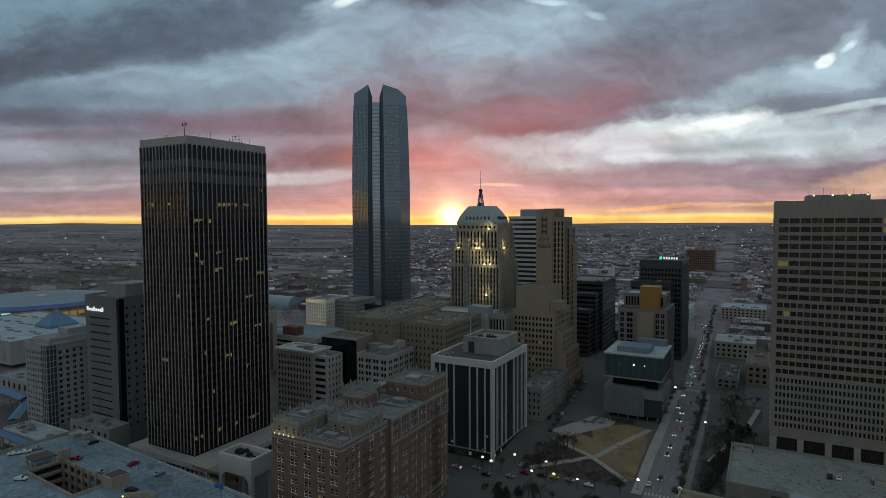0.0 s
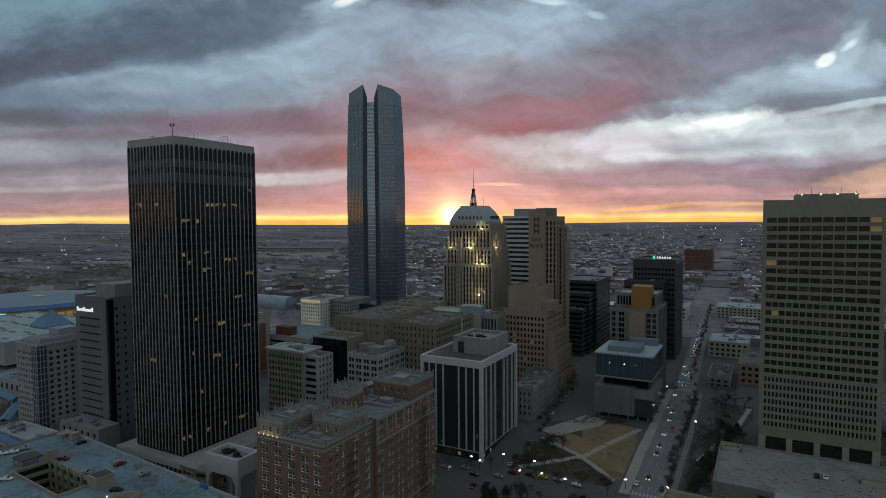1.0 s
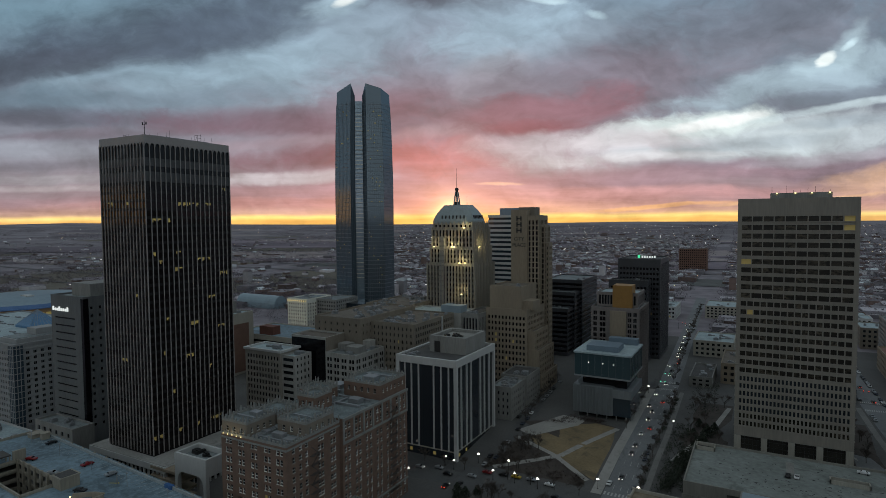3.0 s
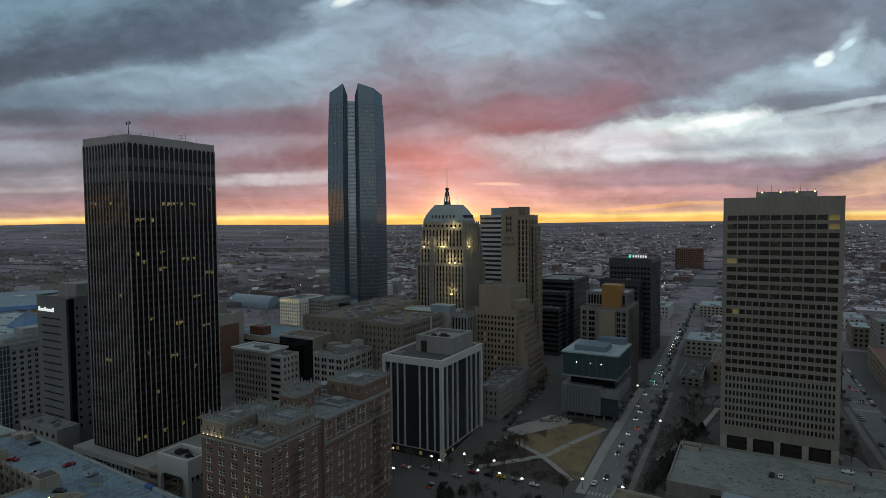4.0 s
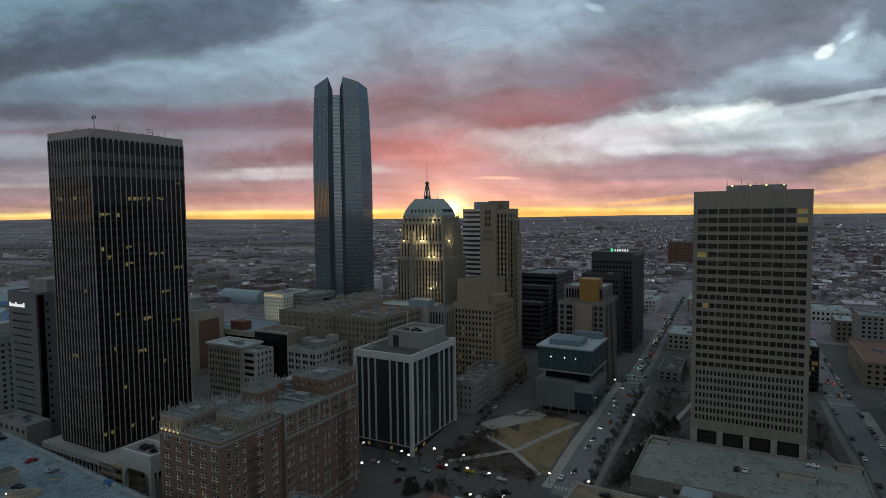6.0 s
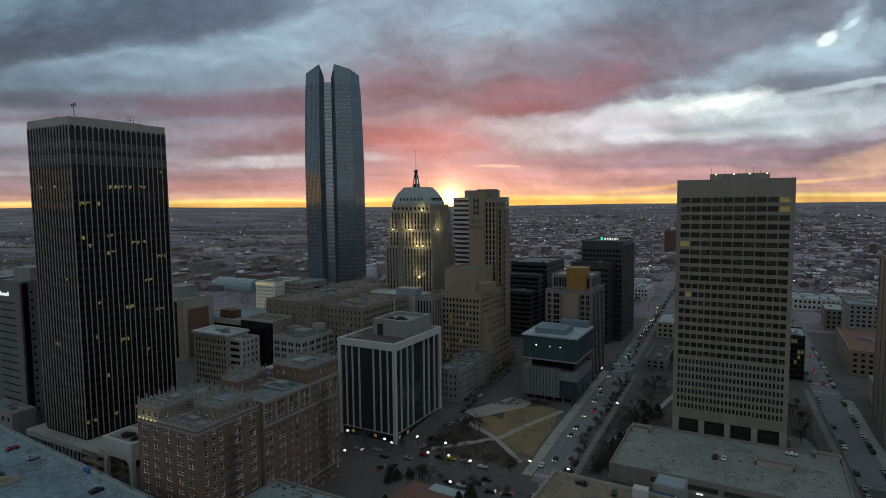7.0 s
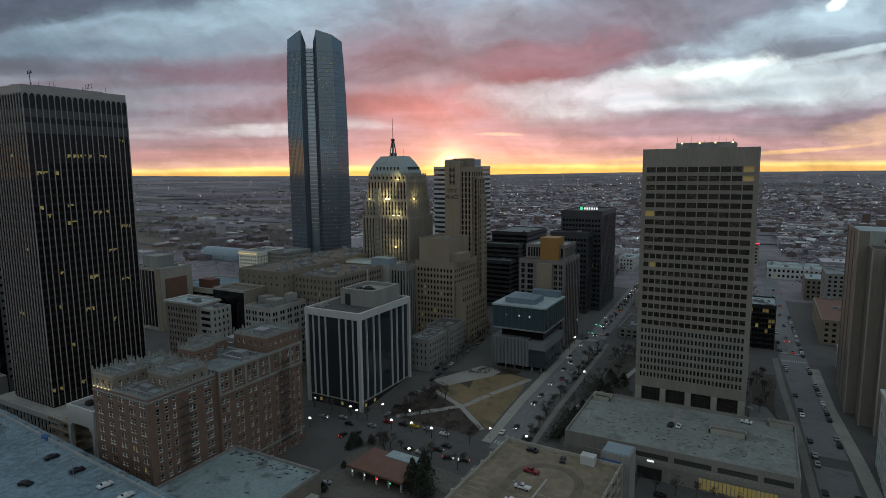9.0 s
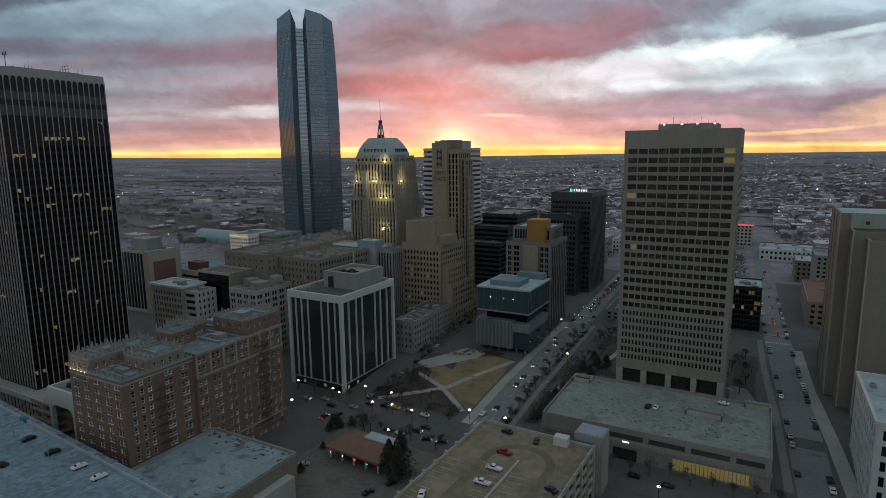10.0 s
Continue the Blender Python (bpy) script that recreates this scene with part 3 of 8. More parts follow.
def roof_cap(parent, blk, zt, wall_m, roof_m, rim=1.0, drop=0.9, lip=0.0, rim_m=None):
    """A flat roof sunk behind a parapet."""
    x0, x1, y0, y1 = blk
    mb = MB()
    mb.box(x0 + rim * 0.5, x1 - rim * 0.5, y0 + rim * 0.5, y1 - rim * 0.5, zt - drop - 0.3, zt - drop, 0)
    part("roof", mb, roof_m, parent)
    pr = MB()
    e, t = max(lip, 0.02), 0.5 * min(rim, 1.0)
    for bx in ((x0 - e, x1 + e, y0 - e, y0 + t), (x0 - e, x1 + e, y1 - t, y1 + e), (x0 - e, x0 + t, y0 + t, y1 - t), (x1 - t, x1 + e, y0 + t, y1 - t)):
        pr.box(*bx, zt - drop - 0.3, zt + 0.05, 0, True)
    part("parapet", pr, rim_m or wall_m, parent)


def hvac(parent, rng, blk, z, n, m=None, big=1.0):
    """Plant on a roof: sheet-metal units with a fan ring, ducts and a curb."""
    x0, x1, y0, y1 = blk
    for i in range(n):
        w, d, h = rng.uniform(1.5, 4) * big, rng.uniform(1.5, 4) * big, rng.uniform(0.9, 2.2) * big
        if x1 - x0 < w + 3 or y1 - y0 < d + 3:
            continue
        x, y = rng.uniform(x0 + 1.5 + w / 2, x1 - 1.5 - w / 2), rng.uniform(y0 + 1.5 + d / 2, y1 - 1.5 - d / 2)
        mb = MB()
        mb.box(x - w / 2, x + w / 2, y - d / 2, y + d / 2, z - 0.1, z + h)
        mb.box(x - w / 2 - 0.12, x + w / 2 + 0.12, y - d / 2 - 0.12, y + d / 2 + 0.12, z - 0.1, z + 0.2)
        mb.tube((x, y, z + h), (x, y, z + h + 0.3), min(w, d) * 0.32, min(w, d) * 0.32, 10)
        if rng.random() < 0.5:
            mb.box(x + w / 2, min(x + w / 2 + 2.5, x1 - 0.8), y - 0.3, y + 0.3, z - 0.1, z + 0.6)
        part("roof_unit", mb, m or METAL_G, parent)


def block(name, label, blk, z0, z1, walls, wall_m, roof_m, kind="dark", lit=0.0, dim=0.0, seed=1, units=3, category="office building", limit=110, lip=0.0, rim_m=None, depth=0.4, parent=None, drop=0.9, parapet=1.0):
    """A block of a building in local metres: walls with openings, roof, parapet and plant.
    walls: side -> (spans along, floors)."""
    x0, x1, y0, y1 = blk
    rng = random.Random(seed)
    cx, cy = (x0 + x1) / 2, (y0 + y1) / 2
    if parent is None:
        parent = thing(name, label, category, (cx, cy, gz(cx, cy)))
        off = Vector((cx, cy, gz(cx, cy)))
    else:
        off = parent.matrix_basis.translation
    lb = (x0 - off.x, x1 - off.x, y0 - off.y, y1 - off.y)
    mb, opens = MB(), []
    for side in "senw":
        us, vs = walls.get(side, ((), ()))
        vs = [(a - off.z, b - off.z) for a, b in vs]
        opens += wall_face(mb, side, lb, z0 - off.z, z1 - off.z, us, vs, depth)
    part("wall", mb, wall_m, parent)
    put_windows(parent, opens, kind, lit, dim, rng, limit)
    roof_cap(parent, lb, z1 - off.z, wall_m, roof_m, parapet, drop, lip, rim_m)
    hvac(parent, rng, lb, z1 - off.z - drop, units)
    return parent


def add_box(parent, name, x0, x1, y0, y1, z0, z1, m, label="", bottom=False):
    """A plain solid of a building in world metres, added as a part."""
    o = parent.matrix_basis.translation
    mb = MB()
    mb.box(x0 - o.x, x1 - o.x, y0 - o.y, y1 - o.y, z0 - o.z, z1 - o.z, 0, bottom)
    return part(name, mb, m, parent, label)


# ---------------- ground, streets ----------------
# ground colour lifted towards mauve: the distance haze is painted in
GROUND = surface("hazed_winter_ground", (0.215, 0.188, 0.208), 0.95, 0.5, 0.004, 0.05, blot=((0.112, 0.094, 0.108), 0.006, 0.52))
mb = MB()
rings = [0, 60, 120, 180, 232, 262, 300, 340, 420, 520, 700, 1000, 1300, 1700, 2200, 2800, 3500, 4300, 5200]
YS = [-5200, -2500, -1000, -300] + rings[0:]
XS = [-5200, -4300, -3500, -2800, -2200, -1700, -1300, -1000, -700, -400, -200, 0, 200, 500, 900, 1300, 2000, 3000, 5200]
n0 = len(XS)
for y in YS:
    for x in XS:
        mb.v.append((x, y, gz(x, y) - 0.25))
for j in range(len(YS) - 1):
    for i in range(n0 - 1):
        a = j * n0 + i
        mb.f.append((a, a + 1, a + n0 + 1, a + n0))
        mb.m.append(0)
lone("ground", mb, GROUND, "brown winter plain that reaches the horizon", "ground", kind="structure")


def slab(name, pts, mat, label, up=0.0, thick=0.3, kind="structure", category="pavement", steps=1):
    """A sheet over the ground on a convex outline of four corners, cut into strips so that it follows the slope."""
    mb = MB()
    a, b, c, d = [Vector((*p, 0)) for p in pts]
    ln = max((d - a).length, (c - b).length)
    k = max(1, int(ln / 12))
    row = []
    for i in range(k + 1):
        t = i / k
        for p in (a.lerp(d, t), b.lerp(c, t)):
            row.append((p.x, p.y, gz(p.x, p.y) + up))
    for i in range(k):
        p0, p1, p2, p3 = row[2 * i], row[2 * i + 1], row[2 * i + 3], row[2 * i + 2]
        mb.poly([p0, p1, p2, p3])
        for q, r in ((p1, p2), (p3, p0)):
            mb.poly([(q[0], q[1], q[2] - thick), (r[0], r[1], r[2] - thick), r, q])
        if i == 0:
            mb.poly([(p0[0], p0[1], p0[2] - thick), (p1[0], p1[1], p1[2] - thick), p1, p0])
    return lone(name, mb, mat, label, category, kind=kind)


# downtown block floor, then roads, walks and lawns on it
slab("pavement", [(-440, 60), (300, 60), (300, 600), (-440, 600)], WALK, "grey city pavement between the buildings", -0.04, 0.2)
def avenue(y):
    """Middle of the avenue."""
    return -36.9 - (y - 262) * 0.009 if y < 420 else -38.3 - (y - 420) * 0.042


def side_left(y):
    return 80.4 - (y - 262) * 0.070 if y < 436 else 68.2 - (y - 436) * 0.039


def side_right(y):
    return 92.8 - (y - 262) * 0.061 if y < 436 else 82.2 - (y - 436) * 0.039


for ya, yb in ((60, 420), (420, 900)):
    slab("road", [(avenue(ya) - 6.4, ya), (avenue(ya) + 6.4, ya), (avenue(yb) + 6.4, yb), (avenue(yb) - 6.4, yb)], CONCROAD, "worn concrete avenue that runs west", 0.0, 0.06, category="road")
for ya, yb in ((60, 436), (436, 900)):
    slab("road", [(side_left(ya), ya), (side_right(ya), ya), (side_right(yb), yb), (side_left(yb), yb)], CONCROAD, "side avenue that runs west past a tall tower", 0.0, 0.06, category="road")
slab("road", [(-96, 250), (-89, 250), (-107, 405), (-116, 405)], ASPH, "narrow street beside a park", 0.0, 0.06, category="road")
slab("road", [(-340, 238), (400, 238), (400, 258), (-340, 258)], ASPH, "cross street in front of the park", 0.01, 0.06, category="road")
slab("road", [(-50, 414), (400, 450), (400, 463), (-50, 427)], ASPH, "cross street beyond the park", 0.01, 0.06, category="road")

# ---------------- the striped black tower ----------------
t = thing("office_tower", "tall black office tower with pale vertical ribs", "office tower", (-237.2, 195, 4))
W, D = 32.4, 46.2
mb = MB()
mb.box(-W / 2 + 0.16, W / 2 - 0.16, -D / 2 + 0.16, D / 2 - 0.16, 4, 147)
part("core", mb, glass("tower_black_glass", (0.012, 0.009, 0.009), 0.05, 0.4, 0.24), t, "black glass curtain wall")
mb = MB()
mb.box(-W / 2, W / 2, -D / 2, D / 2, 145.4, 148.6)
mb.box(-W / 2 + 0.7, W / 2 - 0.7, -D / 2 + 0.7, D / 2 - 0.7, 148.6, 148.3)
part("cornice", mb, RIB, t, "pale band round the roof edge")
zc = 145.5
nribs = {"s": 14, "e": 18, "n": 14, "w": 18}
for side in "sewn":
    o, u, inn, w = face_frame(side, -W / 2, W / 2, -D / 2, D / 2)
    k = nribs[side]
    mb = MB()
    mb.box(-0.16, 0.16, -0.22, 0.16, 6.5, zc)
    me = mb.mesh("rib", [RIB])
    for i in range(k + 1):
        ob = bpy.data.objects.new("rib", me)
        scene.collection.objects.link(ob)
        ob.parent = t
        p = o + u * (w * i / k)
        ob.matrix_basis = pose(p.x, p.y, 0, 0, 0, FACE[side])
    # rounded heads between the ribs
    bay = w / k
    mb = MB()
    seg = 6
    for j in range(seg):
        a0, a1 = math.pi * j / seg, math.pi * (j + 1) / seg
        r = bay / 2 - 0.2
        mb.poly([(-math.cos(a0) * r, -0.3, zc - 2.2 + math.sin(a0) * 1.9), (-math.cos(a1) * r, -0.3, zc - 2.2 + math.sin(a1) * 1.9), (-math.cos(a1) * r, -0.3, zc), (-math.cos(a0) * r, -0.3, zc)][::-1])
    hm = mb.mesh("arch_head", [RIB])
    for i in range(k):
        ob = bpy.data.objects.new("arch_head", hm)
        scene.collection.objects.link(ob)
        ob.parent = t
        p = o + u * (bay * (i + 0.5))
        ob.matrix_basis = pose(p.x, p.y, 0, 0, 0, FACE[side])
# louvred plant floors near the top, floor edges behind the glass and lit offices
LOUV = surface("dull_louvre", (0.055, 0.055, 0.056), 0.6, 0.35, 0.25, 2.0)
for z0_, z1_ in ((135.2, 138.8), (128.4, 132.8)):
    mb = MB()
    mb.box(-W / 2 + 0.1, W / 2 - 0.1, -D / 2 + 0.1, D / 2 - 0.1, z0_, z1_)
    part("louvre_band", mb, LOUV, t, "dull grey louvred band")
SPANB = surface("black_spandrel", (0.011, 0.010, 0.010), 0.45, 0.3, 0.3, 2.0, spec=0.2)
mb = MB()
for i in range(33):
    mb.box(-W / 2 + 0.13, W / 2 - 0.13, -D / 2 + 0.13, D / 2 - 0.13, 10.6 + 3.75 * i, 11.9 + 3.75 * i)
part("spandrel", mb, SPANB, t, "black spandrel bands between the floors", "stuff")
rng = random.Random(4)
fl = [12 + 3.75 * i for i in range(35)]
lits = [("e", 31, 14, 15), ("e", 31, 16, 17), ("e", 30, 16, 17), ("e", 28, 6, 11), ("e", 28, 12, 14), ("e", 26, 1, 3), ("e", 26, 4, 5), ("e", 22, 1, 2), ("e", 22, 5, 7), ("e", 21, 2, 3), ("e", 21, 10, 13),
        ("e", 20, 5, 7), ("e", 19, 15, 17), ("e", 16, 12, 14), ("e", 14, 3, 4), ("e", 13, 8, 10), ("e", 12, 14, 16), ("e", 10, 2, 3), ("e", 9, 7, 9), ("e", 7, 12, 13), ("e", 5, 4, 5),
        ("e", 0, 0, 2), ("e", 0, 5, 6), ("e", 0, 9, 10), ("e", 0, 12, 15), ("s", 28, 2, 4), ("s", 28, 8, 9), ("s", 17, 10, 11), ("s", 9, 5, 7)]
for side, f, a, b in lits:
    o, u, inn, w = face_frame(side, -W / 2, W / 2, -D / 2, D / 2)
    for i in range(a, b):
        for k in range(3):
            if rng.random() < 0.2:
                continue
            p = o + u * (w * (i + 0.24 + 0.26 * k) / nribs[side]) + inn * 0.13
            ob = bpy.data.objects.new("window", pane("lit" if rng.random() < 0.3 and f else "dim"))
            scene.collection.objects.link(ob)
            ob.parent = t
            h_ = rng.choice((0.6, 1.2, 1.7))
            ob.matrix_basis = pose(p.x, p.y, fl[f] + 2.6 - h_ / 2, 0, 0, FACE[side]) @ Matrix.Diagonal((0.68, 1, h_, 1))
# roof plant and aerials
mb = MB()
mb.box(-W / 2 + 5, W / 2 - 5, -D / 2 + 8, D / 2 - 8, 148, 149.6)
part("plant_room", mb, METAL_G, t)


def aerial_frame(parent, x, y, z, h, w):
    mb = MB()
    for dx in (-w / 2, 0, w / 2):
        mb.tube((x + dx, y, z), (x + dx * 0.9, y, z + h), 0.09, 0.07, 4)
    for k in (0.55, 0.95):
        mb.tube((x - w / 2, y, z + h * k), (x + w / 2, y, z + h * k), 0.08, 0.08, 4)
    mb.tube((x - w / 2, y, z), (x, y, z + h), 0.06, 0.06, 4)
    part("aerial_frame", mb, BLACKM, parent)


aerial_frame(t, -13, -12, 148.4, 3.6, 4)
aerial_frame(t, 12, 8, 148.4, 4.0, 5)
mb = MB()
mb.tube((-2, -10, 148.4), (-2, -10, 158), 0.2, 0.12, 5)
for k in (156.2,):
    mb.tube((-3.3, -10, k), (-0.7, -10, k), 0.1, 0.1, 4)
    mb.box(-3.5, -3.1, -10.2, -9.8, k - 0.2, k + 1.1)
    mb.box(-0.9, -0.5, -10.2, -9.8, k - 0.2, k + 1.1)
part("mast", mb, BLACKM, t)
for i in range(22):
    mb = MB()
    x, y = rng.uniform(-14, 15), rng.uniform(-21, 20)
    h = rng.uniform(1.5, 4)
    mb.tube((x, y, 148.4), (x, y, 148.4 + h), 0.07, 0.05, 4)
    part("whip_aerial", mb, BLACKM, t)
# podium
p = thing("podium", "low pale stone podium with dark colonnade", "podium", (-234.5, 194, 0))
mb = MB()
mb.box(-27.5, 27.5, -27, 27, 6.8, 9.6)
part("deck", mb, WHITE, p)
mb = MB()
mb.box(-24.5, 24.5, -24, 24, -6, 6.8)
part("glazing", mb, GLASS_B, p)
me = None
for sd_ in "se":
    o, u, inn, w = face_frame(sd_, -27, 27, -26.5, 26.5)
    for i in range(19):
        mb = MB()
        q = o + u * (w * i / 18) + inn * 0.6
        mb.box(q.x - 0.35, q.x + 0.35, q.y - 0.35, q.y + 0.35, -8, 6.9)
        part("column", mb, WHITE, p)
mb = MB()
for a in range(16):
    t0, t1 = 2 * math.pi * a / 16, 2 * math.pi * (a + 1) / 16
    q = [(22 + math.cos(t0) * 4, 10 + math.sin(t0) * 7), (22 + math.cos(t1) * 4, 10 + math.sin(t1) * 7)]
    mb.poly([(*q[0], 9.6), (*q[1], 9.6), (*q[1], 10.0), (*q[0], 10.0)])
    mb.poly([(22, 10, 10.0), (*q[0], 10.0), (*q[1], 10.0)])
part("roof_garden", mb, WALK_P, p)
mb = MB()
mb.box(-27.0, 27.0, -26.6, 26.6, 9.6, 9.8)
part("deck_surface", mb, WALK_P, p)

# ---------------- the white-ribbed black block ----------------
b = thing("office_building", "black glass office block with white vertical ribs", "office building", (-131, 281.5, -4))
W, D, HT = 35.0, 46.5, 50.0
mb = MB()
mb.box(-W / 2 + 1.2, W / 2 - 1.2, -D / 2 + 1.2, D / 2 - 1.2, 0, HT - 1.4)
bcw = part("curtain_wall", mb, glass("black_curtain_glass", (0.014, 0.017, 0.021), 0.08, 0.4, 0.7), b, "black glass wall")
mb = MB()
for bx in ((-W / 2, W / 2, -D / 2, -D / 2 + 1.3), (-W / 2, W / 2, D / 2 - 1.3, D / 2), (-W / 2, -W / 2 + 1.3, -D / 2 + 1.3, D / 2 - 1.3), (W / 2 - 1.3, W / 2, -D / 2 + 1.3, D / 2 - 1.3)):
    mb.box(*bx, HT - 3.6, HT, 0, True)
part("cornice", mb, WHITE, b, "white cornice band")
mb = MB()
mb.box(-W / 2 + 1.2, W / 2 - 1.2, -D / 2 + 1.2, D / 2 - 1.2, HT - 1.4, HT - 1.0)
part("roof", mb, ROOF_D, b)
pos = {"s": [0.14, 0.25, 0.37, 0.62, 0.74, 0.86], "e": [0.14, 0.27, 0.38, 0.62, 0.73, 0.86]}
for sd_ in "senw":
    o, u, inn, w = face_frame(sd_, -W / 2, W / 2, -D / 2, D / 2)
    for fr in pos["s" if sd_ in "sn" else "e"]:
        q = o + u * (w * fr) + inn * 0.1
        mb = MB()
        mb.box(-0.27, 0.27, 0.3, 1.2, 4.2, HT - 3.6)
        ob = part("rib", mb, WHITE, bcw)
        ob.matrix_basis = pose(q.x, q.y, 0, 0, 0, FACE[sd_])
for sx in (-1, 1):
    for sy in (-1, 1):
        mb = MB()
        mb.box(sx * (W / 2 - 0.85) - 0.85, sx * (W / 2 - 0.85) + 0.85, sy * (D / 2 - 0.85) - 0.85, sy * (D / 2 - 0.85) + 0.85, 0, HT - 3.6)
        part("corner_pier", mb, WHITE, b)
mb = MB()
mb.box(-W / 2 + 1, W / 2 - 1, -D / 2 + 1, D / 2 - 1, 3.9, 4.5)
part("ground_canopy", mb, CONC, b)
for i in range(7):
    for sd_, a in (("s", 0.1 + 0.13 * i), ("e", 0.05 + 0.055 * i)):
        o, u, inn, w = face_frame(sd_, -W / 2, W / 2, -D / 2, D / 2)
        q = o + u * (w * a) + inn * 1.15
        ob = bpy.data.objects.new("shop_window", pane("lit" if i % 3 == 1 else "black"))
        scene.collection.objects.link(ob)
        ob.parent = b
        ob.matrix_basis = pose(q.x, q.y, 2.0, 0, 0, FACE[sd_]) @ Matrix.Diagonal((1.5, 1, 1.6, 1))
# rooftop penthouse with an open well
mb = MB()
px0, px1, py0, py1 = -7.5, 14, -6, 18
zt = HT + 7.6
mb.box(px0, px1, py0, py1, HT - 1.2, zt - 1.6)
for bx in ((px0, px1, py0, py0 + 2), (px0, px1, py1 - 2, py1), (px0, px0 + 2, py0 + 2, py1 - 2), (px1 - 2, px1, py0 + 2, py1 - 2)):
    mb.box(*bx, zt - 1.6, zt)
part("penthouse", mb, CONC_D, b, "grey penthouse with a pale rim")
mb = MB()
mb.box(px0 + 3, px0 + 6.5, py0 - 0.08, py0 + 0.1, HT - 0.9, HT + 5)
part("louvre", mb, BLACKM, b)
rng = random.Random(8)
hvac(b, rng, (px0 + 2, px1 - 2, py0 + 2, py1 - 2), zt - 1.6, 6, BLACKM, 0.8)
hvac(b, rng, (-16, -8, -20, 20), HT - 1.0, 6, None, 0.7)
mb = MB()
for i in range(14):
    y = -20 + i * 2.9
    mb.tube((-15.6, y, HT - 1), (-15.6, y, HT + 0.6), 0.05, 0.05, 4)
    if i:
        mb.tube((-15.6, y - 2.9, HT + 0.5), (-15.6, y, HT + 0.5), 0.05, 0.05, 4)
part("railing", mb, METAL_G, b)

# ---------------- the pale gridded tower ----------------
st = thing("office_tower", "pale concrete office tower with rows of deep windows", "office tower", (29, 340, 1))
TOWERC = surface("weathered_precast", (0.235, 0.215, 0.185), 0.85, 0.2, 0.1, 1.5, streak=True)
X0, X1, Y0, Y1 = -24, 24, -18.2, 18.2
mb = MB()
opens, small = [], []
for sd_ in "sewn":
    us10 = spans(48 if sd_ in "sn" else 36.4, 10 if sd_ in "sn" else 8, 0.905, 1.6)
    us14 = spans(48 if sd_ in "sn" else 36.4, 16 if sd_ in "sn" else 12, 0.84, 1.6)
    us28 = spans(48 if sd_ in "sn" else 36.4, 28 if sd_ in "sn" else 21, 0.58, 1.6)
    zb = 8.8
    small += wall_face(mb, sd_, (X0, X1, Y0, Y1), zb, 39.3, us28, [(13.6 + 3.62 * i, 15.9 + 3.62 * i) for i in range(7)], 0.55)
    opens += wall_face(mb, sd_, (X0, X1, Y0, Y1), 39.3, 75.2, us14, [(39.5 + 4.0 * i, 41.8 + 4.0 * i) for i in range(9)], 0.55)
    opens += wall_face(mb, sd_, (X0, X1, Y0, Y1), 75.2, 122.3, us10, [(75.4 + 4.03 * i, 77.8 + 4.03 * i) for i in range(10)], 0.55)
part("wall", mb, TOWERC, st, "pale precast concrete grid")
put_windows(st, [o for o in opens if o[3] == 0] + [o for o in small if o[3] == 0], "office", 0.0, 0.012, random.Random(3), 300)
rest = MB()
for c, w, h, turn in [o for o in opens + small if o[3] != 0]:
    a = radians(turn)
    u = Vector((math.cos(a), math.sin(a), 0)) * (w / 2)
    z = Vector((0, 0, h / 2))
    rest.poly([c - u - z, c + u - z, c + u + z, c - u + z])
part("window", rest, GLASS_WM, st, "small dark windows in rows", "stuff")
for z in [12.9 + 3.62 * i for i in range(7)] + [39.0 + 4.0 * i for i in range(9)] + [74.9 + 4.03 * i for i in range(10)]:
    mb = MB()
    mb.box(X0 - 0.22, X1 + 0.22, Y0 - 0.22, Y1 + 0.22, z, z + 0.4, 0, True)
    part("sill_band", mb, TOWERC, st)
roof_cap(st, (X0, X1, Y0, Y1), 122.3, TOWERC, ROOF_G)
mb = MB()
mb.box(-10.5, 14, -12, 12, 121, 125)
stp = part("plant_room", mb, CONC_D, st)
for i in range(9):
    mb = MB()
    x = -10 + i * 2.9
    mb.tube((x, -11.8, 125), (x, -11.8, 125 + random.Random(i).uniform(0.6, 3.4)), 0.1, 0.06, 4)
    part("whip_aerial", mb, BLACKM, stp)
for x in (-8, -0.5, 6, 13):
    mb = MB()
    mb.box(x - 0.35, x + 0.35, -12.4, -12.0, 124.5, 125.1)
    part("roof_lamp", mb, LIT_WARM, stp)
mb = MB()
mb.box(X0 + 2.2, X1 - 2.2, Y0 + 2.2, Y1 - 2.2, 0, 8.8)
lob = part("lobby", mb, surface("lobby_glazing", (0.045, 0.042, 0.036), 0.25, 0.3, 0.3, 2.0), st, "dark recessed lobby glazing")
for k in range(3):
    mb = MB()
    mb.box(X0 + 2.1, X1 - 2.1, Y0 + 2.05, Y0 + 2.2, 1.2 + 2.6 * k, 1.4 + 2.6 * k, 0, True)
    part("transom", mb, BLACKM, lob)
for k in range(25):
    mb = MB()
    mb.box(X0 + 2.6 + k * 1.78, X0 + 2.75 + k * 1.78, Y0 + 2.02, Y0 + 2.2, 0, 8.8)
    part("mullion", mb, BLACKM, lob)
for sd_ in "sewn":
    o, u, inn, w = face_frame(sd_, X0, X1, Y0, Y1)
    for i in range(5):
        q = o + u * (1.6 + (w - 3.2) * i / 4) + inn * 1.2
        mb = MB()
        mb.box(q.x - 1.3, q.x + 1.3, q.y - 1.1, q.y + 1.1, -3, 8.9)
        part("column", mb, CONC, st)
    q = [o + inn * 0.2, o + u * w + inn * 0.2]
mb = MB()
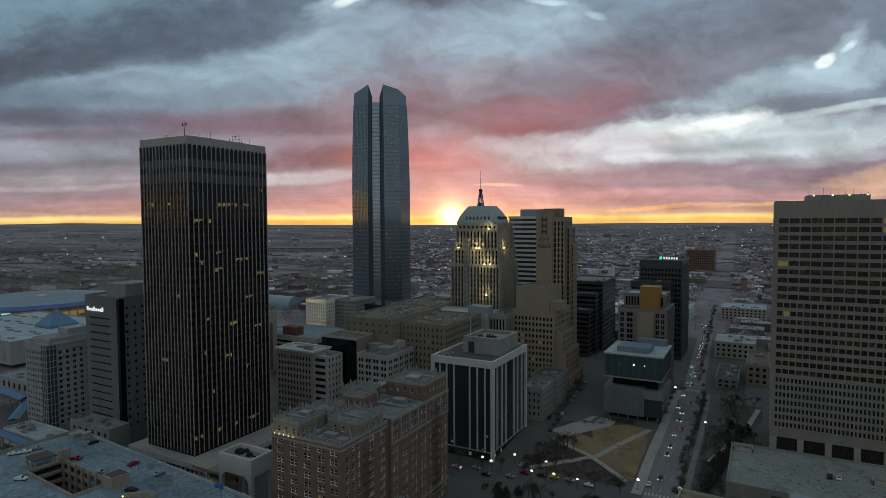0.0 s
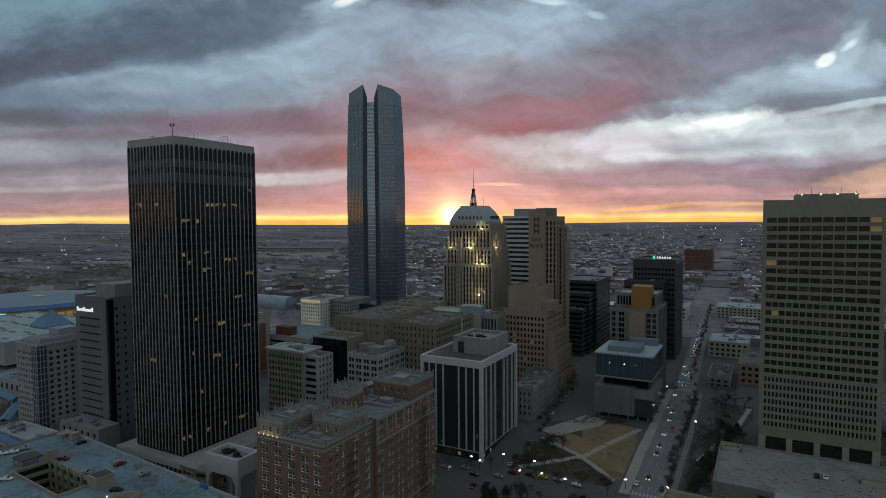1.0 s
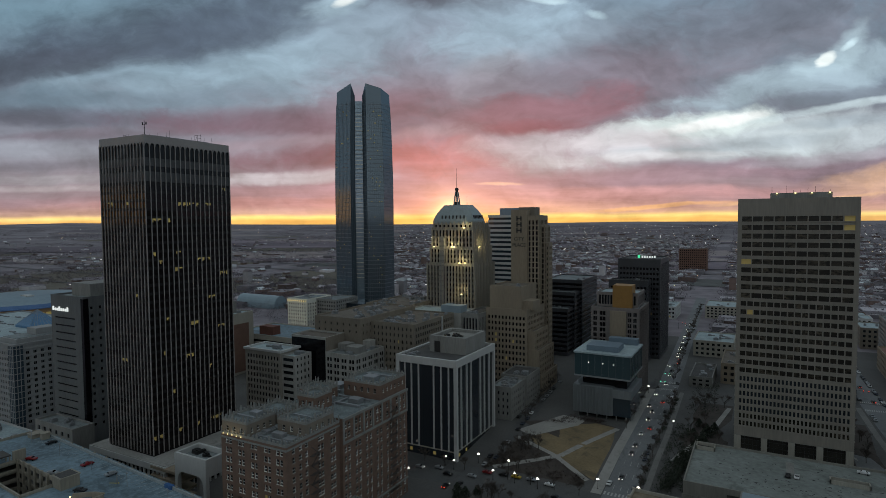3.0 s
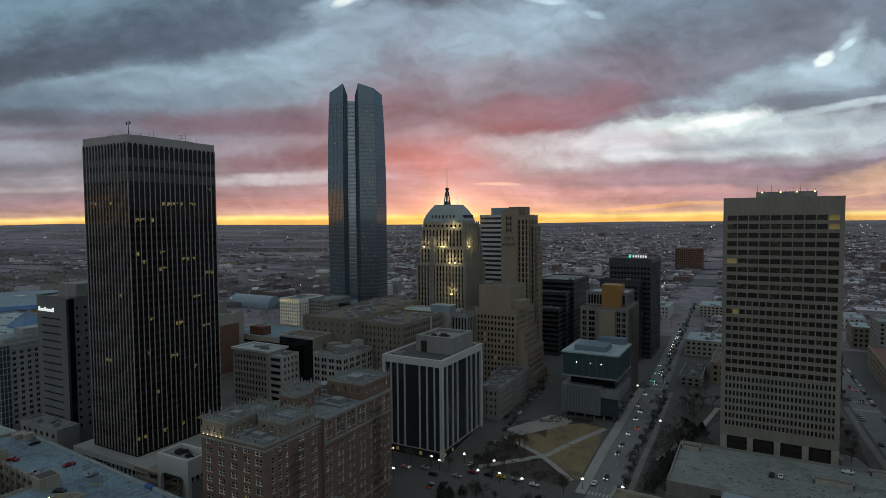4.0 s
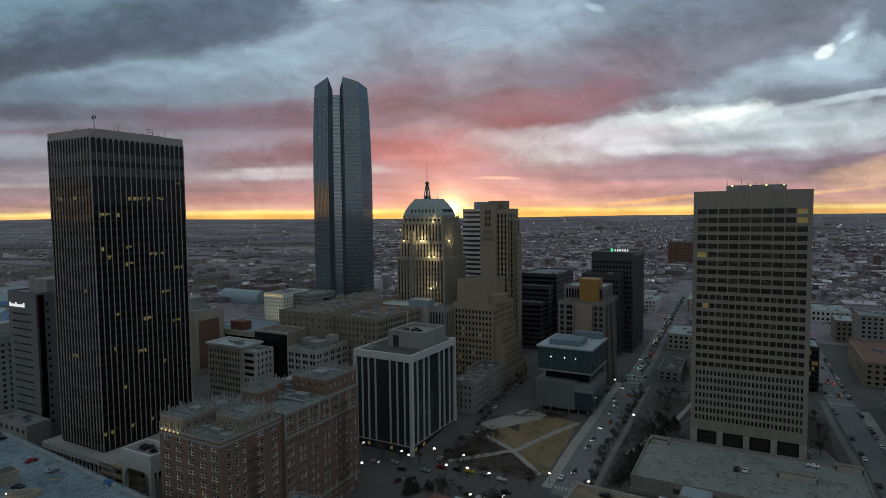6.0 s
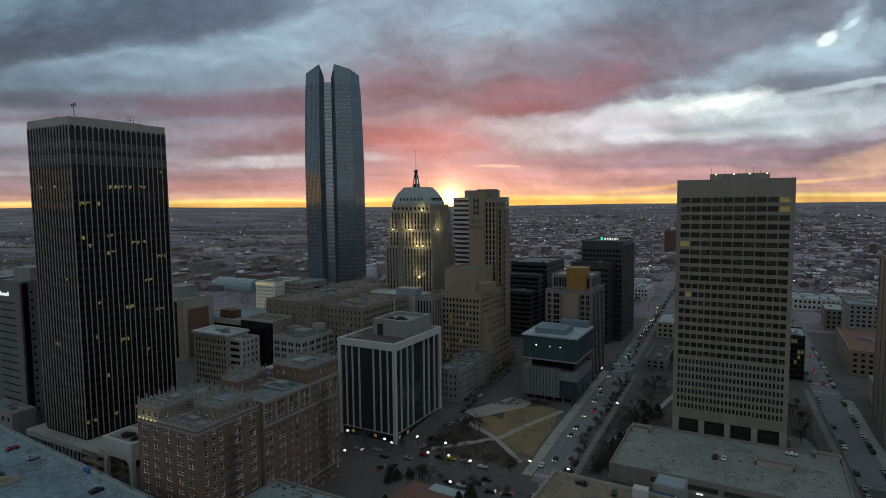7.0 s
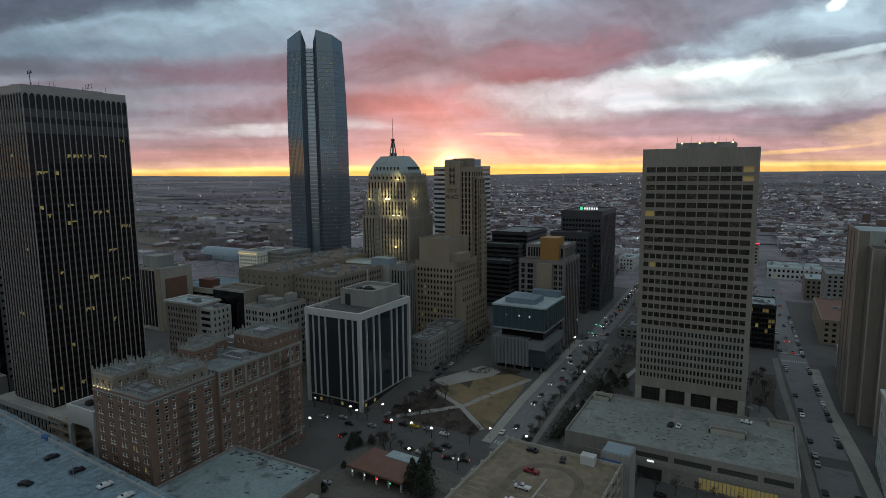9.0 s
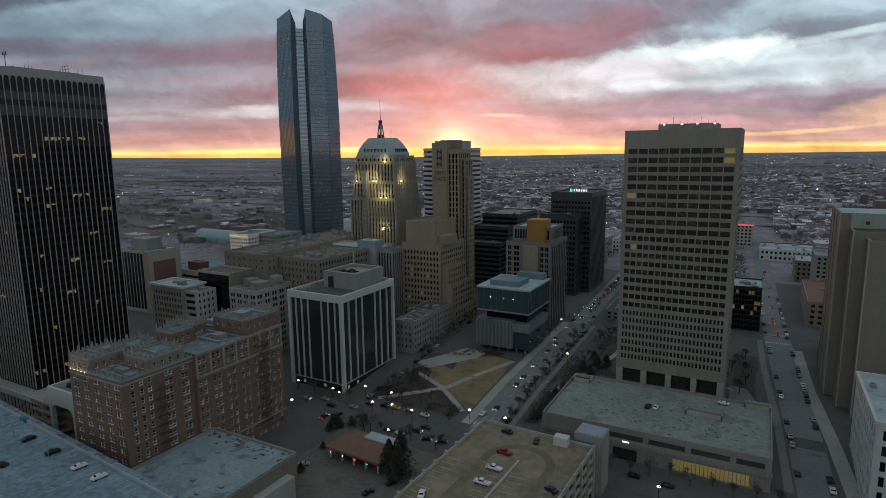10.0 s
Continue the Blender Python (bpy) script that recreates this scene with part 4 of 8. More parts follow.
mb.box(X0 + 0.05, X1 - 0.05, Y0 + 0.05, Y1 - 0.05, 8.6, 8.85, 0, True)
part("soffit", mb, CONC_D, st)
mb = MB()
mb.box(X0 + 0.3, X1 - 0.3, Y0 + 0.3, Y0 + 2.0, -3, 1.6)
part("plinth", mb, TOWERC, st)

# ---------------- brick hotel with a crenellated roof ----------------
h = thing("brick_hotel", "red-brown brick hotel with a crenellated white-trimmed roof", "hotel", (-132, 188, -8))
ho = Vector((-132, 188, -8))


def merlons(parent, x0, x1, y0, y1, z, hgt=1.0, every=2.0, m=None):
    """A parapet with raised merlons and little finials."""
    for sd_ in "senw":
        o, u, inn, w = face_frame(sd_, x0, x1, y0, y1)
        mb = MB()
        mb.box(0, w, -0.05, 0.45, z, z + 0.8, 0, True)
        n = max(2, round(w / every))
        for i in range(n + 1):
            a = w * i / n
            k = 0.34 if i % 2 else 0.26
            e = hgt * (1.25 if i % 3 == 0 else 0.75)
            mb.box(max(0, a - k), min(w, a + k), -0.08, 0.47, z + 0.8, z + 0.8 + e, 0, True)
            if i % 3 == 0:
                mb.box(max(0, a - 0.2), min(w, a + 0.2), 0.05, 0.35, z + 0.8 + e, z + 1.5 + e, 0, True)
        ob = part("battlement", mb, m or PALETRIM, parent)
        ob.matrix_basis = pose(o.x, o.y, 0, 0, 0, FACE[sd_])


HROOF = surface("patched_hotel_roof", (0.165, 0.195, 0.20), 0.85, 0.45, 0.15, 1.2, blot=((0.06, 0.066, 0.066), 0.22, 0.53))
ATTIC = surface("buff_attic_brick", (0.205, 0.170, 0.135), 0.9, 0.25, 0.3, 4.0)
PALETRIM = surface("pale_terracotta_trim", (0.24, 0.24, 0.225), 0.85, 0.25, 0.3, 3.0)


def hotel_block(x0, x1, y0, y1, z0, z1, walls, roof=None, mat=None):
    mb, op = MB(), []
    for sd_ in "senw":
        us, vs = walls.get(sd_, ((), ()))
        op += wall_face(mb, sd_, (x0, x1, y0, y1), z0, z1, us, vs, 0.3)
    part("wall", mb, mat or REDBRICK, h, "pale terracotta attic wall" if mat else "red-brown brick wall")
    mb = MB()
    mb.box(x0 + 0.3, x1 - 0.3, y0 + 0.3, y1 - 0.3, z1 - 0.4, z1 - 0.02)
    part("roof", mb, roof or HROOF, h)
    return op


def pairs(width, groups, w=1.3, gap=1.75):
    out = []
    for g in groups:
        c = width * g
        out += [(c - gap / 2 - w / 2, c - gap / 2 + w / 2), (c + gap / 2 - w / 2, c + gap / 2 + w / 2)]
    return sorted(out)


def singles(width, at, w=1.4):
    return [(width * a - w / 2, width * a + w / 2) for a in at]


ops = []
fl12 = floors(6, 46.5, 12, 0.6, 0.5)
ops += hotel_block(-21.5, 9.5, -36, -8, 0, 47, {"s": (pairs(31, [0.12, 0.32, 0.52, 0.72, 0.9]), fl12), "e": (singles(28, [0.13, 0.25, 0.36, 0.6, 0.66, 0.84, 0.9]), fl12)})
ops += hotel_block(-21.5, 11.0, -8, 37, 0, 48.5, {"e": (singles(45, [0.04, 0.09, 0.19, 0.24, 0.34, 0.40, 0.50, 0.56, 0.66, 0.72, 0.82, 0.88, 0.95]), floors(2, 38, 10, 0.58, 0.5) + floors(40, 47, 2, 0.62, 0.5)), "n": (pairs(32.5, [0.2, 0.5, 0.8]), fl12)})
put_windows(h, ops, "sash", 0.004, 0.006, random.Random(5), 460)
# ornate pale panels in the upper storeys
mb = MB()
for i in range(8):
    y = -7.5 + i * 44 / 7.0
    mb.box(11.0, 11.35, y - 0.45, y + 0.45, 39.5, 48)
mb.box(11.0, 11.4, -8, 37, 38.6, 39.5)
mb.box(11.0, 11.6, -8, 37, 47.6, 48.6)
part("pilaster_band", mb, PALETRIM, h, "pale terracotta pilasters and cornices")
mb = MB()
mb.box(9.5, 9.8, -36, -8, 45.6, 46.2)
mb.box(-21.5, 9.8, -36.3, -36.0, 45.6, 46.2)
part("string_course", mb, PALETRIM, h)
merlons(h, -21.5, 9.5, -36, -8, 47)
# roof-top attics
for x0, x1, y0, y1, z1 in ((-21.3, -9, -35.7, -22, 51.6), (-4, 9.3, -26, -11, 51.6), (-21.3, -10, -20, -8.5, 50.4), (-12, -3, -7, 3, 54.0), (-21, -9, 4, 14, 52.6), (-8, 10.6, 17, 36.6, 54.5)):
    o = hotel_block(x0, x1, y0, y1, 46.5, z1, {"e": (spans(y1 - y0, max(2, int((y1 - y0) / 3.2)), 0.35, 1), [(z1 - 3.4, z1 - 1.6)]), "s": (spans(x1 - x0, max(2, int((x1 - x0) / 3.5)), 0.35, 1), [(z1 - 3.4, z1 - 1.6)])}, None, ATTIC if z1 < 52 else None)
    put_windows(h, o, "sash", 0, 0, random.Random(6), 60)
    merlons(h, x0, x1, y0, y1, z1, 1.1, 1.7)
rng = random.Random(12)
hvac(h, rng, (-18, 0, 2, 14), 48.3, 5, None, 0.9)
for i in range(3):
    mb = MB()
    mb.tube((-8 + i * 1.1, -34, 47.5), (-8 + i * 1.1, -9, 47.5), 0.3, 0.3, 6)
    part("pipe", mb, METAL_G, h)
LIT_PAR = lamp_mat("soft_parapet_lamp", (1.0, 0.80, 0.35), 1.2, 0.2)
for i in range(5):
    mb = MB()
    mb.box(-20.4 + i * 2.2, -20.1 + i * 2.2, -36.25, -35.95, 47.0, 47.3)
    part("parapet_lamp", mb, LIT_PAR, h)
ld = bpy.data.lights.new("parapet_light", "AREA")
ld.shape, ld.size, ld.size_y, ld.energy, ld.color = "RECTANGLE", 10.0, 0.3, 55, (1.0, 0.80, 0.36)
lo_ = new("parapet_wash", ld)
lo_.parent = h
lo_.matrix_basis = look((-15.5, -37.2, 47.2), (-15.5, -35.7, 50.0))
# ducts and plant on the roof
for x0, x1, y0, y1, z0, z1 in ((-3, 9, 5.0, 6.0, 48.5, 49.5), (-3, -2, 6, 12, 48.5, 49.4), (1, 6, 8, 12, 48.5, 50.6), (-8, 8, 13.5, 14.3, 48.5, 49.3), (-17, -11, 18, 19, 48.5, 49.7), (-19, -14, 22, 28, 48.5, 50.4), (-2, 4, 22, 27, 54.5, 56.0), (-6, 8, 30, 30.8, 54.5, 55.2), (-8, -5, -30, -28, 47, 48.2), (-7, 7, -33, -32.4, 47, 47.7), (-2, 3, -31, -28.5, 47, 48.8), (4, 8, -32, -29, 47, 48.0), (-20, -11, -30, -29.2, 51.6, 52.3), (-17, -13, -27, -24, 51.6, 52.8), (-2, 6, -20, -19.3, 51.6, 52.2), (-9, -5, -18, -12, 47, 48.4)):
    mb = MB()
    mb.box(x0, x1, y0, y1, z0 - 0.1, z1)
    part("roof_duct", mb, METAL_G, h)
# fire escapes, landing by landing
IRON = surface("weathered_iron", (0.075, 0.06, 0.052), 0.7, 0.3, 0.5, 4.0)
for xw_, ya, yb, zb_ in ((9.6, -24.5, -20.0, 6), (11.05, 22.5, 28.5, 8)):
    for i in range(11):
        z = zb_ + 3.4 * i
        mb = MB()
        mb.box(xw_, xw_ + 1.3, ya, yb, z, z + 0.1, 0, True)
        mb.box(xw_ + 1.2, xw_ + 1.3, ya, yb, z + 0.9, z + 1.0, 0, True)
        for k in range(7):
            y = ya + (yb - ya) * k / 6
            mb.box(xw_ + 1.22, xw_ + 1.28, y - 0.04, y + 0.04, z, z + 1.0)
        mb.tube((xw_ + 0.6, ya + 0.3 if i % 2 else yb - 0.3, z), (xw_ + 0.6, yb - 0.3 if i % 2 else ya + 0.3, z + 3.4), 0.14, 0.14, 4)
        part("fire_escape_landing", mb, IRON, h, "weathered iron fire escape landing")
mb = MB()
mb.box(11.0, 11.5, -8, 37, 8.5, 9.2)
part("string_course", mb, PALETRIM, h)
# ---------------- city blocks behind ----------------
GRIDW = surface("white_grid_stone", (0.72, 0.70, 0.62), 0.85, 0.15, 0.15, 2.0, streak=True)
ga = block("office_building", "grey stone office block with punched windows", (-250.5, -223, 252.5, 268), -4, 41, {"s": (spans(27.5, 11, 0.52, 1), floors(2, 38, 10, 0.6)), "e": ((), ())}, surface("warm_limestone", (0.275, 0.25, 0.215), 0.85, 0.2, 0.12, 2.0, streak=True), ROOF_L, seed=2, lip=0.8, rim_m=WHITE, units=4)
gw = block("office_building", "grey stone annex with dark ribbon windows", (-223, -213.6, 254, 268), -4, 38.5, {"s": ([(0.6, 8.2)], floors(1, 38, 10, 0.5)), "e": (spans(14, 4, 0.4, 1), floors(1, 38, 10, 0.5))}, GREYSTONE, ROOF_L, seed=3, units=2)
bk = block("office_building", "plain office block with a sheer black glass front", (-231, -204.8, 270.5, 287.5), -3, 47, {}, GREYSTONE, ROOF_T, seed=4, units=0)
add_box(bk, "glass_front", -230.6, -205.2, 270.1, 270.5, -3, 45.6, GLASS_B, "sheer black glass front")
add_box(bk, "side_wall", -204.8, -204.5, 270.6, 287.5, 38, 47, BUFF)
mg = block("office_building", "grey stone office block with paired windows", (-204.4, -183, 269.5, 298), -3, 39, {"s": (pairs(21.4, [0.13, 0.37, 0.62, 0.87], 1.55, 2.0), floors(0, 37, 10, 0.6)), "e": (pairs(28.5, [0.1, 0.3, 0.5, 0.7, 0.9], 1.55, 2.0), floors(0, 37, 10, 0.6))}, GREYSTONE, ROOF_G, seed=5, units=14)
add_box(mg, "stair_head", -203, -196, 279, 286, 38, 42.5, CONC_D)
add_box(mg, "stair_head", -195, -186, 276, 284, 38, 42.0, CONC_D)
add_box(mg, "stair_head", -200, -188, 290, 296, 38, 43.0, GREYSTONE)
tt = block("office_building", "tan stone office block with blank upper walls", (-228, -193, 288, 350), -2, 56, {"e": (spans(62, 16, 0.22, 1), floors(36, 54, 4, 0.4)), "s": (spans(35, 7, 0.2, 1), floors(46, 54, 2, 0.35))}, BUFF, ROOF_T, seed=6, units=20)
tm = block("office_building", "tan stone office block with regular windows", (-193, -162, 298.5, 348), 0, 53.5, {"s": (spans(31, 10, 0.3, 1), floors(2, 52, 13, 0.5)), "e": (spans(49.5, 18, 0.5, 1), floors(2, 52, 13, 0.55))}, BUFF, ROOF_T, seed=7, units=20, dim=0.01)
add_box(tm, "pipe", -161.9, -161.3, 331, 331.8, 0, 53.5, WHITE)
tb = block("office_building", "tan stone rear block with low attics", (-236, -200, 352, 402), 0, 55, {"s": (spans(36, 9, 0.2, 1), floors(44, 54, 2, 0.35)), "e": (spans(50, 14, 0.25, 1), floors(30, 54, 6, 0.4))}, BUFF, ROOF_T, seed=8, units=16)
bl = block("office_building", "low annex with a pale blue roof room", (-200, -158, 350, 372), 0, 53, {"e": (spans(22, 14, 0.5, 0.5), floors(2, 51, 13, 0.6))}, GREYSTONE, ROOF_L, seed=9, units=0)
add_box(bl, "roof_room", -173, -158.2, 351, 360, 52, 57.5, surface("pale_blue_panel", (0.22, 0.28, 0.32), 0.6, 0.15))
an = block("office_building", "dark stone annex with close vertical piers", (-158, -146, 352, 384), 0, 53, {"s": (spans(12, 5, 0.5, 0.5), [(2, 50)]), "e": (spans(32, 13, 0.5, 0.5), [(2, 50)])}, CONC_D, ROOF_D, seed=10, units=2)

# brick-banded block beside the black tower
br = block("office_building", "dark glass block with white ribs and a rust brick end", (-362, -326, 303, 330), -2, 46, {"s": (spans(30, 8, 0.86, 0), [(2, 44)]), "e": ((), ())}, CONC, ROOF_L, "black", seed=11, units=3)
add_box(br, "brick_end", -331.5, -325.7, 302.6, 303, -2, 46, TANSTONE)
add_box(br, "brick_panel", -326, -325.6, 307, 325, 2, 38, BRICK_BAND)
add_box(br, "plant_room", -352, -335, 308, 322, 45, 54, CONC_D)

# ---------------- art deco tower with a domed crown ----------------
fn = thing("art_deco_tower", "pale limestone art deco tower with a domed metal crown", "office tower", (-182, 402, 2))
fo = Vector((-182, 402, 2))
DECO = surface("deco_limestone", (0.31, 0.28, 0.235), 0.85, 0.15, 0.1, 1.5, streak=True)


SPAND = surface("grey_spandrel", (0.10, 0.095, 0.085), 0.6, 0.2)


def deco_block(x0, x1, y0, y1, z0, z1, ns, ne, par=None, mat=DECO, roof=ROOF_G, limit=300, lit=0.0):
    mb, op = MB(), []
    nf = max(1, int((z1 - z0 - 3) / 3.7))
    vs = [(z0 + 1.0, z1 - 1.2)]
    for sd_, n in (("s", ns), ("e", ne), ("n", 0), ("w", 0)):
        w = x1 - x0 if sd_ in "sn" else y1 - y0
        op += wall_face(mb, sd_, (x0, x1, y0, y1), z0, z1, spans(w, n, 0.48, 0.6) if n else (), vs, 0.6)
    part("wall", mb, mat, par)
    put_windows(par, op, "dark", 0, 0, random.Random(int(z1)), limit, "window_strip")
    sp = MB()
    for c, w, hgt_, turn in op:
        a = radians(turn)
        u, n_ = Vector((math.cos(a), math.sin(a), 0)) * (w / 2), Vector((math.sin(a), -math.cos(a), 0)) * 0.12
        for i in range(nf):
            z = Vector((0, 0, c.z * 0 + z0 + 3.3 + 3.7 * i))
            b0 = Vector((c.x, c.y, 0)) + n_
            sp.poly([b0 - u + z, b0 + u + z, b0 + u + z + Vector((0, 0, 1.3)), b0 - u + z + Vector((0, 0, 1.3))])
    part("spandrel", sp, SPAND, par, "grey metal spandrel panels", "stuff")
    mb = MB()
    mb.box(x0 + 0.2, x1 - 0.2, y0 + 0.2, y1 - 0.2, z1 - 0.5, z1 - 0.05)
    part("roof", mb, roof, par)
    # piers that rise past the parapet
    for sd_, n in (("s", ns), ("e", ne)):
        o, u, inn, w = face_frame(sd_, x0, x1, y0, y1)
        if n:
            for i in range(n + 1):
                m2 = MB()
                a = 0.6 + (w - 1.2) * i / n
                m2.box(a - 0.35, a + 0.35, -0.55, 0.1, z0, z1 + 1.0, 0, True)
                ob = part("pier", m2, mat, par)
                ob.matrix_basis = pose(o.x, o.y, 0, 0, 0, FACE[sd_])


deco_block(-22, 18, -17, 17, 0, 80, 15, 12, fn, limit=160)
deco_block(-20, 16.5, -15.5, 15.5, 80, 92, 13, 11, fn, limit=120)
deco_block(-19, 15.5, -14.5, 14.5, 92, 106, 12, 10, fn, limit=120)
deco_block(-18, 14.5, -13.5, 13.5, 106, 110, 9, 8, fn, limit=60)
# light court: a strip proud of the wall, its shade put into a darker colour
mb = MB()
mb.box(-10.4, -7.0, -17.5, -13, 2, 100)
part("light_court", mb, CONC_D, fn, "darker strip painted as a shaded light court")
mb = MB()
for i in range(26):
    mb.box(-10.6, -6.8, -18.1, -17.5, 4 + 3.7 * i, 4.12 + 3.7 * i, 0, True)
    mb.box(-10.6, -6.8, -18.1, -18.0, 5.0 + 3.7 * i, 5.1 + 3.7 * i, 0, True)
part("fire_escape", mb, BLACKM, fn)
CROWN = surface("weathered_zinc", (0.27, 0.31, 0.31), 0.45, 0.2, 0.3, 2.0, metal=0.4)


def ring(x, y, c):
    return [(-x + c, -y), (x - c, -y), (x, -y + c), (x, y - c), (x - c, y), (-x + c, y), (-x, y - c), (-x, -y + c)]


mb = MB()
prev = None
for (x, y, c, z) in ((17.0, 13.6, 4.0, 109.8), (16.8, 13.4, 4, 112), (15.4, 12.4, 4, 115.5), (12.8, 10.4, 3.4, 119.5), (10.2, 8.2, 2.6, 122.4), (9.4, 7.6, 2.4, 123.4)):
    cur = ring(x, y, c)
    if prev:
        mb.prism([(p[0] - 3.4, p[1]) for p in prev[0]], prev[1], z, 0, True, [(p[0] - 3.4, p[1]) for p in cur])
    prev = (cur, z)
part("crown", mb, CROWN, fn, "faceted grey metal dome")
for i in range(7):
    for sd_ in "se":
        mb = MB()
        a = -9 + i * 3.0
        if sd_ == "s":
            mb.box(a - 2.0, a - 1.2, -13.2, -11.4, 113.2, 115.6)
        else:
            mb.box(10.0, 13.0, a * 0.8 - 0.4, a * 0.8 + 0.4, 113.2, 115.6)
        part("dormer", mb, BLACKM, fn)
mb = MB()
for dx in (-1, 1):
    for dy in (-1, 1):
        mb.tube((-5 + dx * 1.7, dy * 1.7, 123.3), (-5 + dx * 0.8, dy * 0.8, 133), 0.55, 0.4, 5)
part("lantern_leg", mb, CROWN, fn, "pale metal lantern legs")
mb = MB()
mb.box(-6.4, -3.6, -1.4, 1.4, 123.3, 126)
mb.tube((-5, 0, 130), (-5, 0, 134.5), 1.3, 1.1, 8)
mb.tube((-5, 0, 134.5), (-5, 0, 136.3), 1.5, 1.3, 8)
mb.tube((-5, 0, 136.3), (-5, 0, 151), 0.24, 0.08, 5)
mb.tube((2, 3, 123.3), (2, 3, 130), 0.1, 0.06, 4)
part("spire", mb, BLACKM, fn, "dark lantern spire with an aerial")
FLOOD = lamp_mat("deco_floodlight", (1.0, 0.86, 0.42), 2.2, 0.0)
for x, y, z, w in ((-15.0, -17.4, 92.4, 1.2), (-1.2, -15.9, 92.4, 1.6), (0.8, -15.9, 92.4, 1.2), (8.6, -15.0, 106.3, 1.4), (6.0, -17.6, 81.0, 1.4), (10.4, -17.6, 81.0, 1.4), (8.3, -19.2, 58.6, 1.4), (17.4, -8.0, 92.4, 1.2)):
    mb = MB()
    mb.box(x - w / 2, x + w / 2, y - 0.5, y, z, z + 0.35)
    mb.tube((x, y - 0.25, z + 0.35), (x, y - 0.25, z + 0.7), w * 0.3, w * 0.4, 6)
    part("floodlight", mb, FLOOD, fn, "warm white floodlight on a ledge")
    ld = bpy.data.lights.new("floodlight", "POINT")
    ld.energy, ld.color, ld.shadow_soft_size = 800, (1.0, 0.84, 0.40), 0.4
    lo_ = new("floodlight_lamp", ld)
    lo_.parent = fn
    lo_.matrix_basis = pose(x + (2.0 if x > 16 else 0), y - (2.0 if x < 16 else 0), z + 2.0)

# ---------------- city place tower group ----------------
um = block("office_building", "brown stone office block with small square windows", (-146, -117, 364, 398), 0, 56, {"s": (spans(29, 11, 0.5, 1), floors(2, 52, 13, 0.55)), "e": (spans(34, 11, 0.5, 1), floors(2, 52, 13, 0.55))}, TANSTONE, ROOF_T, seed=12, units=6, dim=0.03, lit=0.004)
block("", "", (-144.5, -122, 367, 396), 55, 70.5, {}, TANSTONE, ROOF_T, parent=um, units=1, seed=13)
add_box(um, "attic", -122, -115, 370, 384, 55, 61, TANSTONE)
cp = block("office_tower", "slim tan tower with a blank front slab and ribbed side", (-135, -121, 398.5, 417), 0, 117, {"e": (spans(18.5, 6, 0.56, 0.6), floors(6, 114, 29, 0.8)), "s": (spans(14, 5, 0.52, 0.4), floors(6, 114, 29, 0.8))}, TANSTONE, ROOF_T, "black", seed=14, units=1, category="office tower", dim=0.02)
block("", "", (-141.5, -129.5, 397.6, 410), 60, 121, {}, TANSTONE, ROOF_T, parent=cp, units=0)
block("", "", (-121, -118, 402, 414), 0, 110, {"e": (spans(12, 4, 0.55, 0.6), floors(6, 109, 28, 0.8)), "s": (spans(3, 1, 0.5, 0.3), floors(6, 109, 28, 0.8))}, TANSTONE, ROOF_T, "black", parent=cp, units=0, seed=15)
block("", "", (-118, -115.8, 404, 412), 0, 98, {"e": (spans(8, 3, 0.45, 0.6), floors(6, 96, 24, 0.6)), "s": (spans(2.2, 1, 0.4, 0.3), floors(6, 96, 24, 0.5))}, TANSTONE, ROOF_T, parent=cp, units=0, seed=16)
add_box(cp, "plant_room", -138, -126, 404, 414, 116, 123, BUFF)


def lettering(text, size, at, turn, mat, parent, name="lettering"):
    cu = bpy.data.curves.new(name, "FONT")
    cu.body = text
    cu.size = size
    cu.extrude = 0.06
    cu.align_x = "CENTER"
    ob = bpy.data.objects.new(name, cu)
    scene.collection.objects.link(ob)
    dg = bpy.context.evaluated_depsgraph_get()
    me = bpy.data.meshes.new_from_object(ob.evaluated_get(dg))
    bpy.data.objects.remove(ob)
    me.materials.clear()
    me.materials.append(mat)
    o2 = new(name, me)
    if parent:
        o2.parent = parent
    o2.matrix_basis = pose(*at, 90, 0, turn)
    return o2


co_ = cp.matrix_basis.translation
lettering("CITY", 3.5, (-135.5 - co_.x, 397.4 - co_.y, 99.5 - co_.z), 0, BLACKM, cp)
lettering("PLACE", 3.5, (-135.5 - co_.x, 397.4 - co_.y, 95.2 - co_.z), 0, BLACKM, cp)
for i in range(3):
    for dx, w in ((-1.5, 0.9), (1.5, 0.9), (0, 2.2)):
        hgt = 3.2 if w < 1 else 0.9
        add_box(cp, "sign_bar", -135.5 + dx - w / 2, -135.5 + dx + w / 2, 397.3, 397.6, 105 + i * 4.2 + (0 if w < 1 else 1.1), 105 + i * 4.2 + hgt + (0 if w < 1 else 1.1), BLACKM)

# white banded tower behind with a rounded end
wb = thing("office_tower", "white banded office tower with blue ribbon windows", "office tower", (-176, 487, 0))
foot = [(-20, -8), (-17, -14), (-11, -17), (22, -17), (22, 17), (-11, 17), (-17, 14), (-20, 8)]
core = [(x * 0.985, y * 0.985) for x, y in foot]
mb = MB()
mb.prism(core, 0, 118)
part("glazing", mb, GLASS_BL, wb, "blue ribbon windows")
for i in range(29):
    mb = MB()
    mb.prism(foot, 4.0 + 4.0 * i, 6.1 + 4.0 * i)
    mb.f.append(tuple(reversed(range(8))))
    mb.m.append(0)
    part("spandrel_band", mb, WHITE, wb)
mb = MB()
mb.prism([(x * 0.6 + 2, y * 0.7) for x, y in foot], 118, 124)
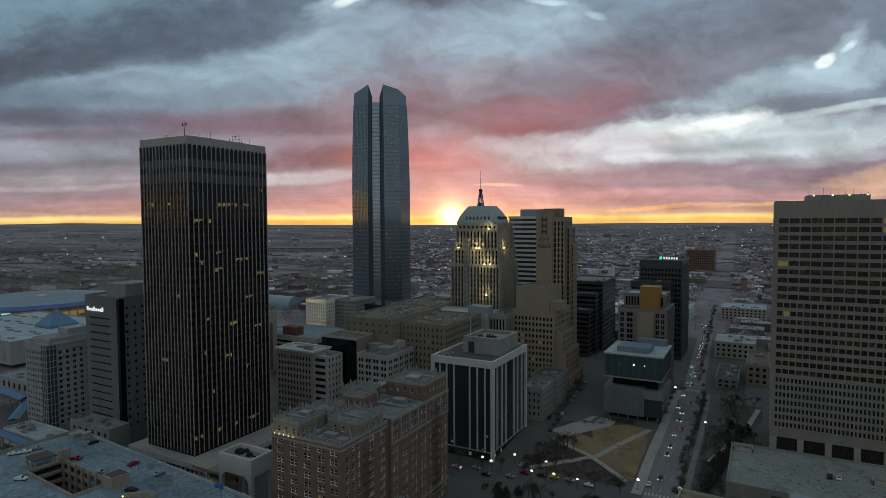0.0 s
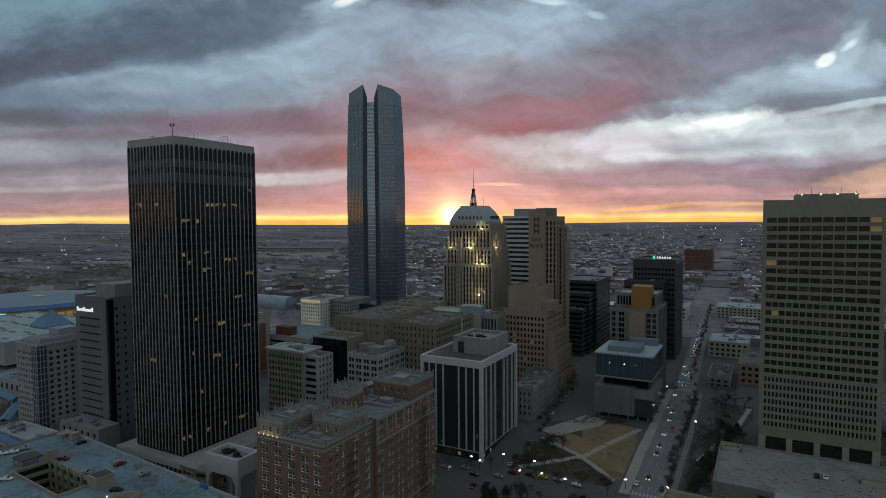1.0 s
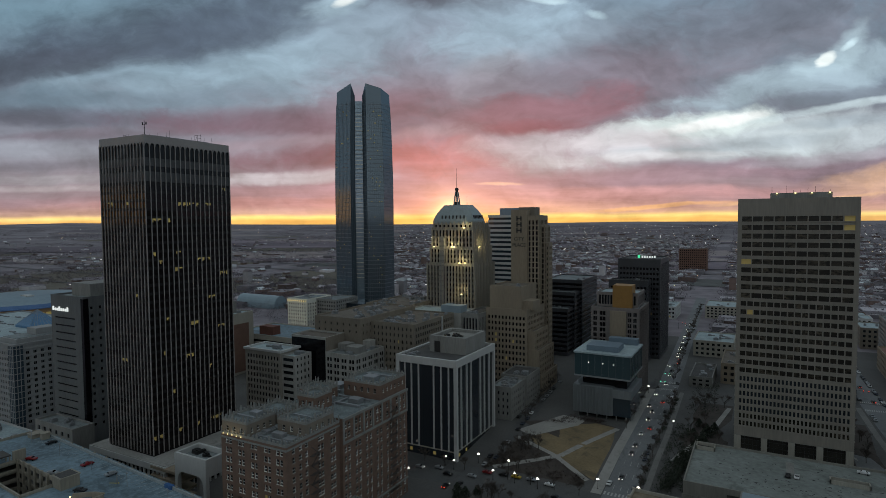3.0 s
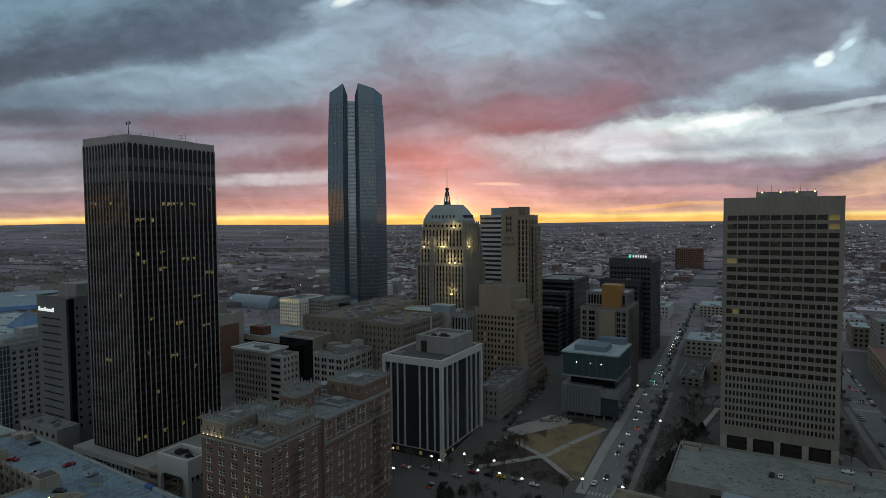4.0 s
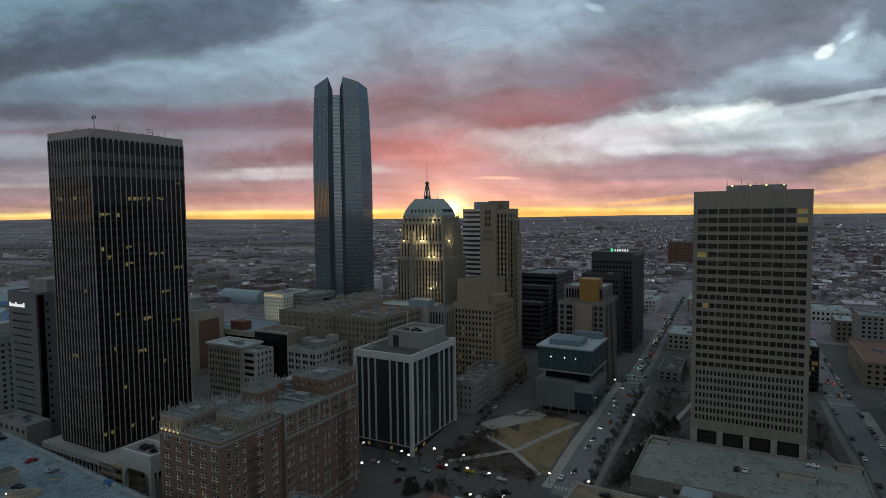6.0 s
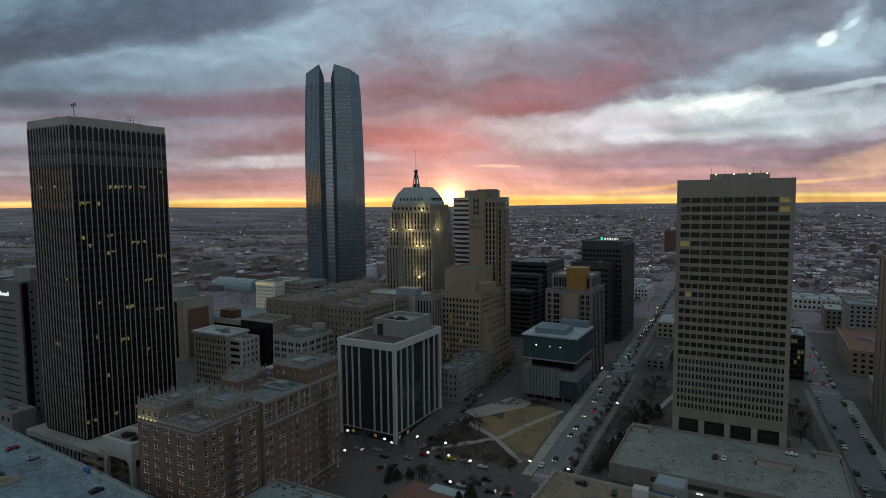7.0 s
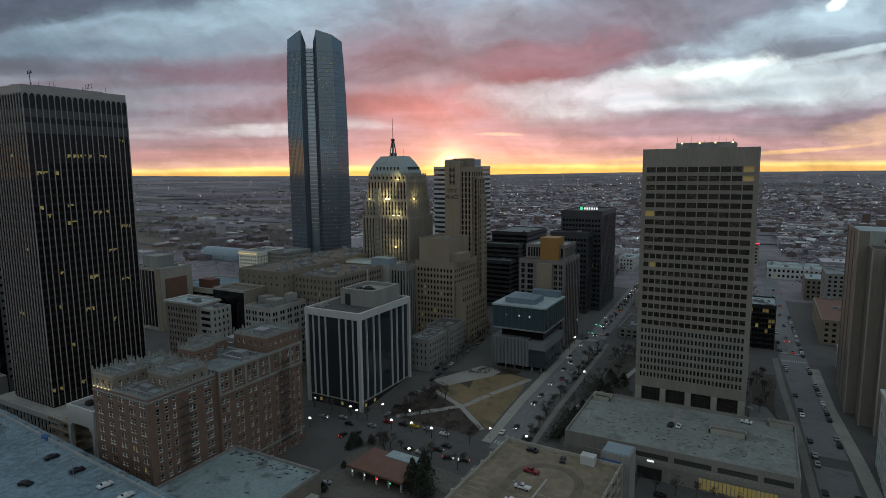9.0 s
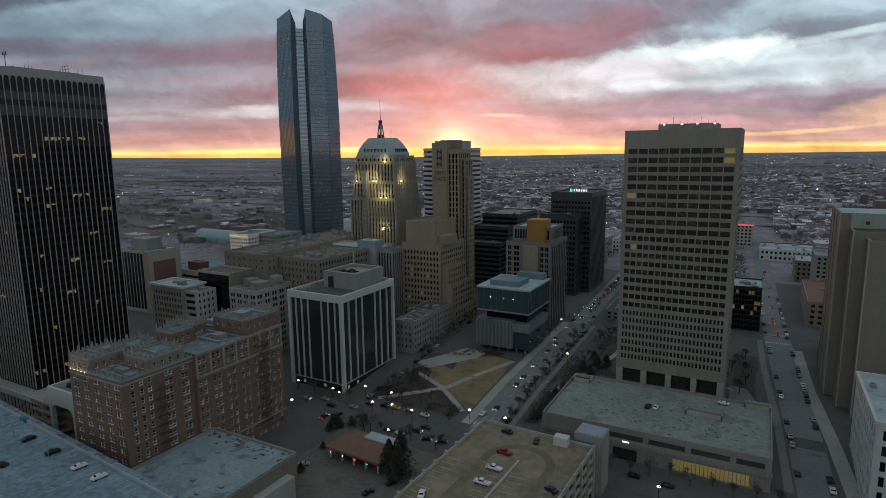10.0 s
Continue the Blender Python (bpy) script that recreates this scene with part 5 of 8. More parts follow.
part("plant_room", mb, surface("bluegrey_metal", (0.2, 0.25, 0.3), 0.5, 0.1), wb)

# ---------------- dark towers to the west ----------------
bt = block("office_building", "stepped dark grey office block", (-152, -119, 503, 552), 0, 62, {"s": ([(0.5, 32.5)], floors(4, 60, 14, 0.55)), "e": ([(0.5, 48.5)], floors(4, 60, 14, 0.55))}, surface("dark_grey_panel", (0.050, 0.052, 0.058), 0.3, 0.25, 0.1, 1.0), ROOF_G, "black", seed=17, units=3)
block("", "", (-154, -121, 488, 503), 0, 53, {"s": ([(0.5, 32.5)], floors(4, 51, 12, 0.55)), "e": ([(0.5, 14.5)], floors(4, 51, 12, 0.55))}, MATS["dark_grey_panel"], ROOF_G, "black", parent=bt, seed=18, units=1)
block("", "", (-156, -123, 474, 488), 0, 41, {"s": ([(0.5, 32.5)], floors(4, 39, 9, 0.55)), "e": ([(0.5, 13.5)], floors(4, 39, 9, 0.55))}, MATS["dark_grey_panel"], ROOF_G, "black", parent=bt, seed=19, units=1)
en = block("office_tower", "dark stepped office tower with an illuminated roof sign", (-88, -55, 497, 545), 0, 82, {"s": (spans(33, 12, 0.7, 1), floors(4, 76, 18, 0.5)), "e": (spans(48, 16, 0.55, 1), [(4, 78)])}, surface("dark_brown_panel", (0.048, 0.050, 0.056), 0.3, 0.25, 0.1, 1.0), ROOF_D, "black", seed=20, units=4, category="office tower", dim=0.008)
block("", "", (-92, -62, 482, 497), 0, 66, {"s": (spans(30, 11, 0.7, 1), floors(4, 62, 14, 0.5)), "e": (spans(15, 5, 0.55, 1), [(4, 62)])}, MATS["dark_brown_panel"], ROOF_D, "black", parent=en, seed=21, units=1, limit=160)
add_box(en, "sign_mark", -72.4, -70.6, 496.2, 496.6, 82.7, 85.0, GREEN_L, "green glowing sign emblem")
for i in range(6):
    add_box(en, "sign_bar", -69.4 + i * 1.9, -68.3 + i * 1.9, 496.2, 496.6, 82.9, 84.6, SIGN_W, "white glowing bar of a roof sign")
ORBM = surface("mauve_grey_precast", (0.20, 0.175, 0.165), 0.85, 0.2, 0.12, 1.5, streak=True)
orb = block("office_building", "tan office block with an amber lift tower", (-82, -52, 389, 424.5), 0, 57.5, {"s": (spans(30, 10, 0.0001, 1), ()), "e": ((), ())}, ORBM, ROOF_G, seed=22, units=2)
for xa, xb in ((-80.6, -78.2), (-76.4, -72.6), (-58.6, -56.4), (-55.4, -53.2)):
    for i in range(2):
        add_box(orb, "window_strip", xa + i * (xb - xa) / 2 + 0.15, xa + (i + 1) * (xb - xa) / 2 - 0.15, 388.85, 389.3, 6, 55, GLASS_B)
for z in range(14):
    add_box(orb, "spandrel_band", -81.0, -53.0, 388.75, 388.95, 8 + z * 3.6, 9.1 + z * 3.6, ORBM)
add_box(orb, "lift_shaft", -69.5, -59.5, 386.8, 389, 0, 55.5, TANSTONE)
add_box(orb, "lift_head", -69, -57, 392, 404, 57, 71.5, GOLD, "amber panelled lift tower")
mk = block("", "", (-80, -54, 396, 420), 57, 66.5, {"s": (spans(26, 13, 0.7, 1), [(58.5, 64.5)]), "e": (spans(24, 12, 0.7, 1), [(58.5, 64.5)])}, ORBM, ROOF_L, parent=orb, seed=23, units=0)
for i in range(10):
    add_box(orb, "side_rib", -52.05, -51.6, 390.2 + i * 3.6, 391.0 + i * 3.6, 2, 57, ORBM)
    add_box(orb, "side_glazing", -52.0, -51.85, 391.0 + i * 3.6, 393.8 + i * 3.6 if i < 9 else 424, 2, 55, GLASS_WM)
surface("slate_mullion", (0.07, 0.095, 0.105), 0.4, 0.2)
PAVC = surface("blue_grey_metal_fin", (0.165, 0.178, 0.185), 0.6, 0.2, 0.2, 2.0, streak=True)
gb = thing("glass_pavilion", "teal glass arts building on a recessed base", "arts building", (-63, 357, 1))
mb = MB()
mb.box(-15.5, 15.5, -17.5, 17.5, 24, 36.6)
gbg = part("glazing", mb, GLASS_T, gb, "teal glass box")
mb = MB()
mb.box(-16.2, 16.2, -18.2, 18.2, 36.6, 37.5, 0, True)
part("roof_edge", mb, ROOF_L, gb, "pale roof edge")
mb = MB()
mb.box(-15.9, 15.9, -17.9, 17.9, 23.2, 24, 0, True)
part("floor_edge", mb, METAL_G, gb)
for i in range(9):
    mb = MB()
    mb.box(-15.75 + i * 3.9, -15.62 + i * 3.9, -17.7, -17.5, 24, 36.6)
    part("mullion", mb, MATS["slate_mullion"], gbg)
    mb = MB()
    mb.box(15.5, 15.7, -17.5 + i * 4.3, -17.38 + i * 4.3, 24, 36.6)
    part("mullion", mb, MATS["slate_mullion"], gbg)
mb = MB()
mb.box(-10, 8, -13, 2, 37.5, 40.6)
part("roof_room", mb, surface("slate_blue_panel", (0.14, 0.19, 0.235), 0.5, 0.15), gb)
mb = MB()
mb.box(-3, 14, 12, 17.5, 37.5, 41.0)
part("roof_room", mb, MATS["slate_blue_panel"], gb)
mb = MB()
mb.box(-12, 13, -13, 16, 0, 23.2)
part("base", mb, GLASS_B, gb, "dark recessed storey")
for i in range(26):
    mb = MB()
    mb.box(-16.4 + i * 0.86, -15.95 + i * 0.86, -18.4, -17.9, 2.5, 18)
    part("fin", mb, PAVC, gb)
mb = MB()
mb.box(-16.2, 6.2, -17.9, 10, 2.5, 18.4, 0, True)
part("fluted_wing", mb, PAVC, gb, "pale fluted concrete wing")
mb = MB()
mb.box(6.2, 15.8, -17.0, 12, 2.5, 13)
part("lobby_glazing", mb, GLASS_BL, gb)
mb = MB()
mb.box(6.0, 16.4, -18.4, 14, 13, 17.6, 0, True)
part("canopy", mb, PAVC, gb)
for i in range(6):
    mb = MB()
    mb.box(-14 + i * 5.4, -13.4 + i * 5.4, -16.5, -15.9, -1, 2.6)
    part("column", mb, CONC_D, gb)

for x, y in ((-7.5, -17.75), (0.5, -17.75), (6.5, -17.75)):
    mb = MB()
    mb.tube((x, y - 0.15, 31.6), (x, y + 0.1, 31.6), 0.2, 0.2, 8)
    part("lamp", mb, LIT_W, gb, "round white lamp at the glass")
for i in range(9):
    mb = MB()
    x = -14.8 + i * 3.7
    mb.tube((x, -17.1, 24.1), (x + 1.85, -17.1, 36.4), 0.12, 0.12, 4)
    mb.tube((x + 1.85, -17.1, 36.4), (x + 3.4, -17.1, 24.1), 0.12, 0.12, 4)
    part("brace", mb, MATS["slate_mullion"], gbg)
# stepped wings of the brown block, down to an arcade
for x1_, y0_, y1_, z_ in ((-112.5, 366, 392, 42), (-109.5, 365.7, 396, 30), (-107.6, 365.4, 398, 14)):
    block("", "", (-117, x1_, y0_, y1_), 0, z_, {"e": (spans(y1_ - y0_, 8, 0.45, 1), floors(1.5, z_ - 1.5, max(1, int(z_ / 4)), 0.55))}, TANSTONE, ROOF_T, parent=um, units=0, seed=70)

# ---------------- the slender glass tower ----------------
dv = thing("glass_skyscraper", "slender blue-grey glass skyscraper with a split pointed top", "skyscraper", (-360, 521, 2), 36)
DVG = glass("skyscraper_glass", (0.150, 0.192, 0.228), 0.08, 0.0, 0.9)
DVG.node_tree.nodes["Principled BSDF"].inputs["Metallic"].default_value = 0.58
SLOTG = glass("pale_slot_glass", (0.30, 0.38, 0.45), 0.12, 0.0, 0.8)
SLOTG.node_tree.nodes["Principled BSDF"].inputs["Metallic"].default_value = 0.5
FIN = surface("steel_fin", (0.16, 0.18, 0.20), 0.4, 0.1, metal=0.6)


def dvs(z):
    return 1.0 if z < 150 else 1.0 - 0.11 * ((z - 150) / 104) ** 1.5


wings = [[(-30.5, 3), (-14, -12), (-9.4, -7), (-9.4, 20), (-24, 24)], [(-1.0, -7), (3.0, -12), (20.5, -11), (31, 5), (25, 24), (-1.0, 20)]]
tops = [[248, 255, 243, 238, 240], [243, 255.5, 251, 247, 240, 238]]
for foot, tp in zip(wings, tops):
    mb = MB()
    lev = [0] + [60 + 15 * i for i in range(12)] + [225, 250]
    k = len(foot)
    for z in lev:
        mb.v += [(x * dvs(z), y * dvs(z), tp[i] if z == 250 else z) for i, (x, y) in enumerate(foot)]
    for j in range(len(lev) - 1):
        for i in range(k):
            q = (i + 1) % k
            mb.f.append((j * k + i, j * k + q, j * k + k + q, j * k + k + i))
            mb.m.append(0)
    mb.f.append(tuple((len(lev) - 1) * k + i for i in range(k)))
    mb.m.append(0)
    part("wing", mb, DVG, dv, "blue-grey curtain wall wing")
    fm = MB()
    for i in range(56):
        z = 8 + i * 4.1
        s = dvs(z) * 1.004
        k = len(foot)
        for q in range(k):
            p0, p1 = foot[q], foot[(q + 1) % k]
            fm.poly([(p0[0] * s, p0[1] * s, z), (p1[0] * s, p1[1] * s, z), (p1[0] * s, p1[1] * s, z + 0.55), (p0[0] * s, p0[1] * s, z + 0.55)])
    part("floor_line", fm, FIN, dv, kind="stuff")
    vm = MB()
    for q in range(len(foot)):
        p0, p1 = Vector(foot[q]), Vector(foot[(q + 1) % len(foot)])
        n = int((p1 - p0).length / 1.9)
        for i in range(n + 1):
            p = p0.lerp(p1, i / max(1, n)) * 1.006
            for a, b_ in ((4, 150), (150, 200), (200, 236)):
                pa, pb = p * dvs(a), p * dvs(b_)
                vm.poly([(pa.x - 0.12, pa.y - 0.05, a), (pa.x + 0.12, pa.y + 0.05, a), (pb.x + 0.12, pb.y + 0.05, b_), (pb.x - 0.12, pb.y - 0.05, b_)])
    part("mullion", vm, FIN, dv, kind="stuff")
mb = MB()
mb.box(-9.4, -1.0, -4.5, 16, 0, 238)
part("glass_slot", mb, SLOTG, dv, "recessed lighter glass slot")
mb = MB()
for i in range(58):
    mb.box(-9.3, -1.1, -4.8, -4.5, 6 + i * 4.0, 6.4 + i * 4.0, 0, True)
part("slot_floor", mb, FIN, dv, kind="stuff")
rng = random.Random(21)
for i in range(46):
    z = 40 + 4.1 * int(rng.uniform(0, 46)) + 1.6
    s = dvs(z)
    if rng.random() < 0.7:
        x = rng.uniform(4, 19)
        y = -12 + (x - 3) / 17.5
    else:
        x = rng.uniform(-29, -15)
        y = 3 - (x + 30.5) / 16.5 * 15
    mb = MB()
    mb.box(x * s - 0.5, x * s + 0.5, y * s - 0.35, y * s + 0.05, z, z + 0.9, 0, True)
    part("lit_window", mb, LIT, dv)
mb = MB()
for i in range(44):
    z = 50 + i * 4
    mb.box(-9.2, -1.2, -5.15, -5.0, z + 1.4, z + 1.8, 0, True)
part("slot_lamp", mb, lamp_mat("slot_ceiling_light", (1.0, 0.9, 0.7), 0.07, 1.0), dv, kind="stuff")

# ---------------- more blocks, left ----------------
hs = thing("hotel", "pale hotel with tiers of small windows and a glazed bay", "hotel", (-357, 190, -4))
HOT = surface("pale_hotel_stucco", (0.29, 0.295, 0.295), 0.85, 0.15, 0.15, 2.0, streak=True)
mb, op = MB(), []
vs = floors(4, 47, 13, 0.5)
op += wall_face(mb, "s", (-14, 9, -13, 20), 0, 51, spans(23, 8, 0.45, 1), vs, 0.4)
op += wall_face(mb, "e", (-14, 9, -13, 20), 0, 51, spans(33, 8, 0.45, 1), vs, 0.4)
for q in "nw":
    wall_face(mb, q, (-14, 9, -13, 20), 0, 51, (), ())
part("wall", mb, HOT, hs)
put_windows(hs, op, "bars", 0, 0.01, random.Random(9))
roof_cap(hs, (-14, 9, -13, 20), 51, HOT, ROOF_G, lip=0.4)
mb = MB()
mb.prism([(5, -14.2), (10.2, -14.2), (10.2, -9), (8, -8), (4, -12)], 0, 50)
bay_ = part("glazed_bay", mb, GLASS_BL, hs)
for i in range(14):
    mb = MB()
    mb.prism([(4.9, -14.35), (10.35, -14.35), (10.35, -8.9), (8, -7.9), (3.9, -12)], 2.8 + 3.5 * i, 3.2 + 3.5 * i)
    part("floor_band", mb, HOT, bay_)
for x_, y_ in ((5, -14.2), (6.7, -14.2), (8.4, -14.2), (10.2, -14.2), (10.2, -12.4), (10.2, -10.6)):
    mb = MB()
    mb.box(x_ - 0.16, x_ + 0.16, y_ - 0.2, y_ + 0.16, 0, 50)
    part("mullion", mb, HOT, bay_)
for i in range(13):
    for j in range(8):
        mb = MB()
        mb.box(9.0, 10.0, -10.2 + 4 * j - 0.2, -8.6 + 4 * j, 3.6 + 3.31 * i, 3.75 + 3.31 * i, 0, True)
        if j % 4 == 1:
            part("balcony", mb, METAL_G, hs)
for zc_ in (43.4, 47.2):
    mb = MB()
    mb.box(-14.4, 9.4, -13.4, 20.4, zc_, zc_ + 0.7, 0, True)
    part("cornice", mb, HOT, hs)
mb = MB()
mb.box(-11, 6.5, -10.5, 17, 50, 53.2)
part("attic", mb, HOT, hs)
mb = MB()
mb.box(-10, 5.5, -9.5, 16, 53.2, 53.5)
part("attic_roof", mb, ROOF_G, hs)
add_box(hs, "plant_room", -365, -355, 192, 204, 49, 53, HOT)
ct = block("office_tower", "grey concrete office tower with slit windows", (-321.5, -291.5, 183.5, 214), -4, 76, {"s": ([(3.5, 22)], floors(6, 66, 15, 0.2)), "e": (spans(30.5, 6, 0.3, 2), floors(6, 72, 16, 0.35))}, surface("dark_grey_concrete", (0.135, 0.14, 0.14), 0.8, 0.25, 0.12, 1.5, streak=True), ROOF_G, "black", seed=30, units=1, category="office tower")
add_box(ct, "corner_glazing", -293.4, -291.2, 183.2, 186, -2, 75, GLASS_B, "dark glazed corner")
add_box(ct, "plant_room", -313, -296, 190, 208, 75, 82, CONC_D)
for i in range(8):
    add_box(ct, "sign_bar", -319.5 + i * 1.9, -318.5 + i * 1.9, 183.1, 183.5, 67.6, 69.0 + (0.8 if i in (0, 3, 7) else 0), SIGN_W, "white glowing bar of a sign")
# convention hall with a blue-glazed pyramid, and the round arena behind
cv = thing("convention_hall", "wide low hall with a pale flat roof and rooflights", "hall", (-620, 298, -2))
mb = MB()
mb.box(-82, 82, -52, 52, 0, 18)
part("wall", mb, HOT, cv)
mb = MB()
mb.box(-81, 81, -51, 51, 18, 18.5)
cvr = part("roof", mb, ROOF_L, cv)
mb = MB()
for bx in ((-82.3, 82.3, -52.3, -51.2), (-82.3, 82.3, 51.2, 52.3), (-82.3, -81.2, -51.2, 51.2), (81.2, 82.3, -51.2, 51.2)):
    mb.box(*bx, 18, 19.6, 0, True)
part("parapet", mb, HOT, cv)
rng = random.Random(31)
for i in range(40):
    mb = MB()
    x, y = -74 + (i % 10) * 14.5, -44 + (i // 10) * 23 + rng.uniform(-3, 3)
    mb.box(x, x + 7, y, y + 2.4, 18.5, 19.6)
    part("rooflight", mb, METAL_G, cvr)
for i in range(12):
    mb = MB()
    mb.box(-78 + i * 13.4, -74 + i * 13.4, -52.4, -52, 3, 11)
    part("panel", mb, CONC_D, cv)
PYR = surface("blue_glazing", (0.075, 0.19, 0.34), 0.3, 0.25, 0.5, 3.0)
mb = MB()
mb.prism([(18, -2), (44, -2), (44, 24), (18, 24)], 18.4, 20.5, 0, False)
mb.prism([(18, -2), (44, -2), (44, 24), (18, 24)], 20.5, 34.5, 0, False, [(31, 11)] * 4)
pyr = part("pyramid_skylight", mb, PYR, cv, "blue glazed pyramid skylight")
for k in range(9):
    f_ = k / 8
    mb = MB()
    mb.tube((18 + 26 * f_, -2, 20.5), (31, 11, 34.6), 0.18, 0.1, 4)
    mb.tube((44, -2 + 26 * f_, 20.5), (31, 11, 34.6), 0.18, 0.1, 4)
    part("glazing_bar", mb, METAL_G, pyr)
ar = thing("arena", "round arena with a pale domed roof and lit glass walls", "arena", (-800, 400, 2))
mb = MB()
circ = lambda r: [(math.cos(2 * math.pi * i / 48) * r, math.sin(2 * math.pi * i / 48) * r) for i in range(48)]
mb.prism(circ(85), 0, 13, 0, False)
part("wall", mb, surface("amber_arena_wall", (0.30, 0.19, 0.10), 0.8, 0.25, 0.1, 1.0), ar)
mb = MB()
mb.prism(circ(86.5), 13, 14.2, 0, True)
mb.prism(circ(85), 14.2, 18, 0, False, circ(84))
part("fascia", mb, surface("blue_arena_fascia", (0.10, 0.20, 0.40), 0.5, 0.2, 0.1, 1.0), ar, "blue fascia under the roof")
mb = MB()
mb.prism(circ(84), 18, 21, 0, False, circ(62))
mb.prism(circ(62), 21, 23, 0, True, circ(30))
part("roof", mb, surface("blue_white_roof", (0.17, 0.23, 0.27), 0.6, 0.2, 0.02, 0.2), ar)
mb = MB()
mb.box(18, 34, -14, -6, 22, 24.2)
part("roof_unit", mb, WHITE, ar)
for i in range(22):
    a = radians(-112 + i * 6)
    mb = MB()
    mb.box(-3.6, 3.6, -0.5, 0.2, 4 if i % 3 else 2, 8.5)
    ob = part("lit_window", mb, LIT, ar)
    ob.matrix_basis = pose(math.cos(a) * 85.2, math.sin(a) * 85.2, 0, 0, 0, -112 + i * 6 + 90)
for i in range(3):
    a = radians(-62 + i * 7)
    mb = MB()
    mb.box(-4.4, 4.4, -0.7, 0.1, 9.2, 11.2)
    ob = part("screen_strip", mb, lamp_mat("cyan_screen", (0.35, 0.85, 1.0), 0.7, 0.0), ar, "glowing cyan display strip")
    ob.matrix_basis = pose(math.cos(a) * 85.6, math.sin(a) * 85.6, 0, 0, 0, -62 + i * 7 + 90)


def canopy(at, ln, wd, turn, h=4.2):
    """A covered walk: low blue metal roof with a ridge, on posts."""
    t = thing("walkway_canopy", "long low covered walk with a blue metal roof", "canopy", at, turn, group="blue canopies")
    mb = MB()
    w = wd / 2
    mb.poly([(-ln / 2, -w, h), (ln / 2, -w, h), (ln / 2, 0, h + 1.3), (-ln / 2, 0, h + 1.3)])
    mb.poly([(-ln / 2, 0, h + 1.3), (ln / 2, 0, h + 1.3), (ln / 2, w, h), (-ln / 2, w, h)])
    mb.box(-ln / 2, ln / 2, -w, w, h - 0.35, h, 0, True)
    part("roof", mb, BLUE_R, t)
    n = max(3, int(ln / 8))
    for i in range(n + 1):
        for sy in (-1, 1):
            mb = MB()
            mb.box(-0.2, 0.2, -0.2, 0.2, 0, h - 0.35)
            ob = part("post", mb, CONC, t)
            ob.matrix_basis = pose((-0.49 + 0.98 * i / n) * ln, sy * (w - 0.5), 0)
    return t


canopy((-423, 193, -3), 42, 7, -6, 8)
canopy((-335, 157, -4), 52, 6, -2, 6)
canopy((-386, 180, -4), 38, 6, -36, 7)
lb_ = block("low_building", "low pale flat-roofed building beside a hotel", (-361, -322, 160, 174), -5, 3.5, {"s": (spans(39, 9, 0.6, 1), floors(-3, 2.5, 1, 0.6)), "e": (spans(14, 3, 0.6, 1), floors(-3, 2.5, 1, 0.6))}, WHITE, ROOF_L, seed=61, units=6, category="building")
lc_ = block("low_building", "plain concrete service block beside an office tower", (-317, -283, 171, 182), -5, 12, {"s": (spans(34, 6, 0.4, 1), floors(0, 11, 2, 0.4))}, CONC_D, ROOF_G, seed=62, units=4, category="building")
ld_ = block("low_building", "long pale warehouse with a bluish flat roof", (-470, -408, 205, 236), -4, 9, {"s": (spans(62, 9, 0.4, 1), floors(0, 8, 1, 0.5))}, HOT, SKY_DECK, seed=63, units=7, category="building")
pk = block("parking_garage", "parking garage with a pale blue-grey roof deck", (-350, -288, 331, 375), -2, 28, {"s": ([(1, 61)], floors(1, 25, 7, 0.5)), "e": ([(1, 43)], floors(1, 25, 7, 0.5))}, CONC, SKY_DECK, "black", seed=64, units=0, category="garage")
add_box(pk, "stair_head", -326, -312, 336, 344, 27, 33.5, surface("rust_brick_head", (0.14, 0.055, 0.04), 0.9, 0.2))
mb = MB()
for i in range(38):
    mb.box(-30.4 + i * 1.6, -30.25 + i * 1.6, 21.4, 21.5, 28, 31.2)
for k in range(3):
    mb.box(-30.4, 30.4, 21.4, 21.48, 29 + k, 29.1 + k, 0, True)
part("railing", mb, METAL_G, pk)
LIT_FAC = lamp_mat("warm_facade_lamp", (1.0, 0.80, 0.38), 0.5, 0.1)
wt = block("office_building", "white gridded building with a lamplit top storey", (-388, -364, 432, 468), 0, 40, {"s": (spans(24, 8, 0.5, 0.8), floors(3, 36.5, 10, 0.5) + [(37.2, 39)]), "e": (spans(36, 10, 0.4, 0.8), floors(3, 36.5, 10, 0.5))}, GRIDW, ROOF_G, seed=33, units=3)
for i in range(10):
    add_box(wt, "cornice_lamp", -387.4 + i * 2.5, -386.2 + i * 2.5, 430.9, 431.2, 37.4, 38.6, LIT_FAC, "warm cornice lamp", True)
    add_box(wt, "base_lamp", -387.0 + i * 2.5, -386.5 + i * 2.5, 430.6, 431.0, 3.2, 3.8, LIT_FAC, "warm lamp on the ground storey", True)
for xx in (-383, -376, -369):
    ld = bpy.data.lights.new("facade_light", "SPOT")
    ld.energy, ld.color, ld.spot_size, ld.spot_blend, ld.shadow_soft_size = 1300, (1.0, 0.92, 0.62), radians(80), 0.8, 0.5
    lo_ = new("facade_lamp", ld)
    lo_.parent = wt
    ow = wt.matrix_basis.translation
    lo_.matrix_basis = look((xx - ow.x, 420 - ow.y, 3 - ow.z), (xx - ow.x, 432 - ow.y, 24 - ow.z))
wt2 = block("office_building", "grey gridded stone office building", (-364, -340, 446, 480), 0, 39, {"s": (spans(24, 8, 0.5, 0.8), floors(3, 38, 10, 0.5)), "e": (spans(34, 10, 0.4, 0.8), floors(3, 38, 10, 0.5))}, CONC_D, ROOF_G, seed=34, units=3)
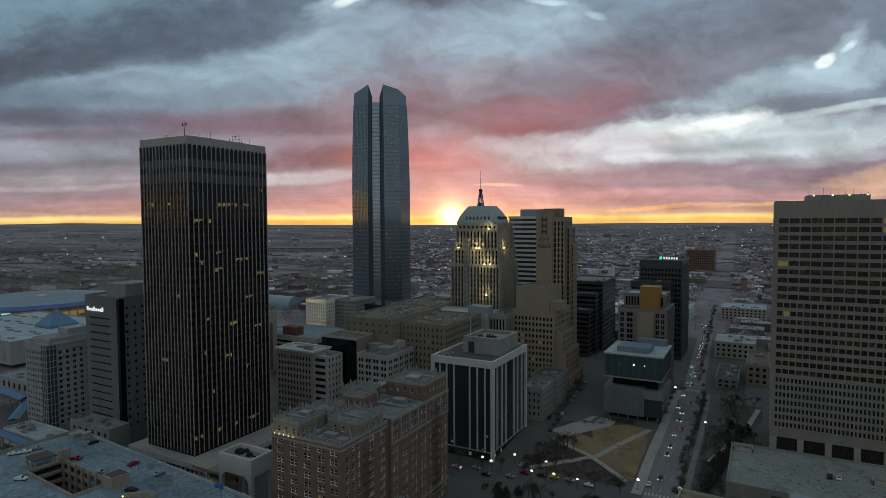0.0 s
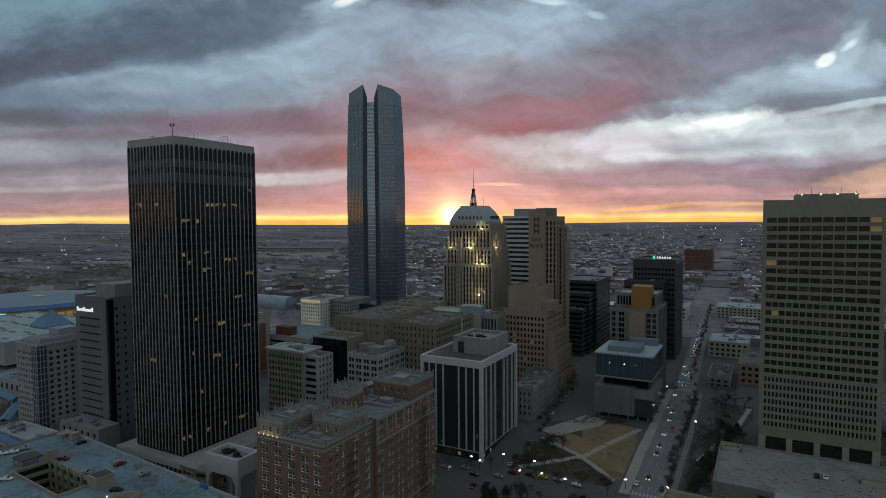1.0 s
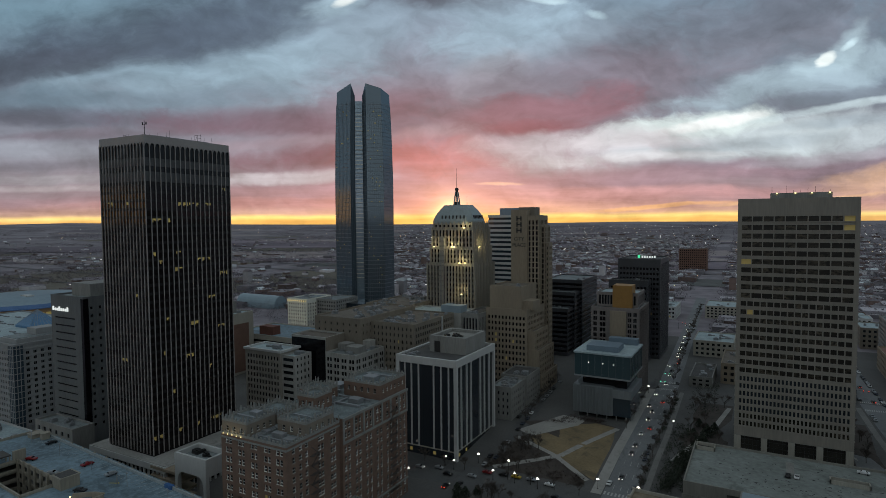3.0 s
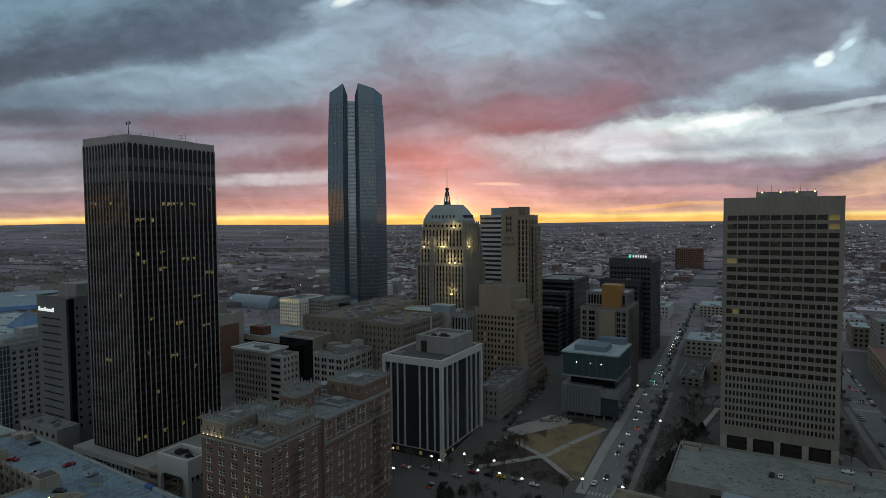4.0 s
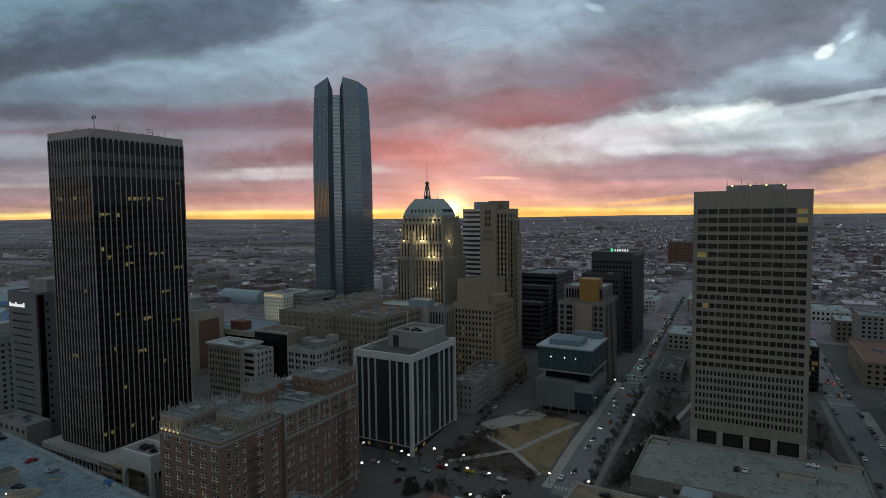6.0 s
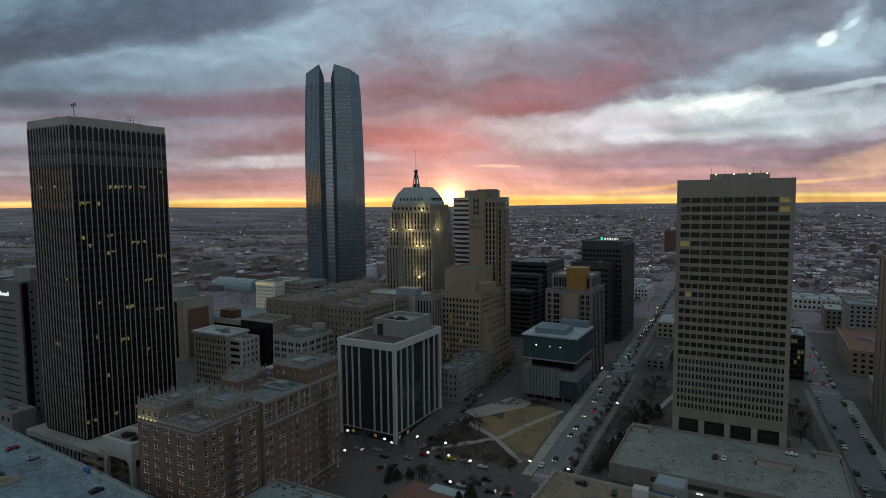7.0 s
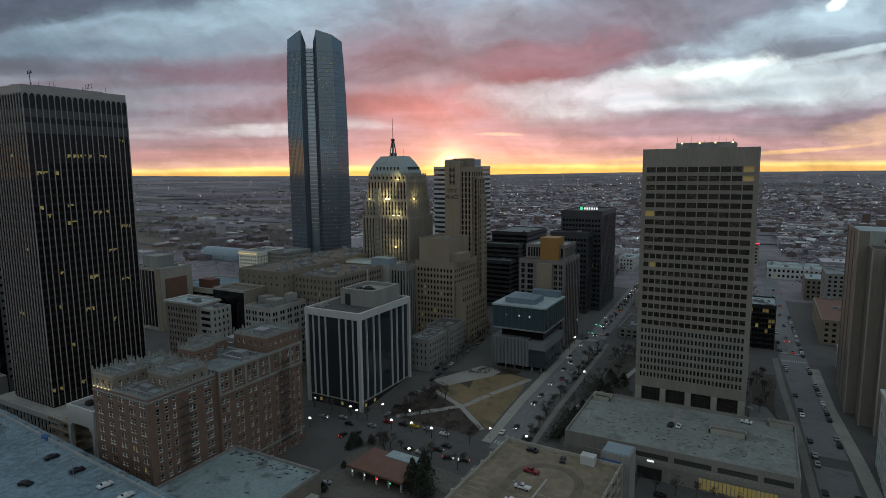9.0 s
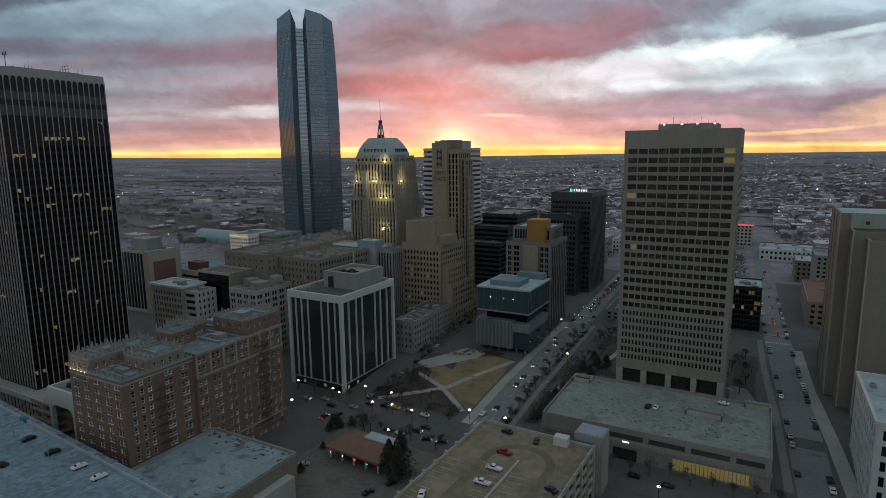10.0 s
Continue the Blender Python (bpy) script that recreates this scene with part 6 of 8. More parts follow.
bv = thing("conservatory", "long glass barrel-vaulted conservatory", "greenhouse", (-562, 566, 2))
mb = MB()
pr = [(math.cos(math.pi * i / 12), math.sin(math.pi * i / 12)) for i in range(13)]
for (a, b_), (c, d) in zip(pr, pr[1:]):
    mb.poly([(-34, a * 11, 4 + b_ * 12), (-34, c * 11, 4 + d * 12), (34, c * 11, 4 + d * 12), (34, a * 11, 4 + b_ * 12)][::-1])
for s_ in (-34, 34):
    mb.poly([(s_, a * 11, 4 + b_ * 12) for a, b_ in (pr if s_ > 0 else pr[::-1])])
mb.box(-34, 34, -11, 11, 0, 4)
part("vault", mb, surface("frosted_vault", (0.22, 0.29, 0.33), 0.35, 0.2), bv)
dp = block("office_building", "low glass podium with pale roofs", (-400, -250, 455, 500), 0, 27, {"s": (spans(150, 46, 0.6, 1), floors(4, 26, 5, 0.5)), "e": (spans(45, 14, 0.6, 1), floors(4, 26, 5, 0.5))}, CONC_D, ROOF_L, seed=35, units=6)
add_box(dp, "roof_room", -340, -295, 462, 492, 26, 34, GLASS_BL)
dk = block("office_building", "dark low panelled office block", (-262, -225, 462, 500), 0, 34, {}, surface("dark_grey_panel", (0.06, 0.06, 0.065)), ROOF_D, seed=36, units=2)
# small pale blocks behind the ribbed black building
sw = block("shop_building", "small grey concrete shop building", (-121, -108, 315, 337), -2, 19, {"e": (spans(22, 7, 0.4, 1), floors(2, 17, 4, 0.5)), "s": (spans(13, 4, 0.35, 1), floors(2, 17, 4, 0.5))}, CONC_D, ROOF_G, seed=37, units=9, category="building")
sw2 = block("shop_building", "small grey building with a roof parapet", (-124, -107.5, 338, 362), -1, 20, {"e": (spans(24, 7, 0.4, 1), floors(4, 18, 4, 0.45)), "s": (spans(16.5, 5, 0.4, 1), floors(14, 18, 1, 0.45))}, CONC_D, ROOF_D, seed=38, units=5, category="building")
# right of the pale tower
rb = block("office_building", "dark glass building beside a tower with a few lit rooms", (44, 66, 442, 470), 0, 30, {"s": (spans(22, 12, 0.86, 0.5), floors(2, 28, 8, 0.7)), "e": (spans(28, 14, 0.86, 0.5), floors(2, 28, 8, 0.7))}, BLACKM, ROOF_L, "black", seed=39, units=9, lit=0.04, dim=0.10)
rt = thing("windowless_tower", "tan windowless tower with stepped slabs and pale corner joints", "tower", (117, 352, 0))
RTS = surface("grey_brown_panel", (0.200, 0.178, 0.150), 0.85, 0.2, 0.1, 1.5, streak=True)
RTG = surface("pale_green_panel", (0.27, 0.31, 0.28), 0.8, 0.2, 0.2, 2.0, streak=True)
for x0, y0, y1, z1 in ((-23.5, 0, 40, 86), (-19.5, -13, 0, 79.5), (-15.0, -22, -13, 77)):
    mb = MB()
    mb.box(x0, 24, y0, y1, -6, z1 - 1.4)
    sec = part("wall", mb, RTS, rt)
    mb = MB()
    for bx in ((x0 - 0.1, 24, y0 - 0.1, y0 + 0.9), (x0 - 0.1, x0 + 0.9, y0 + 0.9, y1), (23, 24, y0 + 0.9, y1)):
        mb.box(*bx, z1 - 1.4, z1, 0, True)
    part("parapet", mb, RTS, sec)
    mb = MB()
    mb.box(x0 + 0.9, 23, y0 + 0.9, y1, z1 - 1.4, z1 - 1.2)
    part("roof", mb, ROOF_L if z1 > 80 else ROOF_D, sec)
    mb = MB()
    mb.box(x0 - 0.3, x0 + 0.25, y0 - 0.3, y0 + 0.25, -6, z1 - 0.2)
    part("corner_joint", mb, CONC, sec, "pale corner joint")
    for k in range(1, 1 + int((y1 - y0) / 12)):
        mb = MB()
        mb.box(x0 - 0.25, x0, y0 + 12 * k, y0 + 12 * k + 0.5, -6, z1 - 1.4)
        part("joint_fin", mb, RTS, sec)
mb = MB()
mb.box(-19.4, 23.9, -0.3, -0.02, 79.5, 85.9)
grn = part("attic_wall", mb, RTG, rt, "pale green attic wall")
for x in (-14, -4, 6, 15):
    mb = MB()
    mb.box(x, x + 1.3, -0.42, -0.3, 81.2, 82.6)
    part("vent", mb, BLACKM, grn)
mb = MB()
mb.box(2, 20, 8, 28, 84.6, 89)
part("plant_room", mb, RTG, rt)
mb = MB()
mb.box(4, 20, -12, -2, 78, 82.5)
part("plant_room", mb, RTS, rt)
nw = block("office_building", "pale stone building with rows of tall windows", (99, 150, 256, 303), -6, 30, {"w": (spans(47, 12, 0.42, 1), floors(-3, 28, 6, 0.66)), "s": (spans(51, 14, 0.42, 1), floors(-3, 28, 6, 0.66))}, surface("white_glazed_stone", (0.46, 0.48, 0.47), 0.8, 0.2, 0.15, 2.0, streak=True), ROOF_L, seed=41, units=12, lip=0.5)
# ---------------- near roofs and decks ----------------
pg = thing("parking_garage", "wide concrete parking garage with a sky-tinted roof deck", "parking garage", (-176, 144.5, -6), -4.8)
DECK_T = 24.0
FROSTP = surface("frosted_parapet", (0.30, 0.335, 0.345), 0.8, 0.3, 0.15, 1.5)
GARC = surface("buff_garage_concrete", (0.29, 0.265, 0.215), 0.85, 0.25, 0.15, 1.5, streak=True)


def deck_box(parent, x0, x1, y0, y1, z, m, wells=()):
    mb = MB()
    mb.box(x0, x1, y0, y1, z - 0.5, z, 0, True)
    part("deck", mb, m, parent)


WX0, WX1, WY0, WY1 = -70.0, -33.0, -33.0, -20.0
for lv in range(6):
    z = DECK_T - 3.7 * lv
    m = SKY_DECK if lv == 0 else CONC_D
    deck_box(pg, -102, 105, WY1, 0, z, m)
    deck_box(pg, -102, WX0, WY0, WY1, z, m)
    deck_box(pg, WX1, 105, WY0, WY1, z, m)
    deck_box(pg, -102, 105, -90, WY0, z, m)
    for (x0, x1, y0, y1) in ((-102, 105, -0.4, 0), (WX0, WX1, WY1 - 0.1, WY1 + 0.3), (WX1 - 0.3, WX1 + 0.1, WY0, WY1 - 0.1), (WX0, WX1, WY0 - 0.4, WY0), (WX0 - 0.4, WX0, WY0, WY1), (-102, -101.6, -90, -0.4)):
        mb = MB()
        mb.box(x0, x1, y0, y1, z - 0.6, z + 1.1, 0, True)
        part("parapet", mb, FROSTP if y1 == 0 else GARC, pg)
for i in range(8):
    mb = MB()
    x = WX0 + (WX1 - WX0) * i / 7
    mb.box(x - 0.55, x + 0.55, WY1 - 0.7, WY1 + 0.2, -1, DECK_T + 1.5)
    part("column", mb, GARC, pg)
for i in range(22):
    mb = MB()
    x = -100 + i * 205 / 21
    mb.box(x - 0.5, x + 0.5, 0.05, 0.7, -1, DECK_T + 1.1)
    part("column", mb, GARC, pg)
mb = MB()
mb.box(-101, 104, -89, -1, 0, 3)
part("ground_floor", mb, CONC_D, pg)
# bluish lower ledge beyond the parapet
mb = MB()
mb.box(-96, 100, 0.7, 5.2, DECK_T - 3.4, DECK_T - 2.6, 0, True)
part("ledge_roof", mb, surface("bluish_ledge", (0.20, 0.27, 0.31), 0.8, 0.45, 0.1, 0.7, blot=((0.05, 0.058, 0.06), 0.16, 0.55)), pg, "bluish lower ledge roof")
for i in range(11):
    mb = MB()
    mb.box(-92 + i * 18, -86 + i * 18, 1.4, 4.4, DECK_T - 2.6, DECK_T - 2.2)
    part("ledge_panel", mb, SKY_DECK, pg)
mb = MB()
mb.box(-96, 100, 0.8, 4.8, 0, DECK_T - 3.4)
part("ledge_wall", mb, CONC_D, pg)
for x0, x1, y0, y1, h in ((-33, -26.5, -23, -16.5, 4.2), (-97.5, -93, -6, -1, 1.6), (-90, -87.5, -4, -1, 2.6)):
    mb = MB()
    mb.box(x0, x1, y0, y1, DECK_T, DECK_T + h)
    mb.box(x0 - 0.3, x1 + 0.3, y0 - 0.3, y1 + 0.3, DECK_T + h, DECK_T + h + 0.3)
    sh = part("stair_head", mb, GARC, pg)
    if h > 4:
        mb = MB()
        mb.box(x0 + 0.4, x1 - 0.4, y0 + 0.4, y1 - 0.4, DECK_T + h + 0.3, DECK_T + h + 0.36)
        part("stair_roof", mb, ROOF_D, sh)
# open booth at the west end of the well
mb = MB()
mb.box(-79, -70.8, -30, -22, DECK_T + 2.9, DECK_T + 3.4, 0, True)
part("booth_roof", mb, surface("brown_booth_roof", (0.07, 0.062, 0.055), 0.8, 0.25), pg, "brown roof over a stair booth")
for x in (-78.5, -74.8, -71.2):
    for y in (-29.6, -22.4):
        mb = MB()
        mb.box(x - 0.2, x + 0.2, y - 0.2, y + 0.2, DECK_T, DECK_T + 2.9)
        part("booth_post", mb, GARC, pg)
mb = MB()
mb.box(-71.2, -70.2, -21.5, -17, DECK_T, DECK_T + 4.6)
part("pier", mb, GARC, pg)
# curved ramp wall with a lamp at either end
mb = MB()
for k in range(10):
    a0, a1 = k / 10, (k + 1) / 10
    p0 = (-17.0 + 8.5 * a0, -23.4 + 6.2 * a0 + 1.2 * math.sin(math.pi * a0))
    p1 = (-17.0 + 8.5 * a1, -23.4 + 6.2 * a1 + 1.2 * math.sin(math.pi * a1))
    mb.prism([p0, p1, (p1[0] - 0.3, p1[1] + 0.45), (p0[0] - 0.3, p0[1] + 0.45)], DECK_T, DECK_T + 1.7)
part("ramp_wall", mb, GARC, pg)
mb = MB()
mb.prism([(-8.5, -17.2), (-7.9, -17.4), (-9.4, -30), (-10.0, -30)], DECK_T, DECK_T + 1.4)
part("ramp_wall", mb, GARC, pg)
mb = MB()
mb.prism([(-17.5, -30), (-9.6, -30), (-8.6, -17.8), (-16.8, -23.0)], DECK_T + 0.02, DECK_T + 0.05)
part("ramp_surface", mb, TANSTONE, pg)
for x, y in ((-17.2, -23.9), (-8.6, -17.9)):
    mb = MB()
    mb.tube((x, y, DECK_T + 0.9), (x, y - 0.35, DECK_T + 0.9), 0.28, 0.34, 8)
    part("ramp_lamp", mb, LIT_WARM, pg)
mb = MB()
mb.box(-15.5, -15.2, -9, -8.7, DECK_T, DECK_T + 3.5)
part("bollard", mb, METAL_G, pg)
YEL = surface("yellow_marking", (0.36, 0.30, 0.05), 0.8, 0.2)
mb = MB()
for (x, y, a) in ((-17, -9, 0.5), (-12, -17, 1.5)):
    c, s_ = math.cos(a), math.sin(a)
    for q in (((-2, -0.25), (1, -0.25), (1, 0.25), (-2, 0.25)), ((1, -0.9), (2.4, 0), (1, 0.9))):
        mb.poly([(x + u * c - v * s_, y + u * s_ + v * c, DECK_T + 0.02) for u, v in q])
part("arrow_marking", mb, YEL, pg)
mb = MB()
for i in range(60):
    x = -98 + i * 3.3
    for ya, yb in ((-6, -0.8), (-30, -25), (-60, -50)):
        if ya < -20 and -80 < x < -6:
            continue
        mb.poly([(x, ya, DECK_T + 0.015), (x + 0.16, ya, DECK_T + 0.015), (x + 0.16, yb, DECK_T + 0.015), (x, yb, DECK_T + 0.015)])
part("bay_line", mb, PAINT, pg, kind="stuff")
for i in range(6):
    mb = MB()
    x = -88 + i * 26
    mb.tube((x, -8, DECK_T), (x, -8, DECK_T + 5), 0.12, 0.08, 5)
    mb.box(x - 0.6, x + 0.6, -8.15, -7.85, DECK_T + 5, DECK_T + 5.2)
    part("deck_lamp_post", mb, METAL_G, pg)
mb = MB()
mb.box(2.2, 6.2, -1.0, 0.5, DECK_T - 2.6, DECK_T + 1.4)
part("level_sign", mb, surface("blue_sign", (0.03, 0.10, 0.26), 0.6, 0.1), pg, "blue level sign")
lettering("7", 2.6, (4.2, -1.1, DECK_T - 1.6), 0, WHITE, pg)

# arched white pavilion beside the podium
av = thing("arched_pavilion", "white concrete pavilion with tall arched openings", "pavilion", (-188, 171, -6))
for (x0, x1, y0, y1) in ((-9.5, 9.5, -6, -5), (-9.5, 9.5, 5, 6), (-9.5, -8.5, -5, 5), (8.5, 9.5, -5, 5)):
    mb = MB()
    mb.box(x0, x1, y0, y1, 17.5, 25, 0, True)
    part("fascia", mb, WHITE, av)
mb = MB()
mb.box(-8.5, 8.5, -5, 5, 20, 22.6)
part("ceiling_slab", mb, WHITE, av)
for x in (-8.6, 8.6):
    for y in (-5.2, 5.2):
        mb = MB()
        mb.box(x - 0.9, x + 0.9, y - 0.8, y + 0.8, 0, 17.5)
        part("column", mb, WHITE, av)
for fx in (-1, 1):
    for yy in (-6.02, 6.02):
        mb = MB()
        ring3 = [(fx * (4.5 + math.cos(math.pi / 2 * j / 8) * 3.2), yy, 13.5 + math.sin(math.pi / 2 * j / 8) * 4.0) for j in range(9)]
        mb.poly(ring3 + [(fx * 7.7, yy, 17.5)])
        part("arch_haunch", mb, WHITE, av)
mb = MB()
mb.box(-8.4, 8.4, -4.9, 4.9, 22.6, 22.9)
part("roof", mb, ROOF_G, av)
hvac(av, random.Random(3), (-9, 9, -6, 6), 22.9, 4, BLACKM, 0.8)
for i in range(4):
    mb = MB()
    mb.box(-28, -9.5, -5 + 0.2 * i, 5, 2 + 4 * i, 3.1 + 4 * i, 0, True)
    part("ramp_deck", mb, TANSTONE, av)

# low plain building against the hotel
ax = thing("low_building", "low building with a pale flat membrane roof", "building", (-98.5, 167, -6))
mb = MB()
mb.box(-22, 20.5, -32, 19, 0, 13.5)
part("wall", mb, BUFF, ax)
roof_cap(ax, (-22, 20.5, -32, 19), 14.9, CONC_D, surface("bluegrey_membrane", (0.22, 0.285, 0.30), 0.85, 0.3, 0.08, 0.8, blot=((0.075, 0.09, 0.09), 0.1, 0.53)))
rng = random.Random(51)
for i in range(9):
    mb = MB()
    x, y = rng.uniform(-18, 16), rng.uniform(-24, 15)
    s_ = rng.uniform(0.4, 0.9)
    mb.box(x - s_, x + s_, y - s_ * 0.7, y + s_ * 0.7, 13.9, 14.5)
    part("roof_vent", mb, METAL_G, ax)
mb = MB()
for i in range(60):
    x, y = rng.uniform(-20, 19), 17.8 - abs(rng.gauss(0, 3.2))
    k, a, b_ = rng.randint(5, 8), rng.uniform(0.2, 1.3), rng.uniform(0.2, 0.8)
    mb.poly([(x + math.cos(2 * math.pi * j / k) * a * rng.uniform(0.5, 1.3), max(-30, y) + math.sin(2 * math.pi * j / k) * b_ * rng.uniform(0.5, 1.3), 14.01 + i * 0.0004) for j in range(k)])
part("roof_stain", mb, surface("black_roof_stain", (0.045, 0.045, 0.043), 0.95, 0.4, 0.5, 3.0), ax, "dark patched stains", "stuff")
mb = MB()
mb.box(20.5, 24, -2, 14, 0, 9)
part("lean_to", mb, GREYSTONE, ax)

# terracotta-roofed drive-in
rs = thing("drive_in_bank", "small building with a terracotta roof over drive-in lanes", "building", (-70, 217, -6), -3)
mb = MB()
mb.box(-14, 13, -9, 8.5, 4.0, 4.9, 0, True)
mb.prism([(-13.6, -8.6), (12.6, -8.6), (12.6, 8.1), (-13.6, 8.1)], 4.9, 6.3, 0, True, [(-9, -4), (8, -4), (8, 4), (-9, 4)])
part("roof", mb, TERRA, rs, "terracotta hipped roof")
mb = MB()
mb.box(-3, 11, 2, 7.5, 5.0, 6.8)
part("flat_roof", mb, ROOF_L, rs)
mb = MB()
mb.box(-10, 9, -2, 7, 0, 4)
part("wall", mb, REDBRICK, rs)
for i in range(5):
    mb = MB()
    mb.box(-12.5 + i * 6, -11.9 + i * 6, -8, -7.4, 0, 4)
    part("post", mb, WHITE, rs)
for i, m in enumerate((SIGN_W, SIGN_W, RED_L, GREEN_L)):
    mb = MB()
    mb.tube((-11 + i * 6.2, -9.2, 3.2), (-11 + i * 6.2, -9.1, 3.2), 0.35, 0.35, 6)
    part("lane_light", mb, m, rs)

# near tan parking deck
nd = thing("parking_deck", "tan concrete parking deck with a worn turning track", "parking garage", (-5.5, 190, -6), -2)
TAND = surface("tan_worn_deck", (0.20, 0.165, 0.115), 0.9, 0.45, 0.07, 0.35)
for lv in range(5):
    z = 18 - 3.6 * lv
    mb = MB()
    mb.box(-21, 21, -60, 42, z - 0.5, z, 0, True)
    part("deck", mb, TAND if lv == 0 else CONC_D, nd)
    for bx in ((-21.4, -21, -60, 42), (21, 21.4, -60, 42), (-21.4, 21.4, 42, 42.4)):
        mb = MB()
        mb.box(*bx, z - 0.6, z + 1.15, 0, True)
        part("parapet", mb, CONC, nd)
for i in range(15):
    for x in (-21.5, 21.5):
        mb = MB()
        mb.box(x - 0.45, x + 0.45, -58 + i * 7.1, -57.1 + i * 7.1, 0, 19.6)
        part("column", mb, CONC, nd)
mb = MB()
mb.box(1.5, 2.3, -60, 22, 18, 18.35)
part("kerb", mb, CONC, nd)
TRACK = surface("tyre_worn_asphalt", (0.145, 0.120, 0.086), 0.9, 0.4, 0.2, 1.5)
mb = MB()
for j in range(20):
    a0, a1 = math.pi * j / 20, math.pi * (j + 1) / 20
    ring2 = []
    for a in (a0, a1):
        for r in (9.5, 12.5):
            ring2.append((2 + math.cos(a) * r, 20 + math.sin(a) * r * 1.05, 18.012))
    mb.poly([ring2[0], ring2[1], ring2[3], ring2[2]])
mb.poly([(-10.5, -50, 18.012), (-7.5, -50, 18.012), (-7.5, 20, 18.012), (-10.5, 20, 18.012)])
mb.poly([(11.5, -50, 18.012), (14.5, -50, 18.012), (14.5, 20, 18.012), (11.5, 20, 18.012)])
part("tyre_track", mb, TRACK, nd, "dark worn turning track")
mb = MB()
for i in range(22):
    y = -55 + i * 3.2
    for xa, xb in ((-20.5, -15), (-4, 1.2), (2.6, 8), (15.5, 20.8)):
        mb.poly([(xa, y, 18.02), (xb, y, 18.02), (xb, y + 0.15, 18.02), (xa, y + 0.15, 18.02)])
part("bay_line", mb, PAINT, nd, kind="stuff")
mb = MB()
mb.tube((-1.0, 4, 18), (-1.0, 4, 25), 0.15, 0.1, 6)
for dx in (-1.2, 1.2):
    mb.tube((-1, 4, 25), (-1 + dx, 4, 25.2), 0.08, 0.08, 4)
    mb.box(-1 + dx - 0.4, -1 + dx + 0.4, 3.7, 4.3, 25.1, 25.35)
part("deck_lamp_post", mb, METAL_G, nd)
for x0, x1, y0, y1, z1, m in ((14, 24, 43, 52, 22, CONC_D), (8, 13, 38, 41.5, 21.2, WHITE)):
    mb = MB()
    mb.box(x0, x1, y0, y1, 0 if y0 > 42 else 18, z1)
    part("stair_tower" if m == CONC_D else "lift_room", mb, m, nd)
mb = MB()
mb.box(14.6, 23.4, 43.6, 51.4, 22, 22.3)
part("tower_roof", mb, surface("pale_blue_panel", (0.22, 0.28, 0.32)), nd)
mb = MB()
mb.box(13.5, 21, 42.4, 42.7, 17.6, 19.7)
part("blue_sign_panel", mb, MATS["blue_sign"], nd, "blue sign panel on the parapet")

# low retail building before the pale tower
RETW = surface("grey_beige_concrete", (0.215, 0.205, 0.18), 0.85, 0.2, 0.12, 1.5, streak=True)
lo = block("retail_building", "low tan building with a stained concrete roof deck", (-11, 72, 259, 307), -6, 8.6, {"s": ([(16, 24), (26, 40), (42, 55), (57, 70), (72, 81)], [(4.0, 6.2)])}, RETW, surface("stained_concrete_deck", (0.205, 0.225, 0.212), 0.9, 0.35, 0.07, 0.5, blot=((0.10, 0.108, 0.10), 0.07, 0.56)), "retail", seed=43, units=0, category="shop building")
loo = lo.matrix_basis.translation
for i in range(19):
    add_box(lo, "shop_window", 40 + i * 1.35, 41.1 + i * 1.35, 258.8, 259.1, -3.5, 0.6, LIT_D, "yellow lit shop window")
add_box(lo, "entrance", 18, 27, 258.7, 259.1, -4.2, 0.4, BLACKM)
add_box(lo, "entrance_sign", 21.5, 24, 258.4, 258.7, 3.0, 3.6, SIGN_W, "white lit sign bar")
add_box(lo, "band", -11.4, 72.4, 258.5, 259.0, 1.6, 3.4, RETW)
for x0, x1, y0, y1 in ((41, 54.5, 285, 289), (-10, -2, 299, 305), (62, 71.5, 303, 307.5)):
    o = loo
    mb = MB()
    for bx in ((x0, x1, y0, y0 + 0.4), (x0, x1, y1 - 0.4, y1), (x0, x0 + 0.4, y0, y1), (x1 - 0.4, x1, y0, y1)):
        mb.box(bx[0] - o.x, bx[1] - o.x, bx[2] - o.y, bx[3] - o.y, 7.4 - o.z, 9.4 - o.z, 0, True)
    part("ramp_curb", mb, CONC, lo)
    add_box(lo, "shaft_grille", x0 + 0.4, x1 - 0.4, y0 + 0.4, y1 - 0.4, 7.5, 7.9, BLACKM)
STAIN = surface("black_roof_stain", (0.045, 0.045, 0.043), 0.95, 0.4, 0.5, 3.0)
rng = random.Random(77)
mb = MB()
for i in range(190):
    x, y = rng.uniform(-6, 68), rng.uniform(263, 303)
    k = rng.randint(5, 7)
    a, b_ = rng.uniform(0.12, 0.8), rng.uniform(0.12, 0.6)
    if i % 3:
        x, y = 10 + 22 * rng.gauss(0, 1) + 20, 268 + abs(rng.gauss(0, 9))
        x, y = min(67, max(-6, x)), min(303, y)
    z = 7.71 + i * 0.0003
    mb.poly([(x + math.cos(2 * math.pi * j / k) * a * rng.uniform(0.5, 1.3) - loo.x, y + math.sin(2 * math.pi * j / k) * b_ * rng.uniform(0.5, 1.3) - loo.y, z - loo.z) for j in range(k)])
part("roof_stain", mb, STAIN, lo, "black patched stains", "stuff")
add_box(lo, "walkway", 26, 29, 287, 301, 7.7, 7.85, CONC_D)

